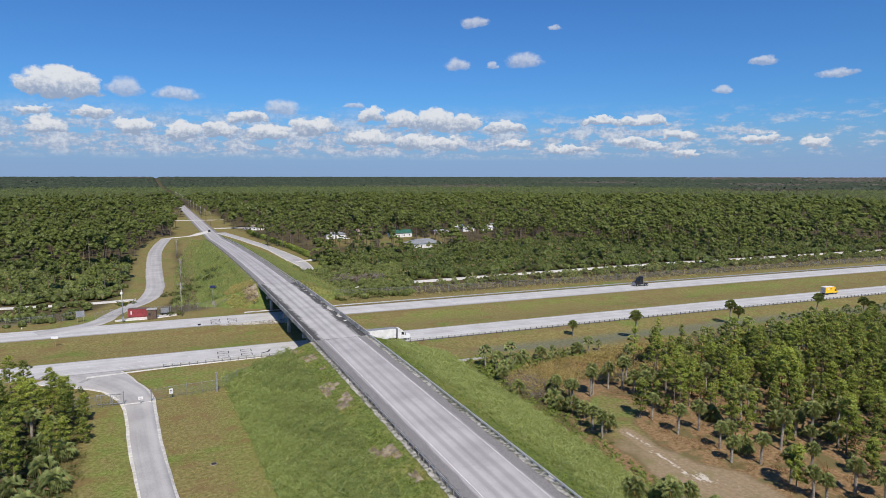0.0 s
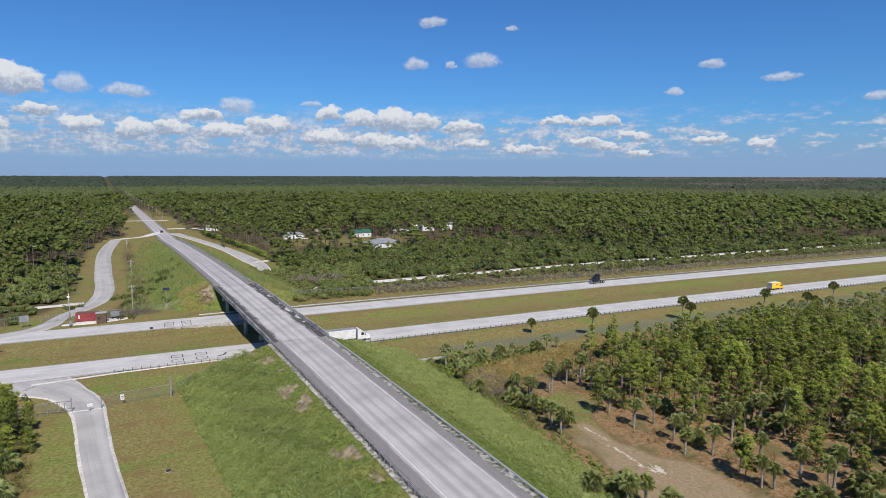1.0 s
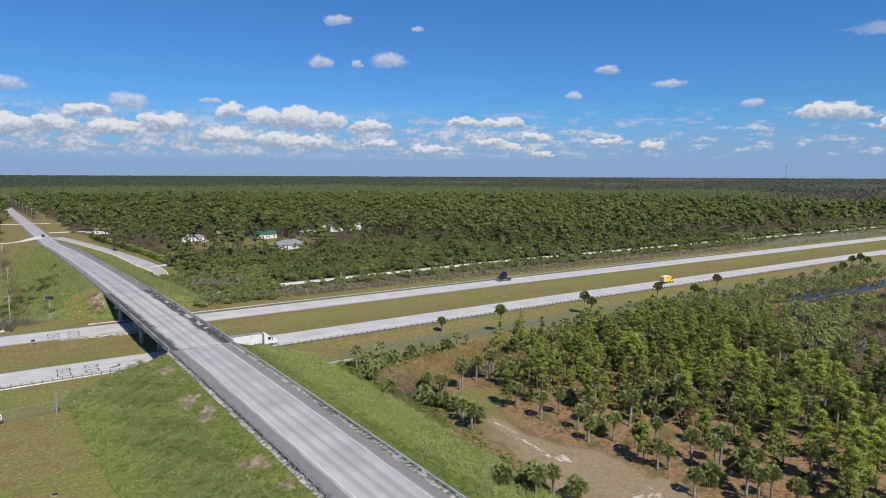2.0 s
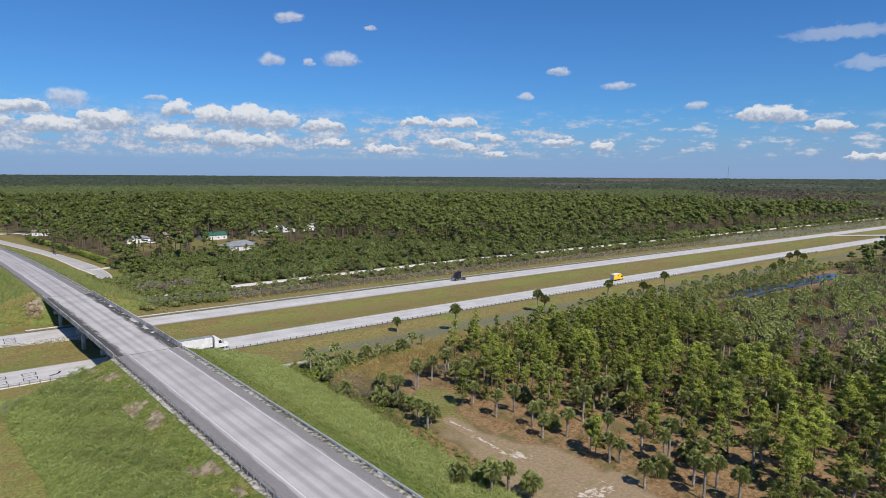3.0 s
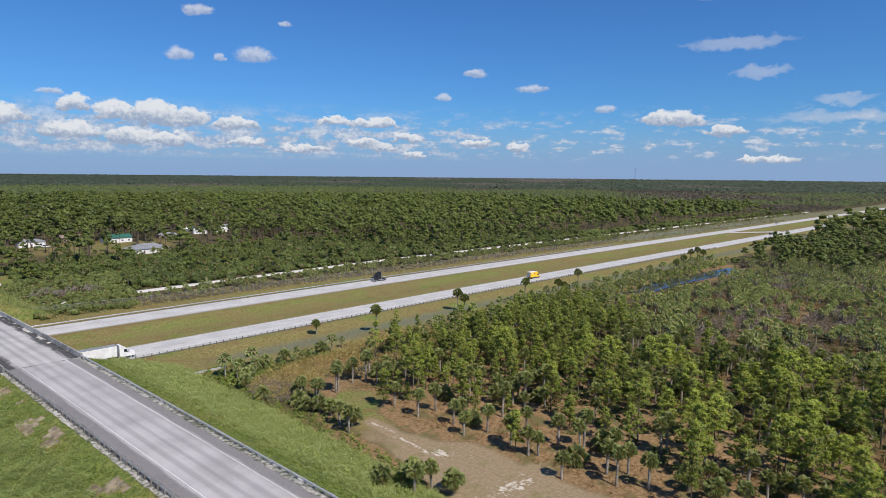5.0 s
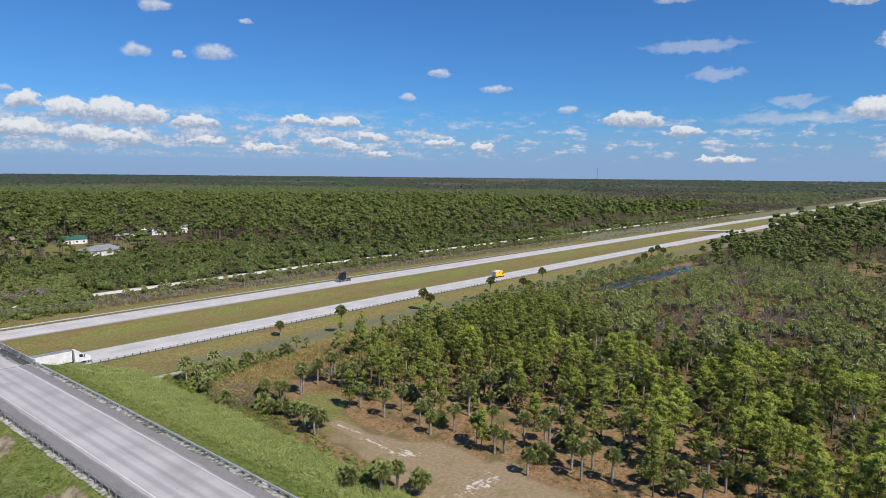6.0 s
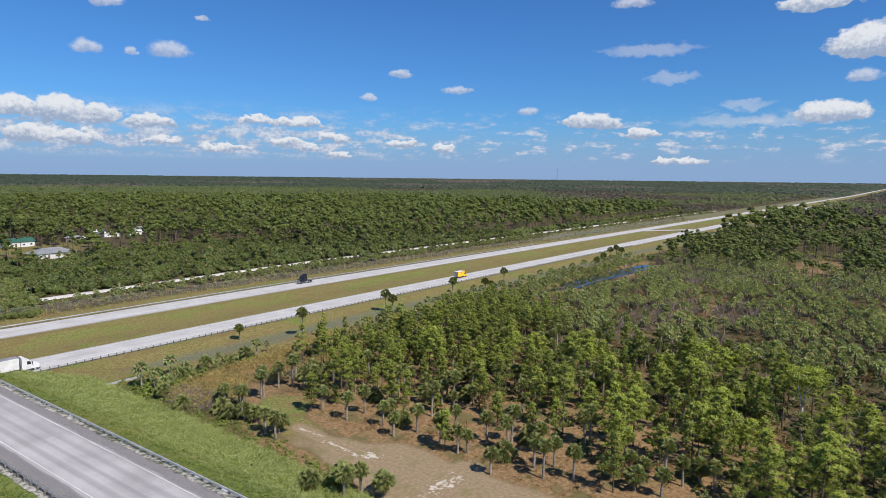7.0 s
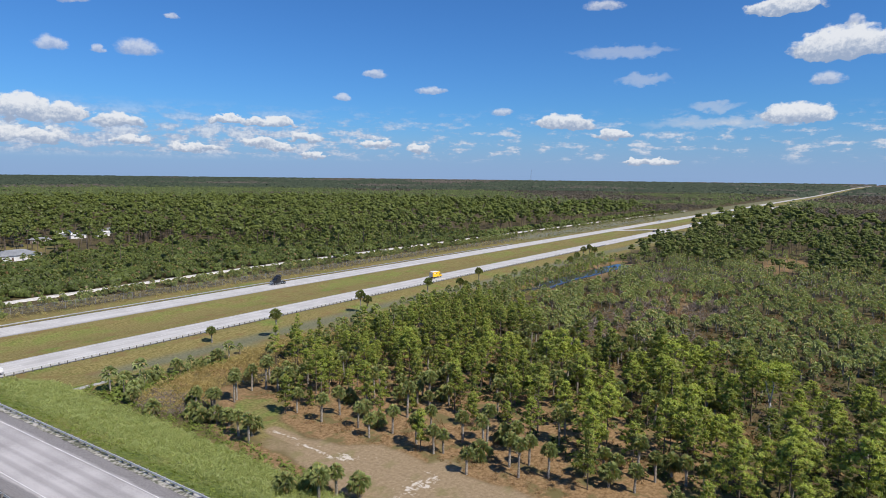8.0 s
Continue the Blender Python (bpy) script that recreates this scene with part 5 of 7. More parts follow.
taken = []
for x, y, kind in ((78.3, 90, 0), (78, 82.8, 0), (78.1, 70.9, 1), (82, 68.7, 0), (89.5, 71.3, 2), (82.5, 82.5, 0), (79.8, 57.9, 0), (80.9, 56.7, 1), (85.8, 51.8, 2), (89, 53, 2), (77, 49.5, 1),
                   (88.4, 46.7, 0), (85.6, 43, 0), (95.9, 42.5, 2), (97.6, 42.2, 2), (55.3, 67, 4), (57.7, 63, 4), (59.8, 64.6, 4), (61.6, 57.9, 4), (74.5, 104.5, 2), (75.6, 105.2, 2), (66, 98, 4), (64.5, 101, 3), (66.5, 95, 4), (65, 104, 3), (68, 109, 4), (62, 120, 4), (64.5, 124, 4), (70, 129, 3), (66, 131, 4), (73, 131, 3), (78, 131, 4), (83, 129, 3), (88, 130, 4), (61.5, 112, 3), (64.8, 90, 1), (66.2, 88, 4), (64.0, 86, 0), (67.5, 101, 0), (69, 104, 1), (66.8, 106, 0), (53.6, 64, 1), (56.4, 60.6, 0), (60.2, 61, 1), (81, 62.5, 0), (86.5, 56.5, 0)):
    put(PALMS[kind], standing(x, y, rng.uniform(0, 6.28), rng.uniform(0.92, 1.05) * (1.12 if x < 62 and y < 70 else 1.0)))
    taken.append((x, y))
for x, y, kind, size in ((76.7, 91.4, 0, 1), (87.8, 80.8, 2, 1), (79.2, 60.2, 0, 0.95), (99.8, 54.3, 3, 1), (98.6, 48, 4, 1.05), (97.2, 65.5, 3, 1), (104, 23, 7, 1.05), (88, 12.5, 6, 1.1), (92, 7, 7, 1.0), (98, -1.5, 6, 1.15), (126, 34, 7, 0.9), (107, 53, 6, 0.95), (99, 15, 6, 0.9), (108, -4, 7, 1.0), (104, 6, 6, 0.75)):
    put(PINES[kind], standing(x, y, rng.uniform(0, 6.28), size))
    taken.append((x, y))
for x, y, kind, size in ((114.9, 140.2, 0, 1.0), (100.5, 150.5, 1, 0.85), (154.7, 144.2, 0, 1.0), (157, 143.2, 1, 1.0), (188.5, 140.5, 0, 1.0), (226.9, 141.0, 0, 1.0), (207, 137.5, 1, 1.0), (209, 136, 1, 0.8), (334, 137, 0, 1.0), (346, 138, 0, 1.05), (352, 137, 1, 1.1), (318, 134, 1, 1.1), (300, 130, 1, 1.0)):
    put(ROAD_PALMS[kind], standing(x, y, rng.uniform(0, 6.28), size))
    taken.append((x, y))


def free(x, y, gap):
    t = np.array(taken)
    return np.array([np.min(np.hypot(t[:, 0] - a, t[:, 1] - b)) > gap for a, b in zip(x, y)]) if len(x) else np.zeros(0, bool)


def grove(x, y):
    """How likely a pine stands there."""
    open_floor = (1 - smooth(x - 12 * smooth(y, 38, 56), 89, 95)) * (1 - smooth(y, 84, 92))
    edge = smooth(off_clearing(x, y), 9.5, 12)
    east = 1 - smooth(x - 18 * (1 - smooth(y, 34, 48)), 118, 142) * (1 - smooth(y, 76, 92)) * 0.93
    wet = smooth(polyline_near(x, y, SWAMP)[0], 3, 5)
    front = np.where((y < 46) | (x > 118) & (y < 62), 0.7, 1.0)
    before_fork = (np.abs(y - 0.11 * x) < 4) & (x > 106) & (x < 123)
    before_fork |= (x < 93) & (y > 96)
    return ~before_fork * (np.hypot((x - 146) / 15, (y - 8) / 9) > 1) * edge * wet * np.where(open_floor > 0.5, 0.09, 1.0) * east * front * (1 - smooth(x, 150, 178)) * (y < 116 + 6 * wobble(x, y, 14.0)) * (0.45 + 0.55 * (wobble(x, y, 8.0, 3.0) > -0.25)) * (x > 77)


def palmy(x, y):
    wet = smooth(polyline_near(x, y, POND)[0], 8, 10) * smooth(polyline_near(x, y, SWAMP)[0], 3, 5) * np.where((x > 225) & (x < 345) & (y > 98), 0.02, 1)
    thin_patch = (np.hypot((x - 200) / 34, (y - 65) / 10) < 1) | (np.hypot((x - 228) / 24, (y - 46) / 8) < 1)
    red_patch = np.hypot((x - 385) / 45, (y - 40) / 14) < 1
    return (np.hypot((x - 146) / 15, (y - 8) / 9) > 1) * wet * (0.65 + 0.35 * smooth(x, 95, 125)) * (0.04 + 0.96 * (wobble(x, y, 10.0, 2.0) > -0.05)) * smooth(off_clearing(x, y), 10, 13) * np.where(thin_patch, 0.12, 1) * np.where(red_patch, 0.05, 1) * (x > 78) * np.where((x < 118) & (y < 50), 0.25, 1)


px, py = plan_points(3000, 78, 260, -40, 78, grove, 4.3)
qx, qy = plan_points(5000, 78, 260, 78, 126, grove, 2.75)
px, py = np.concatenate([px, qx]), np.concatenate([py, qy])
ok = free(px, py, 2.2)
px, py = px[ok], py[ok]
order = np.argsort(np.hypot(px - 80, py - 40))
px, py = px[order], py[order]
near = 185
for x, y in zip(px[:near], py[:near]):
    kind = rng.choice([6, 7, 9, 4, 2], p=[0.35, 0.3, 0.15, 0.1, 0.1]) if y < 46 or x > 118 and y < 62 else rng.choice(10, p=[0.14, 0.16, 0.16, 0.16, 0.1, 0.08, 0.04, 0.02, 0.1, 0.04])
    put(PINES[kind], standing(x, y, rng.uniform(0, 6.28), rng.uniform(0.68, 1.05) if kind in (6, 7) else rng.uniform(0.55, 1.0)))
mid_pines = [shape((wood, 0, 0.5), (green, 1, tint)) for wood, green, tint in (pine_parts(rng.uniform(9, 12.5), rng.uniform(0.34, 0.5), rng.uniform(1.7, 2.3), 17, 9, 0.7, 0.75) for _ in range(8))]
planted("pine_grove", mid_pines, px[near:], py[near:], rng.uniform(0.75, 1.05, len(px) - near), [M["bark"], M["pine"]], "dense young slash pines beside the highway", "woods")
taken += list(zip(px, py))

px, py = plan_points(24000, 78, 430, -60, 116, palmy, 2.45)
ok = free(px, py, 2.2)
px, py = px[ok], py[ok]
order = np.argsort(np.hypot(px - 80, py - 40))
px, py = px[order], py[order]
near = 270
for x, y in zip(px[:near], py[:near]):
    put(PALMS[rng.choice(5, p=[0.3, 0.25, 0.1, 0.15, 0.2])], standing(x, y, rng.uniform(0, 6.28), rng.uniform(0.85, 1.1)))
far_palms = [palm_shape(rng.uniform(2.6, 5.0), 16, 1.5, 3) for _ in range(6)]
small_palms = [palm_shape(rng.uniform(2.6, 5.2), 11, 1.65, 2) for _ in range(6)]
mid = 1300
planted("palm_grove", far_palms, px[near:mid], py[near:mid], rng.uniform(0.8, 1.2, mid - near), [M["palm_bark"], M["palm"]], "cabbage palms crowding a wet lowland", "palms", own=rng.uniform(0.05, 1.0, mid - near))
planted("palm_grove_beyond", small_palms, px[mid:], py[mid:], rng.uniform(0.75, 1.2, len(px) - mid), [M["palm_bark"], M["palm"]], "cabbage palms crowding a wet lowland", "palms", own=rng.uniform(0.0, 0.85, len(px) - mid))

# the tall forked pine and its neighbours
big = empty("forked_pine", standing(120.1, 13.2, 0.0, 0.86), "tall old pine with bare grey forked limbs under its crown", "pine tree")
bm = tube(bmesh.new(), (0, 0, 0), (0.2, 0, 8.2), 0.3, 0.2, 10)
for a, b in (((0.2, 0, 8.1), (-1.0, 0.4, 10.6)), ((0.2, 0, 8.1), (1.5, -0.3, 11.4)), ((0.15, 0, 6.8), (-0.9, -0.4, 7.9)), ((-1.0, 0.4, 10.6), (-1.4, 0.9, 13.0)), ((1.5, -0.3, 11.4), (1.8, 0.3, 14.5)), ((0.18, 0, 7.4), (1.2, 0.5, 8.4))):
    tube(bm, a, b, 0.15, 0.07, 7)
part("trunk", bm, M["dead"], big, "pale bare trunk and limbs", smooth=True)
c = unit(110) * np.array([5.2, 5.2, 2.2]) * rng.uniform(0.5, 1, (110, 1)) + np.array([0.3, 0, 14.6])
c[:, 2] = np.maximum(c[:, 2], 13.0)
spots = (c[:, None, :] + rng.normal(size=(110, 14, 3)) * np.array([0.4, 0.4, 0.2])).reshape(-1, 3)
# crown tint rises with height, imitating sun on its top
share("crown", soup("crown", faced(spots, np.tile([0, -0.2, 0.8], (len(spots), 1)), 0.6, 0.8, 0.25), M["pine"], np.repeat(np.clip(0.2 + (c[:, 2] - 14) * 0.25, 0, 1), 14)), big)

# copse by the access lane
COPSE = [(-22, 128, 0), (-24.5, 124, 4), (-21.5, 121, 1), (-27, 131, 3), (-31, 127, 2), (-29, 137, 3), (-34, 140, 4), (-26, 118, 5), (-31, 116, 2), (-36, 132, 2), (-38, 146, 3), (-42, 140, 4), (-20.5, 117.5, 5), (-45, 150, 3), (-24, 110, 2), (-34, 121, 4), (-39, 126, 3), (-44, 131, 2), (-30, 108, 3), (-25, 127.5, 6), (-29, 124, 7), (-33, 134, 6), (-24, 121.5, 2), (-36, 113, 7), (-29, 112, 4), (-40, 135, 6), (-27.5, 104, 2), (-35, 126, 9), (-33, 104, 6), (-23, 114.5, 0), (-41, 119, 7), (-47, 140, 6), (-50, 146, 2)]
for x, y, kind in COPSE:
    put(PINES[kind], standing(x, y, rng.uniform(0, 6.28), rng.uniform(0.72, 0.95)))
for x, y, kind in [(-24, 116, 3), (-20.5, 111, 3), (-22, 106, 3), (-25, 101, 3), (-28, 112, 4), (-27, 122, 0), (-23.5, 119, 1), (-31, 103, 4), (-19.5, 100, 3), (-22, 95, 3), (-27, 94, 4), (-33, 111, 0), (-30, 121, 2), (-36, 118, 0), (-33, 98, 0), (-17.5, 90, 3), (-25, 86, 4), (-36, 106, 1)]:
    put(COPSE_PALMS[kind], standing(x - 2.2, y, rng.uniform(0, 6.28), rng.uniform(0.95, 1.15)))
for ob in PINES + PALMS + ROAD_PALMS + COPSE_PALMS:  # the patterns themselves stand in the woods as well
    ob.matrix_basis = standing(rng.uniform(105, 150), rng.uniform(20, 60), rng.uniform(0, 6.28))

# ---- undergrowth ----
bushes = [bush_shape(rng.uniform(1.2, 2.0), rng.uniform(1.0, 1.7), 34, 0.55) for _ in range(5)]
bunch = [shape((faced(np.stack([rng.normal(0, 0.5, 30), rng.normal(0, 0.5, 30), rng.uniform(0.2, 1.1, 30)], -1), np.tile([0, -0.4, 0.5], (30, 1)), 0.75, 0.9, 0.07), 0, rng.uniform(0.1, 0.9, 30))) for _ in range(4)]
fine_bushes = [bush_shape(rng.uniform(1.2, 1.9), rng.uniform(1.1, 1.7), 90, 0.34) for _ in range(4)]


def thicket_shape(h, radius, n=3, leaves_each=9):
    """A rounded thicket: a few uneven leafy mounds."""
    a = np.arange(n) * 2.2 + rng.uniform(-0.5, 0.5, n)
    centres = np.stack([0.5 * radius * np.cos(a), 0.5 * radius * np.sin(a), h * rng.uniform(0.35, 0.6, n)], -1)
    size = 0.62 * radius * rng.uniform(0.8, 1.2, n)
    tri, faces = lumps(centres, size, 1, 0.8 * h / radius)
    tone = rng.uniform(0.2, 0.8, n)
    return shape((tri, 0, np.repeat(tone, faces)), (puffs(centres, size * 1.08, leaves_each, 0.5, 0.4, 0.4), 0, np.repeat(tone, leaves_each)))


coarse = [thicket_shape(rng.uniform(1.6, 2.6), rng.uniform(1.6, 2.4)) for _ in range(6)]


def scrub_north(x, y):
    yb = y - bend(x)
    track = np.minimum(polyline_near(x, y, [(40, 247), (100, 252), (206, 257), (400, 255), (900, 246)])[0], polyline_near(x, y, [(-24, 252), (-62, 251), (-160, 262)])[0])
    ok = smooth(track, 3.2, 4.2) * (yb > 219) * smooth(polyline_near(x, y, SPUR)[0], 10, 13) * smooth(polyline_near(x, y, SIDE)[0], 8, 11)
    ok *= smooth(np.abs(x - mid_x(y)), 22, 27) * (1 - (x > -16) * (x < mid_x(y)))
    ok *= (1 - (low_corner(x, y) & (x > np.interp(y, [219, 306], [50, 40])))) * (1 - open_wood(x, y))
    return ok * np.where(yb < 251, np.where(x > 60, 0.1, 0.4) + 0.4 * (wobble(x, y, 9.0) > 0), 1.0) * np.where((yb < 240) & (x > 0), 0.0, 1) * np.where(village(x, y) & (y > 380), 0.2, 1) * (1 - yard(x, y))


x, y = plan_points(16000, -120, 430, 219, 372, lambda x, y: scrub_north(x, y) * in_view(x, y), 2.9)
own = np.clip(0.35 + 0.75 * wobble(x, y, 11.0, 4.0) + rng.uniform(-0.3, 0.3, len(x)), 0, 1)
size = rng.uniform(0.65, 1.6, len(x)) * np.where(y - bend(x) < 253, np.where(x < 60, 0.7, 0.42), 1)
spur = (x < 0) & (y < 345)
planted("scrub", coarse, x[~spur], y[~spur], size[~spur], [M["dark_shrub"]], "dense green scrub along the highway fence", "scrub", own=own[~spur])
planted("low_scrub", coarse, x[spur], y[spur], 0.95 * size[spur], [M["scrub_leaf"]], "low olive-green scrub beside the curving lane", "scrub", own=own[spur])
x, y = rng.uniform(-46, -38, 26), 248.4 + rng.normal(0, 1.2, 26)
planted("track_bushes", fine_bushes, x, y, rng.uniform(0.6, 1.3, 26), [M["scrub_leaf"]], "green bushes growing over the white track", "scrub")
x, y = plan_points(1500, 400, 760, 204, 236, lambda x, y: (y - bend(x) > 214) * (y - bend(x) < 240) * (0.3 + 0.6 * (wobble(x, y, 12.0, 3.0) > 0)), 2.0)
planted("swale_grass", bunch, x, y, rng.uniform(0.6, 1.2, len(x)), [M["rough"]], "rough olive grass in the ditch beside the highway", "grass")
x, y = plan_points(2200, 46, 420, 219, 236, lambda x, y: (y - bend(x) > 216) * (y - bend(x) < 236) * (0.35 + 0.6 * (wobble(x, y, 7.0, 3.0) > -0.1)), 1.3)
planted("fence_grass", bunch, x, y, rng.uniform(0.5, 1.1, len(x)), [M["hay"]], "rough tan and green grass along the highway fence", "grass")
x, y = plan_points(5200, 40, 98, 222, 306, lambda x, y: low_corner(x, y) * (x > mid_x(y) + 21) * (y - bend(x) > 221) * smooth(polyline_near(x, y, SIDE)[0], 4.5, 6) * 0.95, 1.7)
twiggy = (np.hypot((x - 64) / 14, (y - 266) / 7) < 1) & (rng.uniform(0, 1, len(x)) < 0.4)
planted("bare_sticks", bunch, x[twiggy], y[twiggy], rng.uniform(1.4, 2.4, twiggy.sum()), [M["twigs"]], "grey leafless sticks standing in the thicket", "scrub")
x, y = x[~twiggy], y[~twiggy]
planted("bank_thicket", fine_bushes + 2 * coarse, x, y, rng.uniform(0.5, 0.95, len(x)) * np.where((y > 284) & (x < 56), 1.4, 1), [M["scrub_leaf"]], "bright green thicket at the foot of the far bank", "scrub", own=np.clip(np.where((y > 280) & (x < 58), 0.0, 0.15) + 0.35 * wobble(x, y, 6.0) + rng.uniform(-0.25, 0.25, len(x)), 0, 1))
x, y = plan_points(5000, -120, 430, 226, 375, lambda x, y: scrub_north(x, y) * in_view(x, y) * (y - bend(x) > np.where(x > 0, 258, 226)) * np.where(x < 0, 0.45, 1) * (0.25 + 0.75 * (wobble(x, y, 8.0, 1.0) > -0.1)), 5.0)
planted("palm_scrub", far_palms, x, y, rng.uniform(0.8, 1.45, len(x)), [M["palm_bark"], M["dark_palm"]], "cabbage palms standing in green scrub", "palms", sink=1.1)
x, y = plan_points(420, -120, 430, 262, 372, lambda x, y: scrub_north(x, y) * in_view(x, y) * np.where(x < 0, 0.3, 0.55) * np.where((x > 60) & (x < 260), 0.5, 1.0) * (1 - yard(x, y, 60)), 8.5)
round_shapes = [pine_shape(rng.uniform(6.5, 8.5), 0.22, rng.uniform(2.4, 3.4), 12, 7, 0.6, puff=1.1) for _ in range(6)]
x, y = np.concatenate([x, [59.5, 62.5, 66.0, 61.0, 70.0, 65.0]]), np.concatenate([y, [309, 316, 311, 325, 318, 330]])
planted("small_trees", round_shapes, x, y, rng.uniform(0.55, 1.1, len(x)), [M["bark"], M["far_pine"]], "scattered small round green trees in the scrub", "woods")
x = np.concatenate([rng.uniform(84, 430, 400), rng.uniform(430, 950, 220)])
y = np.where(x < 430, 239.0, 246.0) + bend(x) + rng.normal(0, 4.0, 620)
planted("palm_row", far_palms, x, y, rng.uniform(0.65, 1.1, 620), [M["palm_bark"], M["palm"]], "row of cabbage palms along the white track", "palms", sink=1.6)


x, y = plan_points(1800, 430, 1000, 256, 282, lambda x, y: (y - bend(x) > 260) * (y - bend(x) < 280) * 0.8, 3.6)
planted("track_scrub", coarse, x, y, rng.uniform(0.8, 1.9, len(x)), [M["dark_shrub"]], "green scrub along the far end of the track", "scrub")


def floor_scrub(x, y):
    wet = smooth(polyline_near(x, y, POND)[0], 5, 7) * smooth(polyline_near(x, y, SWAMP)[0], 2.5, 4)
    return wet * smooth(off_clearing(x, y), 10, 12) * (x > 80) * np.where((x < 86 + 12 * smooth(y, 38, 56)) & (y < 92), 0.1, 0.9) * np.where(np.hypot((x - 385) / 45, (y - 40) / 14) < 1, 0.1, 1)


x, y = plan_points(2600, 150, 440, -60, 122, lambda x, y: floor_scrub(x, y) * (x > 196) * np.where(wobble(x, y, 9.0, 2.0) < 0.0, 0.35, 0.9), 2.4)
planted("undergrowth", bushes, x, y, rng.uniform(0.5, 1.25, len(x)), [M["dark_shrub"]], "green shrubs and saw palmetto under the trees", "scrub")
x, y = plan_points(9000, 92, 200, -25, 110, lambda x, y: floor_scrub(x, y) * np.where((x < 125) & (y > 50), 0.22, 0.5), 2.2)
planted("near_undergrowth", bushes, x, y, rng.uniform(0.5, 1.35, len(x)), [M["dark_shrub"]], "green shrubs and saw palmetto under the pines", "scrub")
def twig_shape(n=60):
    """A leafless rounded shrub of fine sticks."""
    d = unit(n)
    d[:, 2] = np.abs(d[:, 2])
    spots = d * np.array([1.2, 1.2, 1.5]) * rng.uniform(0.3, 1.0, (n, 1)) + np.array([0, 0, 0.2])
    return shape((faced(spots, unit(n), 0.6, 0.5, 0.06), 0, rng.uniform(0.2, 1.0, n)))


twig_shapes = [twig_shape() for _ in range(4)]
x, y = plan_points(3000, 120, 320, -5, 95, lambda x, y: np.maximum.reduce([np.hypot((x - 202) / 34, (y - 65) / 9) < 1, np.hypot((x - 228) / 22, (y - 46) / 7) < 1, np.hypot((x - 172) / 16, (y - 44) / 8) < 1, np.hypot((x - 285) / 30, (y - 80) / 7) < 1, np.hypot((x - 128) / 6, (y - 6) / 9) < 1]) * 0.9, 1.8)
planted("bare_shrubs", twig_shapes, x, y, rng.uniform(1.2, 2.3, len(x)), [M["twigs"]], "grey-brown leafless shrubs in a wet hollow", "scrub")
REED_LINE = [(67, 115), (76, 120), (87, 123), (98, 127), (108, 128), (124, 129)]


def reedy(x, y):
    d, t = polyline_near(x, y, REED_LINE)
    return d < 7.5 - 4.0 * t + 1.2 * wobble(x, y, 5.0)


x, y = plan_points(2800, 86, 280, -10, 108, lambda x, y: np.where(x < 112, (off_clearing(x, y) > 14) * 0.6, floor_scrub(x, y)) * (wobble(x, y, 9.0, 2.0) < 0.0), 1.8)
planted("brown_thicket", bunch, x, y, rng.uniform(0.8, 1.6, len(x)), [M["brush"]], "rusty brown dead brush between the palms", "scrub")
# verge of shrubs between the mown strip and the swamp
x, y = plan_points(5200, 60, 345, 118, 133, lambda x, y: smooth(y, 121 + 2 * wobble(x, y, 8.0), 124) * (1 - smooth(y, 129, 132)) * 0.8 * (1 - reedy(x, y)), 1.7)
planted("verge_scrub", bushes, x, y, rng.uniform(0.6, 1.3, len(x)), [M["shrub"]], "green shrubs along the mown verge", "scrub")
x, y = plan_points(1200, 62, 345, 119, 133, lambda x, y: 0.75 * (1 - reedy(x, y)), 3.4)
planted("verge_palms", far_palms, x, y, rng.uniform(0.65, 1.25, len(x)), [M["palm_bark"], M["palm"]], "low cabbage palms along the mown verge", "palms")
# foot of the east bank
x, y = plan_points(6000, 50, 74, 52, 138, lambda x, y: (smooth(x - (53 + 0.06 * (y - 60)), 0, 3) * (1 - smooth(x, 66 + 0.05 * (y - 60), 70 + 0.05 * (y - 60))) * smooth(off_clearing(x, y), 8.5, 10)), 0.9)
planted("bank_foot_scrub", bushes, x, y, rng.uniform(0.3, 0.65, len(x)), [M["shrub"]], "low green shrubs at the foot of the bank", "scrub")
reeds = [shape((faced(np.stack([rng.normal(0, 0.45, 36), rng.normal(0, 0.45, 36), rng.uniform(0.2, 1.1, 36)], -1), np.stack([rng.normal(0, 0.7, 36), rng.normal(0, 0.7, 36), np.full(36, 0.3)], -1), 0.5, 0.7, 0.09), 0, rng.uniform(0.1, 0.9, 36))) for _ in range(4)]
x, y = plan_points(16000, 62, 250, 104, 137, lambda x, y: np.maximum(reedy(x, y) * 1.0, (polyline_near(x, y, SWAMP)[0] < 7) * (polyline_near(x, y, SWAMP)[0] > 2) * 0.5), 0.8)
planted("reeds", reeds, x, y, rng.uniform(0.8, 1.5, len(x)), [M["reed"]], "tan dry reeds and brush round the swamp", "reeds")
x, y = plan_points(500, 58, 72, 104, 122, lambda x, y: (np.hypot((x - 66) / 5, (y - 114) / 9) < 1) * 0.9, 1.0)
planted("grey_brush", reeds, x, y, rng.uniform(0.9, 1.5, len(x)), [M["twigs"]], "grey leafless brush at the foot of the bank", "scrub")
x, y = plan_points(900, -58, -18, 84, 150, lambda x, y: smooth(-x, 17 + 1.5 * wobble(x, y, 7.0) + 0.12 * (y - 84), 20 + 0.12 * (y - 84)), 1.6)
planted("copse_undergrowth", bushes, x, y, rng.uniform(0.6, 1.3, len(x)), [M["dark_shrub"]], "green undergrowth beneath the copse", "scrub")
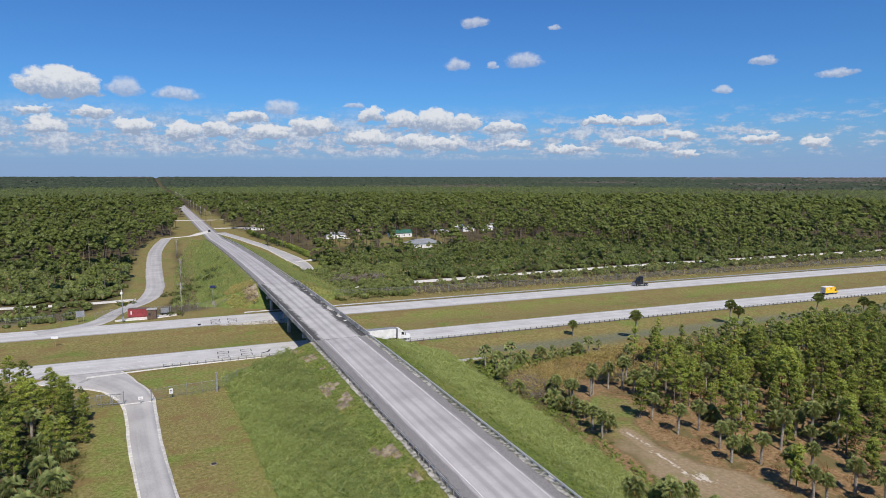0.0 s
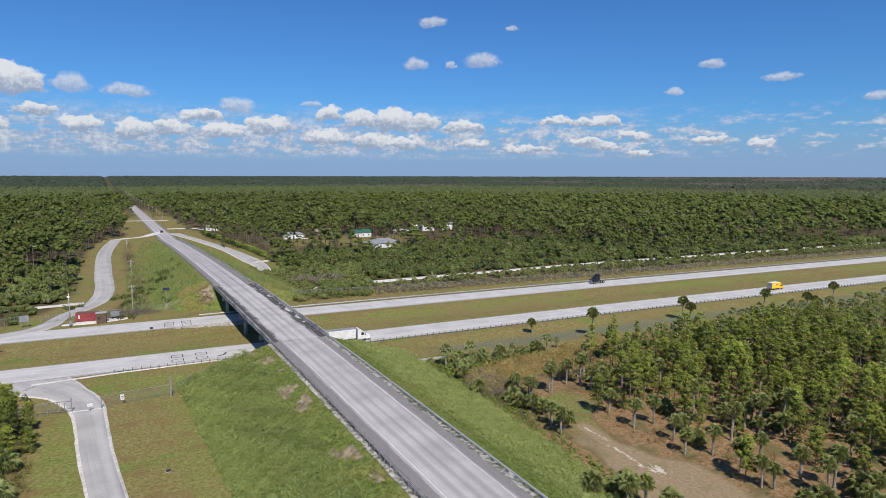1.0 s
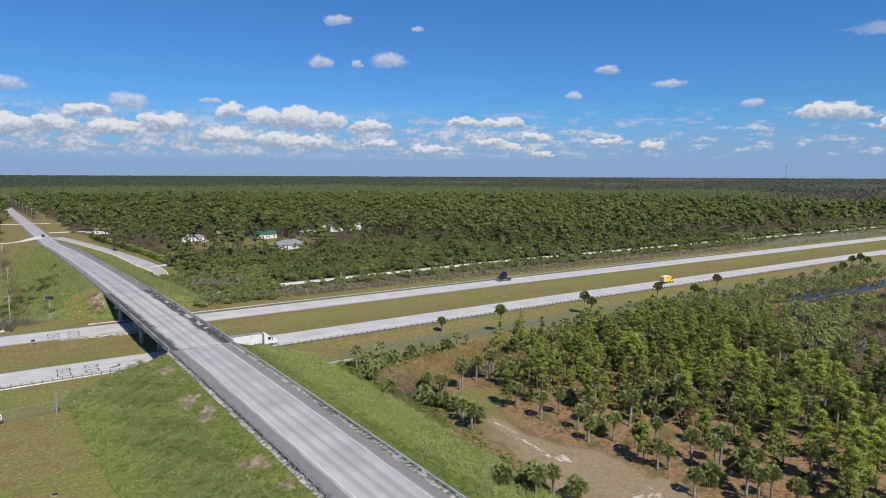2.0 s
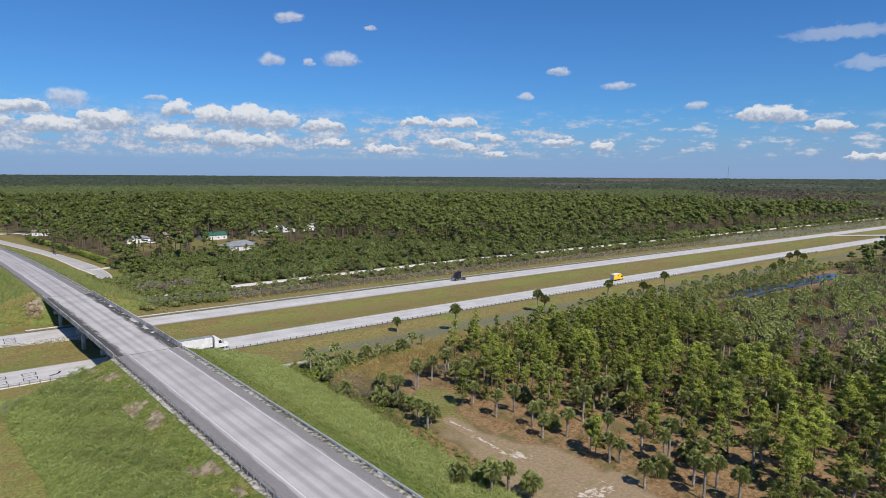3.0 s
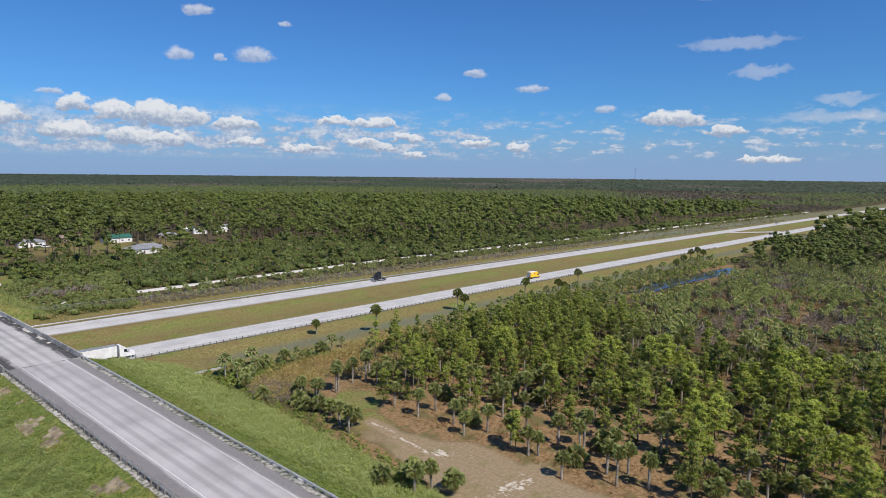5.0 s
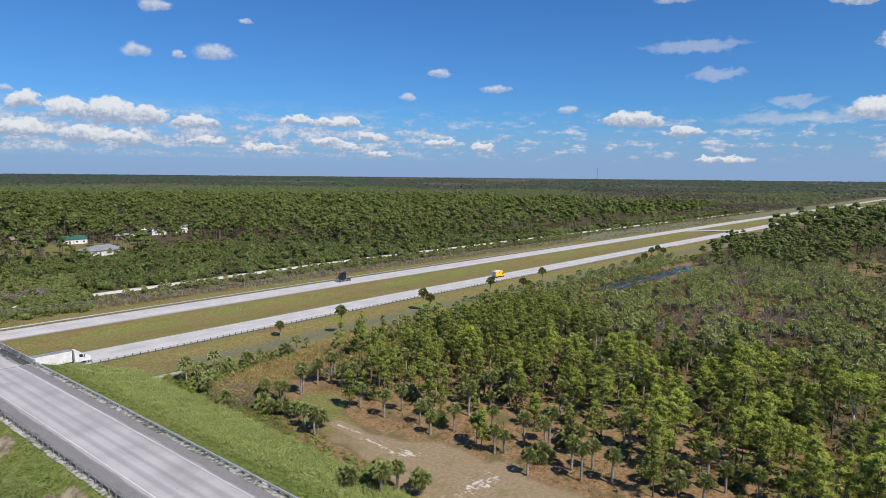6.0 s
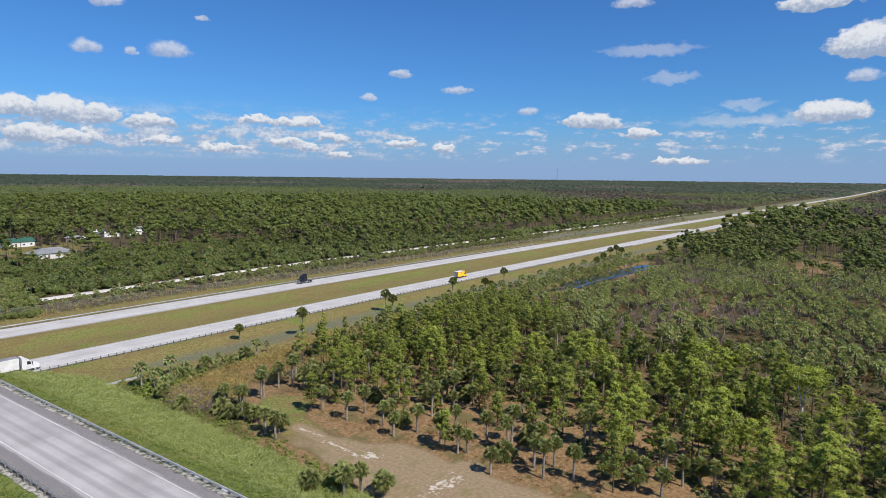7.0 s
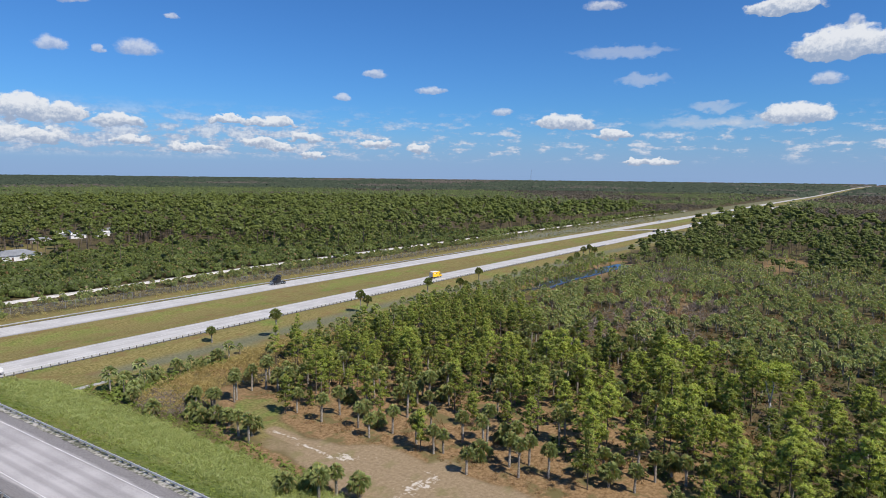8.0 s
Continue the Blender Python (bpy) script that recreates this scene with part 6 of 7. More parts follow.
x, y = plan_points(1400, -30, -17, 80, 126, lambda x, y: smooth(-x, 16.5 + 0.1 * (y - 84), 17.5 + 0.1 * (y - 84)) * (1 - smooth(-x, 20.5 + 0.1 * (y - 84), 23 + 0.1 * (y - 84))), 0.5)
planted("copse_edge", reeds, x, y, rng.uniform(0.4, 0.85, len(x)), [M["rough"]], "olive rough grass at the edge of the copse", "grass")

x, y = plan_points(3200, 60, 112, 34, 104, lambda x, y: smooth(off_clearing(x, y), 8.5, 10) * (1 - smooth(off_clearing(x, y), 14, 26)) * smooth(x, 74, 77) * 0.7, 0.9)
planted("brown_brush", reeds, x, y, rng.uniform(0.35, 0.8, len(x)), [M["brush"]], "low rusty brown brush under the pines", "scrub")

# ---- tall grass on the banks ----
def bank_z(x, y):
    return road_z(y) - 0.14 - (np.abs(x - mid_x(y)) - 7.5) / 3.0


def blades(n, height, wide):
    a, r = rng.uniform(0, 2 * np.pi, n), rng.uniform(0, 0.3, n)
    root = np.stack([r * np.cos(a), r * np.sin(a), np.zeros(n)], -1)
    tip = root + np.stack([rng.normal(0, 0.28, n), rng.normal(0, 0.28, n), rng.uniform(0.6, 1.1, n)], -1) * height
    e = np.stack([np.cos(a + 1.3), np.sin(a + 1.3), np.zeros(n)], -1) * wide
    return shape((np.stack([root - e, root + e, tip], 1), 0, rng.uniform(0, 1, n)))


tall = [blades(13, 1.05, 0.034) for _ in range(8)]
short = [blades(8, 0.42, 0.06) for _ in range(5)]


def on_bank(x, y):
    off = np.abs(x - mid_x(y))
    ok = (off > 8.2) * (off < 7.5 + 3.0 * (road_z(y) - 0.1)) * (y < 145.3)
    return ok * np.where(off < np.where(x < mid_x(y), 12.0 + 1.5 * wobble(x, y, 5.0), 10.5), 0.06, 1.0)


x, y = plan_points(34000, 0, 66, 48, 146, on_bank)
off = x - mid_x(y)
own = np.clip(np.where(off < 0, 0.4 + 0.55 * smooth(-off, 17, 25), 0.95 + 0.15 * wobble(x, y, 12.0) - 0.5 * (1 - smooth(off, 10, 13))) + 0.2 * wobble(x, y, 4.0) + rng.uniform(-0.15, 0.15, len(x)), 0, 1)
west = off < 0
high = (0.9 + 0.5 * wobble(x, y, 1.5, 3.0) + rng.uniform(-0.2, 0.2, len(x))) * np.where(np.abs(off) < 12, 0.6, 1)
canes = [shape((faced(np.stack([rng.normal(0, 0.3, 22), rng.normal(0, 0.3, 22), rng.uniform(0.15, 1.0, 22)], -1), np.stack([rng.normal(0, 0.6, 22), rng.normal(0, 0.6, 22), rng.uniform(0.2, 1.0, 22)], -1), 0.5, 1.0, 0.07), 0, rng.uniform(0, 1, 22))) for _ in range(8)]
own = np.where(west, np.clip(own + 0.45 * wobble(x, y, 1.7, 6.0), 0, 1), own)
for name, pick, mat, label in (("tall_bank_grass", west, "blade", "tall grey-green and yellow grass on the bank"), ("pale_bank_grass", ~west, "pale_blade", "tall soft pale green grass on the bank")):
    planted(name, canes if mat == "blade" else tall + canes, x[pick], y[pick], high[pick], [M[mat]], label, "grass", z=bank_z(x[pick], y[pick]), own=own[pick])
x, y = plan_points(13000, -40, 62, 231, 470, lambda x, y: (np.abs(x - mid_x(y)) > 8.5) * (np.abs(x - mid_x(y)) < 7.5 + 3 * np.maximum(road_z(y), 0.5) + np.where(x < mid_x(y), 8, 0)) * smooth(polyline_near(x, y, SPUR)[0], 5, 7))
planted("north_bank_grass", tall, x, y, rng.uniform(0.9, 1.6, len(x)), [M["blade"]], "rough green grass on the far bank", "grass", z=np.maximum(bank_z(x, y), ground_z(x, y)))
x, y = plan_points(5200, 26, 62, 214, 470, lambda x, y: ((x - mid_x(y) > 8.5) & (x - mid_x(y) < 9 + 3 * np.maximum(road_z(y), 1.4))) * (wobble(x, y, 11.0, 4.0) > -0.2) * 0.9, 0.5)
planted("north_bank_hay", tall, x, y, rng.uniform(0.8, 1.3, len(x)), [M["hay"]], "golden dry grass on the far bank", "grass", z=np.maximum(bank_z(x, y), ground_z(x, y)))
x, y = plan_points(240, -30, 8, 236, 340, lambda x, y: ((mid_x(y) - x > 11) & (mid_x(y) - x < 23)) * (wobble(x, y, 9.0, 3.0) > 0.15) * 1.0, 2.2)
spots = [(-10, 258, 5), (-5, 267, 5), (0, 284, 6), (-10, 245, 3), (3, 300, 5), (-26.5, 243, 2.2), (-10.5, 221, 2.2)]
more = np.array([(a + rng.normal(0, r * 0.5), b + rng.normal(0, r * 0.8)) for a, b, r in spots for _ in range(int(3 * r))])
x, y = np.concatenate([x, more[:, 0]]), np.concatenate([y, more[:, 1]])
planted("north_bank_shrubs", fine_bushes, x, y, rng.uniform(0.5, 1.25, len(x)), [M["dark_shrub"]], "dark green shrubs scattered on the far bank", "scrub", z=np.maximum(bank_z(x, y), ground_z(x, y)))
x, y = plan_points(6000, -17, 8, 84, 134, lambda x, y: smooth(polyline_near(x, y, ACCESS)[0], 3.5, 4.5) * 0.8)
planted("field_grass", short, x, y, rng.uniform(0.4, 0.8, len(x)), [M["blade"]], "short olive grass on the field", "grass", own=np.clip(0.6 + 0.4 * wobble(x, y, 7.0), 0, 1))

# ---- water ----
def pool(name, line, width, z, label):
    me = ribbon(name, line, width, M["water"], label, "water", lift=z)
    return me


pool("water_pond", POND, [9, 11, 12, 13], -0.75, "still blue pond reflecting the sky")
pool("water_swamp", SWAMP, [8, 8, 8, 8, 8, 10], -0.62, "dark swamp water between palms")

# bare soil and stones where the banks meet the bridge, and low dark grass along the rail
stones = [shape((faced(unit(14) * 0.3 + np.array([0, 0, 0.15]), unit(14) * 0.4 + np.array([0, 0, 0.8]), 0.4, 0.6, 0.45), 0, rng.uniform(0, 1, 14))) for _ in range(4)]
x, y = plan_points(900, 6, 22, 219, 238, lambda x, y: (np.hypot((x - 16.5) / 4.2, (y - 228) / 6.5) < 1) * (mid_x(y) - x > 8.0) * 0.9, 0.4)
planted("rubble", stones, x, y, rng.uniform(0.4, 1.0, len(x)), [M["earth"]], "brown clods of earth beside the bridge", "bare earth", z=np.maximum(-0.1, bank_z(x, y) - np.where(y < BRIDGE[1], 0.25 + (BRIDGE[1] - y) / 1.9, 0)))
x, y = plan_points(1500, 2, 22, 220, 246, lambda x, y: (np.hypot((x - 13.5) / 7, (y - 232) / 11) < 1) * (mid_x(y) - x > 8.0) * np.where(np.hypot((x - 17) / 3, (y - 228) / 4.5) < 1, 0.25, 0.9), 0.45)
planted("slope_weeds", reeds, x, y, rng.uniform(0.4, 0.9, len(x)), [M["reed"]], "tan dry weeds on the slope beside the bridge", "grass", z=np.maximum(-0.1, bank_z(x, y) - np.where(y < BRIDGE[1], 0.25 + (BRIDGE[1] - y) / 1.9, 0)))
x, y = plan_points(2600, 4, 32, 190, 199.3, lambda x, y: smooth(y, 197.5 - 0.22 * (x - 4), 198.5 - 0.16 * (x - 4)) * 0.95, 0.35)
planted("gravel_spill", stones, x, y, rng.uniform(0.5, 1.1, len(x)), [M["shellrock"]], "white crushed rock spilt beside the carriageway", "gravel", sink=0.18, z=np.minimum(0.05, ground_z(x, y) + 0.03))
x, y = plan_points(7000, 10, 32, 46, 146, lambda x, y: ((mid_x(y) - x > 8.0) & (mid_x(y) - x < 13.0)) * (wobble(x, y, 3.4, 5.0) > 0.24) * 0.9, 0.3)
planted("dry_patches", reeds, x, y, rng.uniform(0.25, 0.5, len(x)), [M["reed"]], "tan dead grass patches near the guard rail", "grass", z=bank_z(x, y), sink=0.3)
x, y = plan_points(9000, 14, 48, 46, 144.8, lambda x, y: ((np.abs(x - mid_x(y)) > 7.9) & (np.abs(x - mid_x(y)) < np.where(x < mid_x(y), 13.2, 11.0))) * np.where((x < mid_x(y)) & (wobble(x, y, 3.4, 5.0) > 0.28), 0.12, 1.0))
planted("rail_side_grass", short, x, y, rng.uniform(0.5, 1.1, len(x)), [M["shrub"]], "low dark green grass along the guard rail", "grass", z=bank_z(x, y))
x, y = plan_points(5200, 14, 48, 46, 144.8, lambda x, y: np.where(x < mid_x(y), ((mid_x(y) - x > 8.3) & (mid_x(y) - x < 12.6)) * np.where(wobble(x, y, 3.4, 5.0) > 0.28, 0.05, 0.8), ((x - mid_x(y) > 8.0) & (x - mid_x(y) < 10.8)) * 0.7), 0.55)
planted("rail_side_weeds", bushes, x, y, rng.uniform(0.18, 0.42, len(x)), [M["shrub"]], "low leafy dark green weeds along the guard rail", "grass", z=bank_z(x, y))
# clipped hedge beside the side road
HEDGE = [(34.5, 515), (43.6, 453), (51.5, 400), (56.0, 352)]
def hedge_piece(a, b, high=3.2, wide=2.6):
    """One clipped run of hedge: a leafy block with rounded shoulders."""
    run = math.hypot(b[0] - a[0], b[1] - a[1])
    n = int(run * 26)
    u, v = rng.uniform(-1, 1, n), rng.uniform(0, 1, n)
    top = v > 0.55
    side = np.where(rng.uniform(0, 1, n) < 0.5, -1.0, 1.0)
    across = np.where(top, rng.uniform(-1, 1, n), side * (1 - 0.25 * np.clip(v / 0.55, 0, 1) ** 4)) * wide / 2
    up = np.where(top, high * (1 - 0.12 * (2 * across / wide) ** 4), high * v / 0.55 * 0.95) + rng.normal(0, 0.06, n)
    spots = np.stack([u * run / 2, across, up], -1)
    facing = np.stack([0.25 * u, np.where(top, 0.3 * across, side), np.where(top, 1.0, 0.35)], -1)
    tri = faced(spots, facing, 0.62, 0.5, 0.55)
    core_c = np.stack([np.linspace(-run / 2 + 1, run / 2 - 1, int(run / 1.2)), np.zeros(int(run / 1.2)), np.full(int(run / 1.2), high * 0.5)], -1)
    core, faces = lumps(core_c, wide * 0.52, 1, high / wide)
    # upper leaves painted paler than lower ones, as daylight would leave them
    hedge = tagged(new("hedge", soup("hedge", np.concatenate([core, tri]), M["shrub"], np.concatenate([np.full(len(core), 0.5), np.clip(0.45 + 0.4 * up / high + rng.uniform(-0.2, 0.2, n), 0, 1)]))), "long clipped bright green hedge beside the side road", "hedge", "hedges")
    hedge.matrix_basis = Matrix.Translation(((a[0] + b[0]) / 2, (a[1] + b[1]) / 2, -0.1)) @ Matrix.Rotation(math.atan2(b[1] - a[1], b[0] - a[0]), 4, "Z")


for t0, t1 in ((0.0, 0.3), (0.34, 0.6), (0.64, 0.8), (0.815, 1.0)):
    hedge_piece(*[tuple(float(np.interp(t, np.linspace(0, 1, 4), [p[k] for p in HEDGE])) for k in (0, 1)) for t in (t0, t1)])
x, y = rng.uniform(116, 148, 16), rng.uniform(352, 366, 16)
planted("yard_palms", far_palms, x, y, rng.uniform(0.7, 1.0, 16), [M["palm_bark"], M["palm"]], "cabbage palms before the grey-roofed house", "palms")

# ---- guard rails ----
W_BEAM = [(0.00, 0.42), (0.05, 0.45), (0.08, 0.50), (0.02, 0.56), (0.02, 0.60), (0.08, 0.66), (0.05, 0.71), (0.00, 0.74), (-0.015, 0.735), (0.0, 0.58), (-0.015, 0.43)]
post_bm = box(bmesh.new(), -0.09, 0.09, -0.09, 0.09, -0.5, 0.72, 0.015)
box(post_bm, -0.08, 0.08, 0.09, 0.2, 0.38, 0.74)
post_mesh = bpy.data.meshes.new("post")
post_bm.to_mesh(post_mesh)
post_bm.free()
post_mesh.materials.append(M["rust_post"])


def guard_rail(spots, label, group, height=1.0, metal="beam"):
    """A beam on posts along a line of places; the traffic side is to the left of the way along it."""
    rail = empty("guard_rail", Matrix.Translation(spots[0]), label, "guard rail", group)
    base = Vector(spots[0])
    bm = bmesh.new()
    rings = []
    for i, p in enumerate(spots):
        a, b = Vector(spots[max(0, i - 1)]), Vector(spots[min(len(spots) - 1, i + 1)])
        d = (b - a).normalized()
        left = Vector((-d.y, d.x, 0)).normalized()
        rings.append([bm.verts.new(Vector(p) - base + left * (0.2 + o) + Vector((0, 0, z * height))) for o, z in W_BEAM])
        m = Matrix.Translation(Vector(p) - base) @ Matrix.Rotation(math.atan2(left.y, left.x) - math.pi / 2, 4, "Z") @ Matrix.Diagonal((1, 1, height, 1))
        share("post", post_mesh, rail, m)
    k = len(W_BEAM)
    for r, s in zip(rings, rings[1:]):
        for j in range(k):
            bm.faces.new((r[j], r[(j + 1) % k], s[(j + 1) % k], s[j]))
    bm.faces.new(rings[0]), bm.faces.new(rings[-1])
    bmesh.ops.recalc_face_normals(bm, faces=bm.faces)
    part("beam", bm, M[metal], rail, "galvanised steel beam" if metal == "beam" else "dull dark steel beam")
    return rail


def on_crossing(off, y0, y1):
    return [(float(mid_x(y)) + off, y, float(road_z(y)) - 0.12) for y in np.arange(y0, y1, 1.905)]


guard_rail(on_crossing(-6.95, 36, BRIDGE[0])[::-1], "grey steel guard rail on weathered posts beside the crossing road", "guard rails")
guard_rail(on_crossing(6.95, 36, BRIDGE[0]), "grey steel guard rail on weathered posts beside the crossing road", "guard rails")
guard_rail(on_crossing(-6.95, BRIDGE[1] + 0.4, 470)[::-1], "grey steel guard rail on weathered posts beside the crossing road", "guard rails")
guard_rail(on_crossing(6.95, BRIDGE[1] + 0.4, 480), "grey steel guard rail on weathered posts beside the crossing road", "guard rails")
guard_rail([(x, 158.6 + float(bend(x)), 0.0) for x in np.arange(-10, 420, 1.905)], "grey steel guard rail on dark posts beside the highway", "guard rails", 1.05)
guard_rail([(x, 212.0 + float(bend(x)), 0.0) for x in np.arange(12, 380, 1.905)][::-1], "dull grey guard rail beside the westbound carriageway", "guard rails", 1.1, "steel")

# ---- worn edges of the crossing road, painted lines and tar ----
verge_mat = speckled("broken_pale_verge", (0.07, 0.075, 0.04), (0.48, 0.45, 0.40), 1.5, coarse=0.3)
for name, a, b in (("verge_west", -7.7, -6.9), ("verge_east", 6.0, 7.1)):
    crossing(name, 36, BRIDGE[0] - 0.6, 0.5, [a, (a + b) / 2, b], verge_mat, "pale broken gravel and sand at the pavement edge", 0.03, "verge", 0.2)
crossing("verge_north", BRIDGE[1] + 0.6, 470, 3.0, [6.2, 6.6, 7.0], verge_mat, "pale broken gravel at the pavement edge", 0.03, "verge")


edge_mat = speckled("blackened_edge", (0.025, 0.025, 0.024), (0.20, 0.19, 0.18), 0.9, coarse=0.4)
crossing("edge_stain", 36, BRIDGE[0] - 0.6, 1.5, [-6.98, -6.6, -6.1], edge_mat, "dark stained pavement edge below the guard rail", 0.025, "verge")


def flat_strip(name, pts, width, mat, label, z, category="road marking"):
    """A thin flat line along points."""
    bm = bmesh.new()
    for (ax, ay), (bx, by) in zip(pts, pts[1:]):
        d = Vector((bx - ax, by - ay, 0)).normalized() * 0.5 * width
        n = Vector((-d.y, d.x, 0))
        bm.faces.new([bm.verts.new(Vector(p)) for p in ((ax - d.x + n.x, ay - d.y + n.y, z), (ax - d.x - n.x, ay - d.y - n.y, z), (bx + d.x - n.x, by + d.y - n.y, z), (bx + d.x + n.x, by + d.y + n.y, z))])
    return tagged(link_bm(name, bm, mat), label, category, kind="structure")


for lo, hi in (NEAR, FAR):
    for off in (1.4 if lo == NEAR[1] else 2.6, 10.4):
        xs = np.concatenate([np.arange(-400, 700, 20), np.arange(700, 1300, 60)])
        flat_strip("marking_edge", [(x, lo + off + float(bend(x))) for x in xs], 0.15, M["paint"], "white painted edge line", 0.068)
    bm = bmesh.new()
    for x in np.arange(-200, 600, 12.2):
        y = lo + 6.4 + float(bend(x))
        bm.faces.new([bm.verts.new(v) for v in ((x, y - 0.08, 0.068), (x + 3.05, y - 0.08, 0.068), (x + 3.05, y + 0.08, 0.068), (x, y + 0.08, 0.068))])
    tagged(link_bm("marking_dashes", bm, M["paint"]), "white dashed lane line", "road marking", kind="structure")
for x, y in ((1.5, 201.2), (1.5, 204.9), (6.5, 201.2), (6.5, 204.9), (2.5, 161.6), (2.5, 165.6), (8.2, 161.6), (8.2, 165.6)):
    flat_strip("tar_loop", [(x, y), (x + 2.6, y), (x + 2.6, y + 2.2), (x, y + 2.2), (x, y)], 0.22, M["tar"], "black sealed sensor loop cut in the pavement", 0.066)
flat_strip("tar_patch", [(13.2, 162.5), (15.0, 163.6), (15.4, 165.0)], 0.5, M["tar"], "dark tar patch on the pavement", 0.066)
flat_strip("tar_patch", [(-26.5, 153.4), (-25.6, 155.0)], 1.1, M["stained"], "dark oil stain on the pavement", 0.076)
flat_strip("marking_exit", [(-60, 162.2), (-24, 160.6), (-8, 161.4)], 0.15, M["paint"], "white painted exit line", 0.071)
# pale crumbled shoulders
ribbon("shoulder_gravel_near", [(-26, 156.6), (-8, 158.4), (14, 158.9)], [1.4, 0.8, 0.5], M["shellrock"], "white worn shoulder edge", "verge", lift=0.058)

patch_mat = speckled("washed_sand", (0.36, 0.34, 0.31), (0.56, 0.54, 0.50), 1.5)
for y0, y1, a, b in ((166, 172, 5.6, 6.5), (176, 183, 5.5, 6.55), (188, 191, 6.0, 6.5), (200, 206, 5.9, 6.55), (215, 217, 6.1, 6.5)):
    ys = np.linspace(y0, y1, 9)
    bm = bmesh.new()
    inner = [bm.verts.new(along_bridge(y, a + 0.35 * math.sin(3.1 * y) + 0.9 * abs(k / 4 - 1) ** 2, 0.016 - 0.02 * a)) for k, y in enumerate(ys)]
    outer = [bm.verts.new(along_bridge(y, b, 0.016 - 0.02 * b)) for y in ys]
    for k in range(8):
        bm.faces.new((inner[k], outer[k], outer[k + 1], inner[k + 1]))
    tagged(link_bm("sand_drift", bm, patch_mat), "pale sand washed against the parapet", "sand", kind="structure")

# ---- fences ----
fence_post = bpy.data.meshes.new("post")
bm = tube(bmesh.new(), (0, 0, -0.4), (0, 0, 2.4), 0.045, sides=7)
tube(bm, (0, 0, 2.4), (0, 0.25, 2.7), 0.02, sides=5)
bm.to_mesh(fence_post)
bm.free()
fence_post.materials.append(M["steel"])


def fence(points, label, gap=3.0, high=2.4):
    ob = empty("chain_link_fence", Matrix.Translation((*points[0], 0)), label, "fence", "fences")
    base = Vector((*points[0], 0))
    bm, rail = bmesh.new(), bmesh.new()
    for a, b in zip(points, points[1:]):
        a3 = Vector((*a, float(ground_z(np.array(a[0]), np.array(a[1]))))) - base
        b3 = Vector((*b, float(ground_z(np.array(b[0]), np.array(b[1]))))) - base
        n = max(1, round((b3 - a3).length / gap))
        for i in range(n):
            share("post", fence_post, ob, Matrix.Translation(a3.lerp(b3, i / n)))
        bm.faces.new([bm.verts.new(v) for v in (a3, b3, b3 + Vector((0, 0, high)), a3 + Vector((0, 0, high)))])
        tube(rail, a3 + Vector((0, 0, high)), b3 + Vector((0, 0, high)), 0.025, sides=5)
    part("mesh", bm, M["chain"], ob, "grey chain-link mesh")
    part("top_rail", rail, M["steel"], ob)
    return ob


fence([(44, 234), (60, 230), (117, 224), (200, 223.5), (300, 222), (430, 220), (560, 218), (700, 216)], "tall grey chain-link fence in front of green scrub", 3.2)
fence([(-8, 222), (3, 226), (12, 231)], "grey chain-link fence on the bank", 3.0)
fence([(-110, 222), (-60, 219.5), (-45, 222), (-38, 226)], "grey chain-link fence in rough grass", 3.0)
fence([(-33, 220), (-29, 224), (-14, 224), (-8, 222)], "grey chain-link fence round the compound", 3.0)
fence([(-26, 134.6), (-20.2, 135), (-16.2, 135.4)], "grey chain-link fence beside the gateway", 2.0)
fence([(-11.1, 135), (-7.4, 136.2), (1.6, 137)], "grey chain-link fence beside the gateway", 2.6)
fence([(1.6, 137), (8, 144)], "grey chain-link fence running up to the bridge", 3.0)

gate = empty("gate", Matrix.Translation((-16.2, 135.4, 0)), "open steel tube gate swung back beside the lane", "gate")
bm = bmesh.new()
for a, b in (((0, 0, 0.2), (-4.9, 1.0, 0.2)), ((0, 0, 2.1), (-4.9, 1.0, 2.1)), ((0, 0, 0.2), (0, 0, 2.1)), ((-4.9, 1.0, 0.2), (-4.9, 1.0, 2.1)), ((-2.45, 0.5, 0.2), (-2.45, 0.5, 2.1))):
    tube(bm, a, b, 0.07, sides=7)
for k in (0.25, 0.75):
    tube(bm, (-4.9 * k, k, 0.2), (-4.9 * k, k, 2.1), 0.05, sides=7)
part("gate_frame", bm, M["steel"], gate)
for x, y, h, r in ((-16.2, 135.4, 2.7, 0.09), (-11.1, 134.8, 2.6, 0.09)):
    g_post = empty("gate_post", Matrix.Translation((x, y, 0)), "grey steel gate post", "post", "gate posts")
    part("shaft", tube(bmesh.new(), (0, 0, -0.3), (0, 0, h), r, sides=10), M["steel"], g_post)
    part("cap", tube(bmesh.new(), (0, 0, h), (0, 0, h + 0.08), r * 1.15, r * 0.4, 10), M["steel"], g_post)
tagged(link_bm("gate_sill", box(bmesh.new(), -16.0, -10.4, 134.6, 135.1, 0.0, 0.09), M["shellrock"]), "pale concrete strip across the lane at the gateway", "kerb", kind="structure")
tall_post = empty("corner_post", Matrix.Translation((1.6, 136.6, 0)), "tall grey square steel corner post", "post")
part("shaft", box(bmesh.new(), -0.18, 0.18, -0.18, 0.18, -0.3, 4.0, 0.03), M["steel"], tall_post)
part("cap", box(bmesh.new(), -0.24, 0.24, -0.24, 0.24, 4.0, 4.1, 0.02), M["steel"], tall_post)


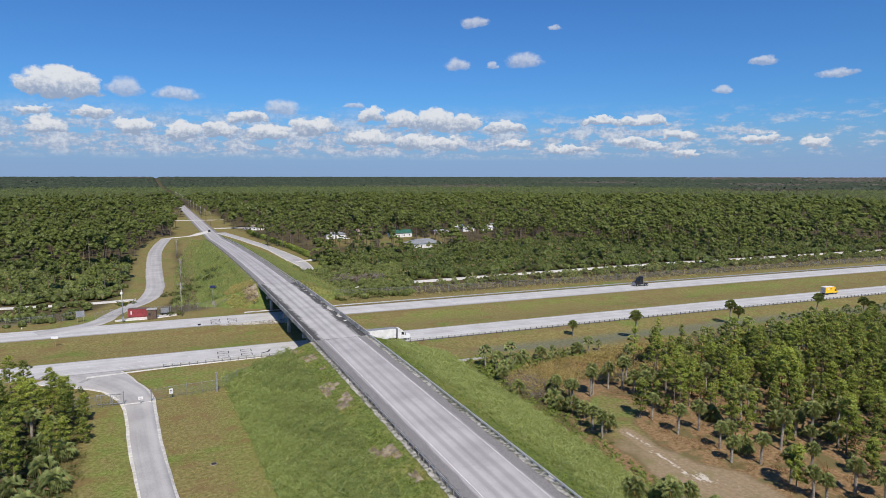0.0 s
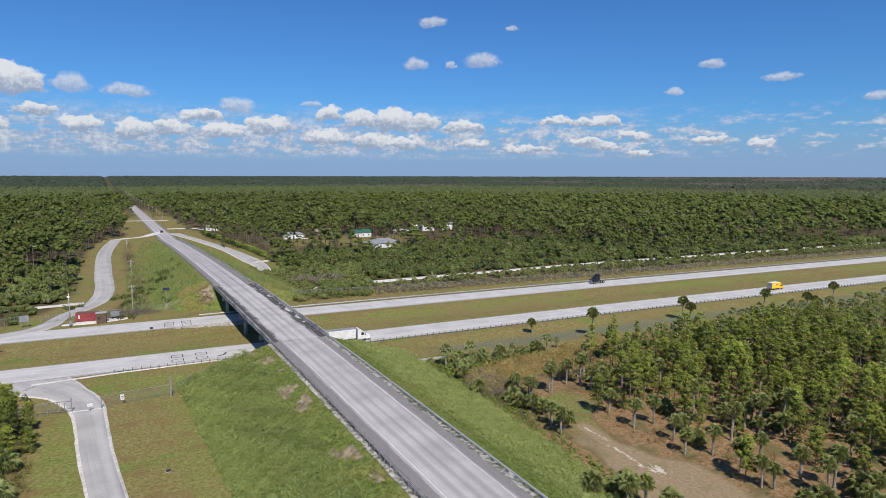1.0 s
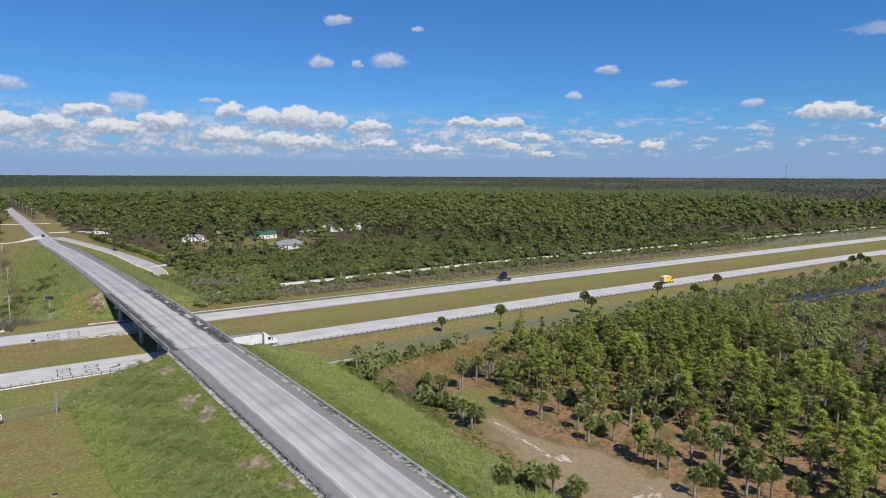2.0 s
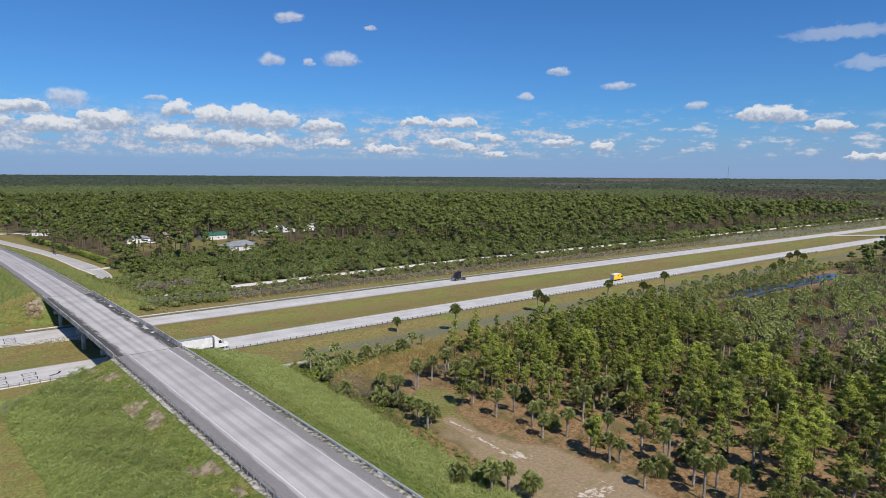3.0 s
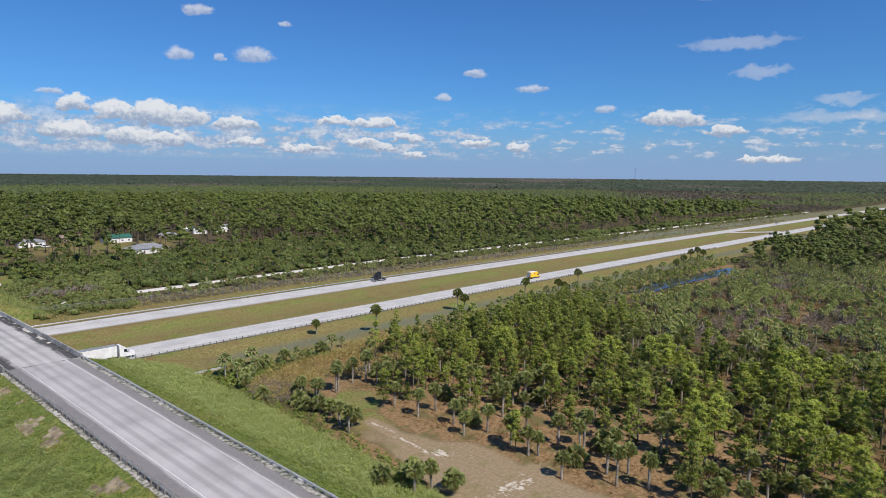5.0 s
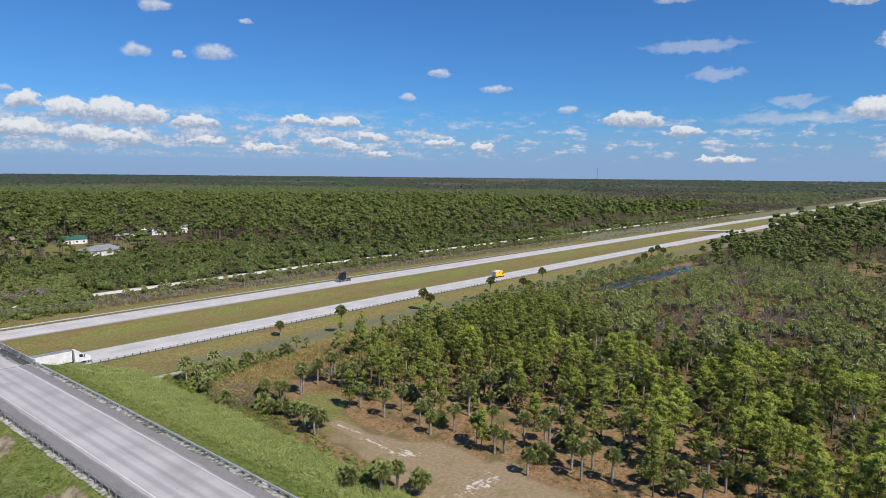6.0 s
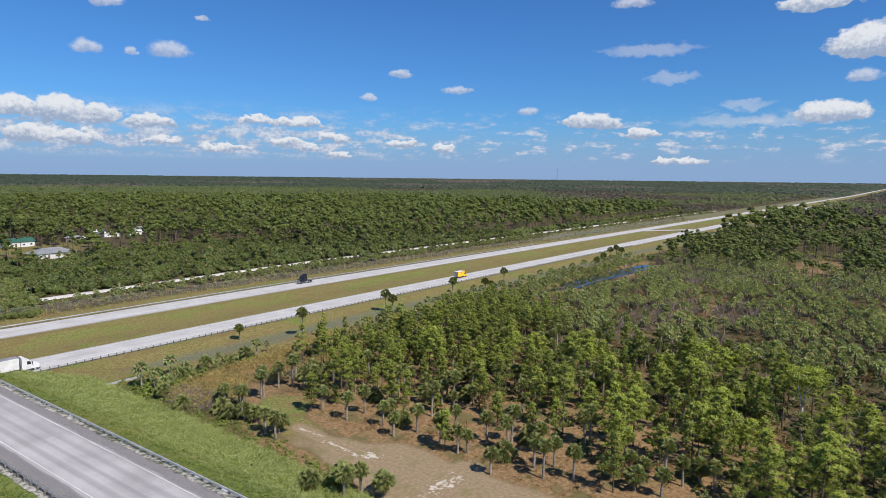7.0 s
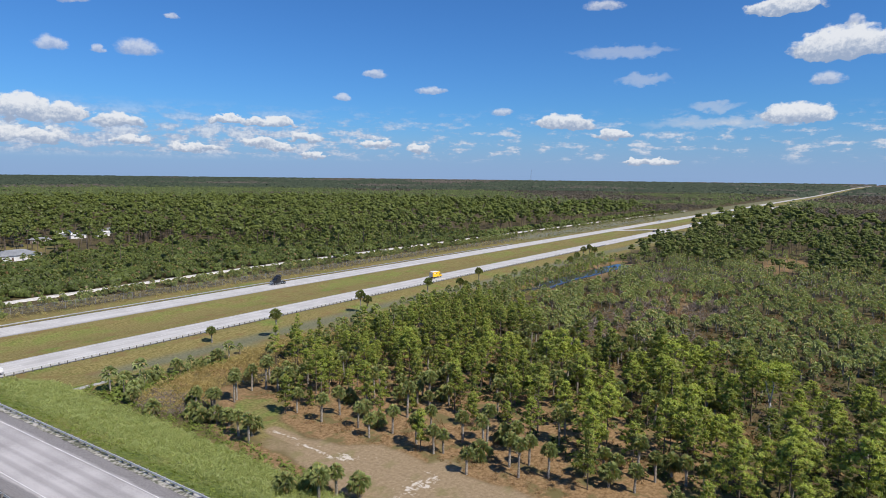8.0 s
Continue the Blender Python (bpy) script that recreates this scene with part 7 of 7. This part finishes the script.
def sign(x, y, w, h, top, mat, label, turn=0.0, posts=1, bars=0, bar_mat=None):
    ob = empty("road_sign", Matrix.Translation((x, y, float(ground_z(np.array(x), np.array(y))))) @ Matrix.Rotation(radians(turn), 4, "Z"), label, "sign", "road signs")
    for i in range(posts):
        o = 0 if posts == 1 else (i - 0.5) * w * 0.7
        part("post", tube(bmesh.new(), (o, 0.05, -0.3), (o, 0.05, top), 0.05, sides=8), M["wood"], ob)
    plate = part("plate", box(bmesh.new(), -w / 2, w / 2, -0.03, 0.0, top - h, top, 0.01), mat, ob)
    for k in range(bars):
        z = top - h * (k + 1) / (bars + 1)
        part("bar", box(bmesh.new(), -w * 0.36, w * 0.36, -0.036, -0.03, z - h * 0.07, z + h * 0.07), bar_mat, plate)
    return ob


sign(-36.9, 219, 2.4, 1.9, 3.6, M["steel"], "grey-backed road sign on two posts", 20, 2)
sign(-38.5, 190.3, 1.8, 0.7, 3.1, M["white"], "white road sign on a post in the median", -8, 1)
sign(-51.2, 212.6, 0.25, 0.5, 1.1, M["white"], "small white marker post", 0)
sign(-13.0, 134.2, 0.9, 0.6, 1.6, M["white"], "small white sign with a red bar beside the gateway", 0, 1, 1, M["red"])
sign(-7.4, 135.6, 0.7, 1.1, 2.1, M["white"], "white meter board on a post", 0, 1, 2, M["black"])
sign(-2, 201.9 - 4.0, 0.9, 0.5, 1.2, M["panel"], "small dark panel on a short post in the median", 0)

solar = empty("solar_pole", Matrix.Translation((2.7, 228.8, 0.2)), "grey pole with a blue solar panel and a cabinet", "pole")
part("shaft", tube(bmesh.new(), (0, 0, -0.3), (0, 0, 6.7), 0.11, 0.08, 10), M["steel"], solar, smooth=True)
bm = box(bmesh.new(), -0.95, 0.95, -0.6, 0.6, -0.03, 0.03, 0.01)
bmesh.ops.transform(bm, matrix=Matrix.Translation((0, -0.1, 6.9)) @ Matrix.Rotation(radians(35), 4, "X"), verts=bm.verts)
part("panel", bm, M["panel"], solar, "blue-black solar panel")
part("cabinet", box(bmesh.new(), -0.4, 0.4, -0.32, -0.1, 0.5, 1.8, 0.03), M["wood"], solar, "tan equipment cabinet")

lamp_post = empty("camera_mast", Matrix.Translation((-24.4, 214.3, 0)), "tall grey mast with a small box at its head", "mast")
part("shaft", tube(bmesh.new(), (0, 0, -0.3), (0, 0, 10.4), 0.2, 0.12, 12), M["steel"], lamp_post, smooth=True)
part("head", box(bmesh.new(), -0.45, 0.25, -0.2, 0.2, 8.9, 9.5, 0.05), M["white"], lamp_post, "white housing")
part("rod", tube(bmesh.new(), (0, 0, 10.4), (0, 0, 11.2), 0.03, sides=6), M["steel"], lamp_post)
part("cabinet", box(bmesh.new(), -0.35, 0.35, -0.5, -0.15, 0.4, 1.7, 0.03), M["steel"], lamp_post)


def power_pole(x, y, h):
    ob = empty("power_pole", Matrix.Translation((x, y, 0)), "weathered wooden power pole with a crossarm", "power pole", "power poles")
    part("shaft", tube(bmesh.new(), (0, 0, -0.5), (0, 0, h), 0.17, 0.11, 10), M["wood"], ob, smooth=True)
    part("crossarm", box(bmesh.new(), -1.2, 1.2, -0.06, 0.06, h - 0.7, h - 0.55, 0.01), M["wood"], ob)
    for o in (-1.05, 0, 1.05):
        part("insulator", tube(bmesh.new(), (o, 0, h - 0.55), (o, 0, h - 0.3), 0.06, 0.04, 8), M["concrete"], ob)
    part("transformer", tube(bmesh.new(), (0.32, 0, h - 2.2), (0.32, 0, h - 1.3), 0.22, sides=10), M["steel"], ob)
    return ob


poles = [(-7.3, 216.6, 11.3), (-9.3, 283, 11.0), (-13.8, 374, 11.0)]
for p in poles:
    power_pole(*p)
for y in range(620, 1500, 60):
    power_pole(float(mid_x(y)) + 8.0, float(y), 12.5)
for o in (-1.05, 1.05):
    for a, b in zip(poles, poles[1:]):
        bm = bmesh.new()
        last = None
        for k in range(13):
            t = k / 12
            p = Vector((a[0] + (b[0] - a[0]) * t + o, a[1] + (b[1] - a[1]) * t, a[2] - 0.35 - 1.6 * 4 * t * (1 - t) * 0.4))
            if last is not None:
                tube(bm, last, p, 0.02, sides=4)
            last = p
        tagged(link_bm("power_line", bm, M["rubber"]), "thin dark cable slung between wooden poles", "cable", "power lines")

# ---- compound ----
crate = empty("red_container", Matrix.Translation((-20.4, 220.4, 0.1)) @ Matrix.Rotation(radians(-7), 4, "Z"), "weathered red steel container on white gravel", "container")
part("body", box(bmesh.new(), -3.0, 3.0, -1.2, 1.2, 0.15, 2.75, 0.04), M["red"], crate)
for k in range(28):
    x = -2.85 + k * 5.7 / 27
    part("rib", box(bmesh.new(), x - 0.05, x + 0.05, -1.235, -1.19, 0.3, 2.6), M["red"], crate)
part("roof", box(bmesh.new(), -3.02, 3.02, -1.22, 1.22, 2.75, 2.82, 0.02), M["brown"], crate, "rusty roof")
part("label_plate", box(bmesh.new(), -2.2, -1.85, -1.25, -1.235, 1.0, 2.1), M["white"], crate, "white painted bars")
for x in (-2.7, 2.7):
    part("skid", box(bmesh.new(), x - 0.12, x + 0.12, -1.1, 1.1, -0.15, 0.15), M["wood"], crate)
hut = empty("brown_hut", Matrix.Translation((-16.2, 216.2, 0.08)), "small brown board hut with a flat pale roof", "hut")
part("wall", box(bmesh.new(), -1.35, 1.35, -1.1, 1.1, -0.05, 3.0, 0.02), M["brown"], hut)
part("roof", box(bmesh.new(), -1.55, 1.55, -1.3, 1.3, 3.0, 3.18, 0.02), M["concrete"], hut, "pale flat roof")
part("door", box(bmesh.new(), 0.15, 1.0, -1.13, -1.1, 0.0, 2.05, 0.005), M["brown"], hut)
part("window", box(bmesh.new(), -0.95, -0.35, -1.13, -1.1, 1.2, 1.9, 0.005), M["glass"], hut)
tank = empty("grey_generator", Matrix.Translation((-12.6, 221.0, 0.08)), "blue-grey generator housing on a trailer frame", "generator")
part("housing", box(bmesh.new(), -1.3, 1.3, -0.7, 0.7, 0.55, 2.1, 0.08), M["roof_grey"], tank)
part("frame", box(bmesh.new(), -1.5, 1.5, -0.6, 0.6, 0.35, 0.55, 0.02), M["black"], tank)
for x in (-0.8, 0.8):
    for y in (-0.72, 0.72):
        part("wheel", tube(bmesh.new(), (x, y - 0.1, 0.36), (x, y + 0.1, 0.36), 0.34, sides=14), M["rubber"], tank)
cover = empty("manhole", Matrix.Translation((0.2, 100.9, 0.0)), "round dark manhole in a concrete ring", "manhole")
part("ring", tube(bmesh.new(), (0, 0, -0.3), (0, 0, 0.06), 0.62, 0.56, 18), M["earth"], cover)
part("lid", tube(bmesh.new(), (0, 0, 0.06), (0, 0, 0.09), 0.42, 0.4, 16), M["tar"], cover, "dark iron lid")
culvert = empty("culvert_headwall", Matrix.Translation((61.5, 139.6, -0.55)) @ Matrix.Rotation(radians(8), 4, "Z"), "pale concrete culvert headwall in the grass", "culvert")
part("wall", box(bmesh.new(), -4.2, 4.2, -0.35, 0.35, -0.4, 0.6, 0.05), M["concrete"], culvert)

# ---- vehicles: noses point along +x ----
def wheel(parent, x, y, r, w):
    ob = part("wheel", tube(bmesh.new(), (x, y - w / 2, r), (x, y + w / 2, r), r, sides=20), M["rubber"], parent)
    side = 1 if y > 0 else -1
    part("rim", tube(bmesh.new(), (x, y + side * w / 2, r), (x, y + side * (w / 2 + 0.02), r), r * 0.58, r * 0.5, 16), M["steel"], ob)


def cab_outline(bm, outline, y0, y1, bevel=0.06):
    prism(bm, outline, y0, y1)
    bmesh.ops.bevel(bm, geom=list(bm.edges), offset=bevel, segments=2, affect="EDGES", profile=0.5)
    return bm


def box_truck(m):
    ob = empty("box_truck", m, "bright yellow box truck with a white roof", "truck")
    part("chassis", box(bmesh.new(), -3.3, 2.6, -0.5, 0.5, 0.45, 0.7), M["black"], ob)
    cargo = part("cargo_box", box(bmesh.new(), -3.55, 1.2, -1.12, 1.12, 0.75, 3.05, 0.05), M["yellow"], ob)
    part("roof", box(bmesh.new(), -3.55, 1.2, -1.13, 1.13, 3.05, 3.12, 0.02), M["white"], cargo, "white translucent roof")
    part("luton_nose", cab_outline(bmesh.new(), [(1.21, 2.15), (1.9, 2.3), (1.75, 3.05), (1.21, 3.08)], -1.1, 1.1, 0.04), M["yellow"], ob)
    part("rear_door", box(bmesh.new(), -3.59, -3.552, -1.0, 1.0, 0.85, 2.9), M["steel"], cargo)
    for k, (a, b) in enumerate(((-2.6, -1.5), (-1.3, -0.2))):
        for s in (-1, 1):
            part("stripe", box(bmesh.new(), a, b, s * 1.125 - 0.006, s * 1.125 + 0.006, 2.2, 2.5), M["red"] if k else M["white"], cargo, "plain painted bar")
    part("cab", cab_outline(bmesh.new(), [(1.25, 0.6), (3.5, 0.6), (3.52, 1.25), (2.75, 1.42), (2.2, 2.12), (1.25, 2.14)], -1.0, 1.0), M["yellow"], ob)
    part("windscreen", prism(bmesh.new(), [(2.78, 1.46), (2.81, 1.47), (2.29, 2.08), (2.26, 2.07)], -0.88, 0.88), M["glass"], ob)
    for s in (-1, 1):
        part("side_window", prism(bmesh.new(), [(1.5, 1.42), (2.5, 1.42), (2.15, 2.0), (1.5, 2.0)], s * 1.0 - 0.01, s * 1.0 + 0.01), M["glass"], ob)
        part("headlight", box(bmesh.new(), 3.5, 3.54, s * 0.75 - 0.16, s * 0.75 + 0.16, 0.9, 1.12), M["white"], ob)
        part("tail_light", box(bmesh.new(), -3.6, -3.56, s * 1.02 - 0.06, s * 1.02 + 0.06, 0.8, 1.1), M["lamp_red"], ob)
        wheel(ob, 2.75, s * 0.88, 0.4, 0.26), wheel(ob, -2.05, s * 0.85, 0.4, 0.42)
        part("mirror", box(bmesh.new(), 2.3, 2.4, s * 1.22 - 0.08, s * 1.22 + 0.08, 1.5, 1.9, 0.02), M["black"], ob)
    part("bumper", box(bmesh.new(), 3.5, 3.64, -0.98, 0.98, 0.48, 0.75, 0.03), M["black"], ob)
    return ob


def tractor(ob, mat, x):
    """Cab and axles of an articulated lorry; x is the back of the cab."""
    part("chassis", box(bmesh.new(), x - 2.6, x + 3.6, -0.45, 0.45, 0.6, 0.95), M["black"], ob)
    cab = part("cab", cab_outline(bmesh.new(), [(x, 0.75), (x + 3.9, 0.75), (x + 3.95, 1.75), (x + 2.35, 1.98), (x + 1.9, 2.95), (x + 1.5, 3.2), (x, 3.25)], -1.2, 1.2, 0.08), mat, ob)
    part("fairing", cab_outline(bmesh.new(), [(x, 3.26), (x + 1.4, 3.24), (x + 0.6, 3.9), (x, 3.95)], -1.1, 1.1, 0.05), mat, cab)
    part("windscreen", prism(bmesh.new(), [(x + 2.39, 2.03), (x + 2.42, 2.04), (x + 1.99, 2.9), (x + 1.96, 2.89)], -1.02, 1.02), M["glass"], cab)
    part("grille", box(bmesh.new(), x + 3.93, x + 3.99, -0.6, 0.6, 0.95, 1.65), M["steel"], cab)
    part("bumper", box(bmesh.new(), x + 3.85, x + 4.1, -1.2, 1.2, 0.4, 0.8, 0.04), M["steel"], ob)
    for s in (-1, 1):
        part("side_window", prism(bmesh.new(), [(x + 1.1, 1.95), (x + 2.1, 1.95), (x + 1.8, 2.8), (x + 1.1, 2.8)], s * 1.2 - 0.012, s * 1.2 + 0.012), M["glass"], cab)
        part("mirror", box(bmesh.new(), x + 2.2, x + 2.35, s * 1.45 - 0.1, s * 1.45 + 0.1, 1.9, 2.6, 0.03), M["black"], cab)
        part("headlight", box(bmesh.new(), x + 3.94, x + 3.98, s * 0.9 - 0.18, s * 0.9 + 0.18, 1.0, 1.3), M["white"], cab)
        part("fuel_tank", tube(bmesh.new(), (x - 0.2, s * 0.9, 0.7), (x + 1.5, s * 0.9, 0.7), 0.32, sides=14), M["steel"], ob)
        part("exhaust", tube(bmesh.new(), (x - 0.15, s * 0.95, 1.0), (x - 0.15, s * 0.95, 3.9), 0.08, sides=10), M["steel"], ob)
        wheel(ob, x + 2.9, s * 1.0, 0.52, 0.3), wheel(ob, x - 0.9, s * 0.95, 0.52, 0.5), wheel(ob, x - 2.1, s * 0.95, 0.52, 0.5)


def semi_truck(m):
    ob = empty("semi_truck", m, "white semi truck and box trailer parked on the shoulder", "truck")
    trailer = part("trailer", box(bmesh.new(), -15.5, 0.0, -1.28, 1.28, 1.15, 4.0, 0.05), M["white"], ob)
    part("roof", box(bmesh.new(), -15.5, 0.0, -1.26, 1.26, 4.0, 4.05, 0.02), M["roof_grey"], trailer, "grey trailer roof")
    for x in np.arange(-15.0, -0.2, 0.6):
        part("rib", box(bmesh.new(), x - 0.03, x + 0.03, -1.3, -1.275, 1.2, 3.95), M["white"], trailer)
    part("skirt", box(bmesh.new(), -9.5, -3.5, -1.2, -1.16, 0.5, 1.15), M["white"], trailer)
    for x in (-14.0, -12.7):
        for s in (-1, 1):
            wheel(ob, x, s * 0.95, 0.52, 0.5)
    tractor(ob, M["white"], 0.6)
    return ob


def black_tractor(m):
    ob = empty("tractor_unit", m, "black tractor unit with chrome grille and no trailer", "truck")
    tractor(ob, M["black"], 0.0)
    return ob


def car(m, mat, label):
    ob = empty("car", m, label, "car", "cars")
    part("body", cab_outline(bmesh.new(), [(-2.3, 0.35), (2.3, 0.35), (2.35, 0.75), (1.2, 0.98), (-2.2, 1.02), (-2.35, 0.8)], -0.9, 0.9, 0.07), mat, ob)
    part("cabin", cab_outline(bmesh.new(), [(-2.0, 1.0), (1.15, 0.97), (0.35, 1.55), (-1.5, 1.6)], -0.78, 0.78, 0.05), M["glass"], ob, "dark glazed cabin")
    part("roof", box(bmesh.new(), -1.45, 0.3, -0.72, 0.72, 1.57, 1.63, 0.02), mat, ob)
    for x in (-1.45, 1.45):
        for s in (-1, 1):
            wheel(ob, x, s * 0.82, 0.34, 0.22)
    return ob


def at(x, y, z=0.06, turn=0.0):
    return Matrix.Translation((x, y, z)) @ Matrix.Rotation(radians(turn), 4, "Z")


box_truck(at(228, 166.0 + float(bend(228)), turn=-0.7))
semi_truck(at(49.2, 161.6) @ Matrix.Scale(0.92, 4))
black_tractor(at(172, 207.6, turn=180))
for x, y, mat, label in ((560, 168.5, "black", "black car driving on the highway"), (591, 164.8, "white", "white car driving on the highway"), (687, 168.5, "white", "white car driving on the highway"), (712, 164.8, "white", "white car driving on the highway"), (739, 168.5, "black", "black car driving on the highway")):
    car(at(x, y + float(bend(x)), turn=-0.7), M[mat], label)
car(at(705, 207.5 + float(bend(705)), turn=179.3), M["white"], "white car driving on the highway")
car(at(5.6, 540, turn=-86), M["black"], "dark car on the crossing road")

# ---- settlement among the pines ----
def house(x, y, w, d, h, rise, wall, roof, label, turn=0.0, hip=True):
    ob = empty("house", at(x, y, 0.0, turn), label, "house", "settlement")
    part("wall", box(bmesh.new(), -w / 2, w / 2, -d / 2, d / 2, -0.3, h), wall, ob)
    bm = bmesh.new()
    e = 0.5
    low = [bm.verts.new(v) for v in ((-w / 2 - e, -d / 2 - e, h), (w / 2 + e, -d / 2 - e, h), (w / 2 + e, d / 2 + e, h), (-w / 2 - e, d / 2 + e, h))]
    inset = w / 2 - (d / 2 if hip else -e)
    inset = max(inset, 0.6)
    top = [bm.verts.new(v) for v in ((-inset, 0, h + rise), (inset, 0, h + rise))]
    for f in ((low[0], low[1], top[1], top[0]), (low[2], low[3], top[0], top[1]), (low[1], low[2], top[1]), (low[3], low[0], top[0]), (low[3], low[2], low[1], low[0])):
        bm.faces.new(f)
    bmesh.ops.recalc_face_normals(bm, faces=bm.faces)
    part("roof", bm, roof, ob)
    for k in range(max(2, int(w / 4))):
        wx = -w / 2 + (k + 0.5) * w / max(2, int(w / 4))
        if k == 1:
            part("door", box(bmesh.new(), wx - 0.5, wx + 0.5, -d / 2 - 0.04, -d / 2, 0, 2.05), M["brown"], ob)
        else:
            win = part("window", box(bmesh.new(), wx - 0.7, wx + 0.7, -d / 2 - 0.05, -d / 2, 0.95, 2.05), M["white"], ob)
            part("pane", box(bmesh.new(), wx - 0.6, wx + 0.6, -d / 2 - 0.06, -d / 2 - 0.05, 1.05, 1.95), M["glass"], win)
    return ob


house(134, 376, 21, 12, 2.9, 2.6, M["white"], M["roof_grey"], "low white house with a grey hipped roof", 8)
house(92, 452, 15, 8, 3.2, 1.6, M["white"], M["roof_grey"], "white house with a low grey roof among pines", -4)
house(140, 446, 17, 9, 3.2, 2.2, M["white"], M["roof_green"], "white shed with a dark green metal roof", 4, False)
house(118, 468, 12, 8, 3.0, 2.0, M["brown"], M["roof_brown"], "brown cabin with a weathered roof", 0, False)
house(205, 488, 10, 7, 3.0, 1.5, M["roof_grey"], M["white"], "grey cabin with a white roof", 6, False)
house(226, 472, 9, 4, 2.8, 0.8, M["white"], M["white"], "white mobile home among pines", 3, False)
house(176, 455, 12, 6, 2.7, 1.2, M["roof_brown"], M["roof_grey"], "low open shed with a grey roof", 5, False)
house(208, 470, 11, 5, 2.9, 1.0, M["white"], M["white"], "white mobile home among pines", -6, False)
house(240, 494, 12, 6, 3.0, 1.4, M["white"], M["roof_grey"], "white house with a grey roof among pines", 4, False)
house(44, 545, 10, 6, 3.0, 1.5, M["white"], M["roof_brown"], "white roadside building with a brown roof", 0, False)
for x, y, turn in ((188, 470, 10), (196, 474, 5), (160, 438, 80), (98, 441, 15), (36, 552, 30), (52, 556, 60)):
    car(at(x, y, 0.0, turn), M["white" if x != 160 else "black"], "parked car beside the houses")

mast = empty("radio_mast", Matrix.Translation((3690, 1900, 20)), "thin lattice radio mast far on the skyline", "mast")
bm = bmesh.new()
for a in range(3):
    c, s = 1.6 * math.cos(a * 2.094), 1.6 * math.sin(a * 2.094)
    tube(bm, (c, s, 0), (c * 0.5, s * 0.5, 92), 0.5, sides=4)
part("lattice", bm, M["steel"], mast)
for z in range(6, 92, 8):
    part("brace", tube(bmesh.new(), (-1.2, 0, z), (1.2, 0, z + 4), 0.25, sides=4), M["steel"], mast)
# drain headwall in the ditch at the foot of the bank
headwall = tagged(new("drain_headwall"), "pale concrete drain headwall in the grass ditch", "culvert")
part("slab", box(bmesh.new(), 57.6, 66.0, 136.6, 137.8, -1.2, 0.35, 0.04), M["concrete"], headwall)
part("apron", box(bmesh.new(), 58.2, 65.4, 135.2, 136.58, -1.2, 0.02, 0.03), M["concrete"], headwall)
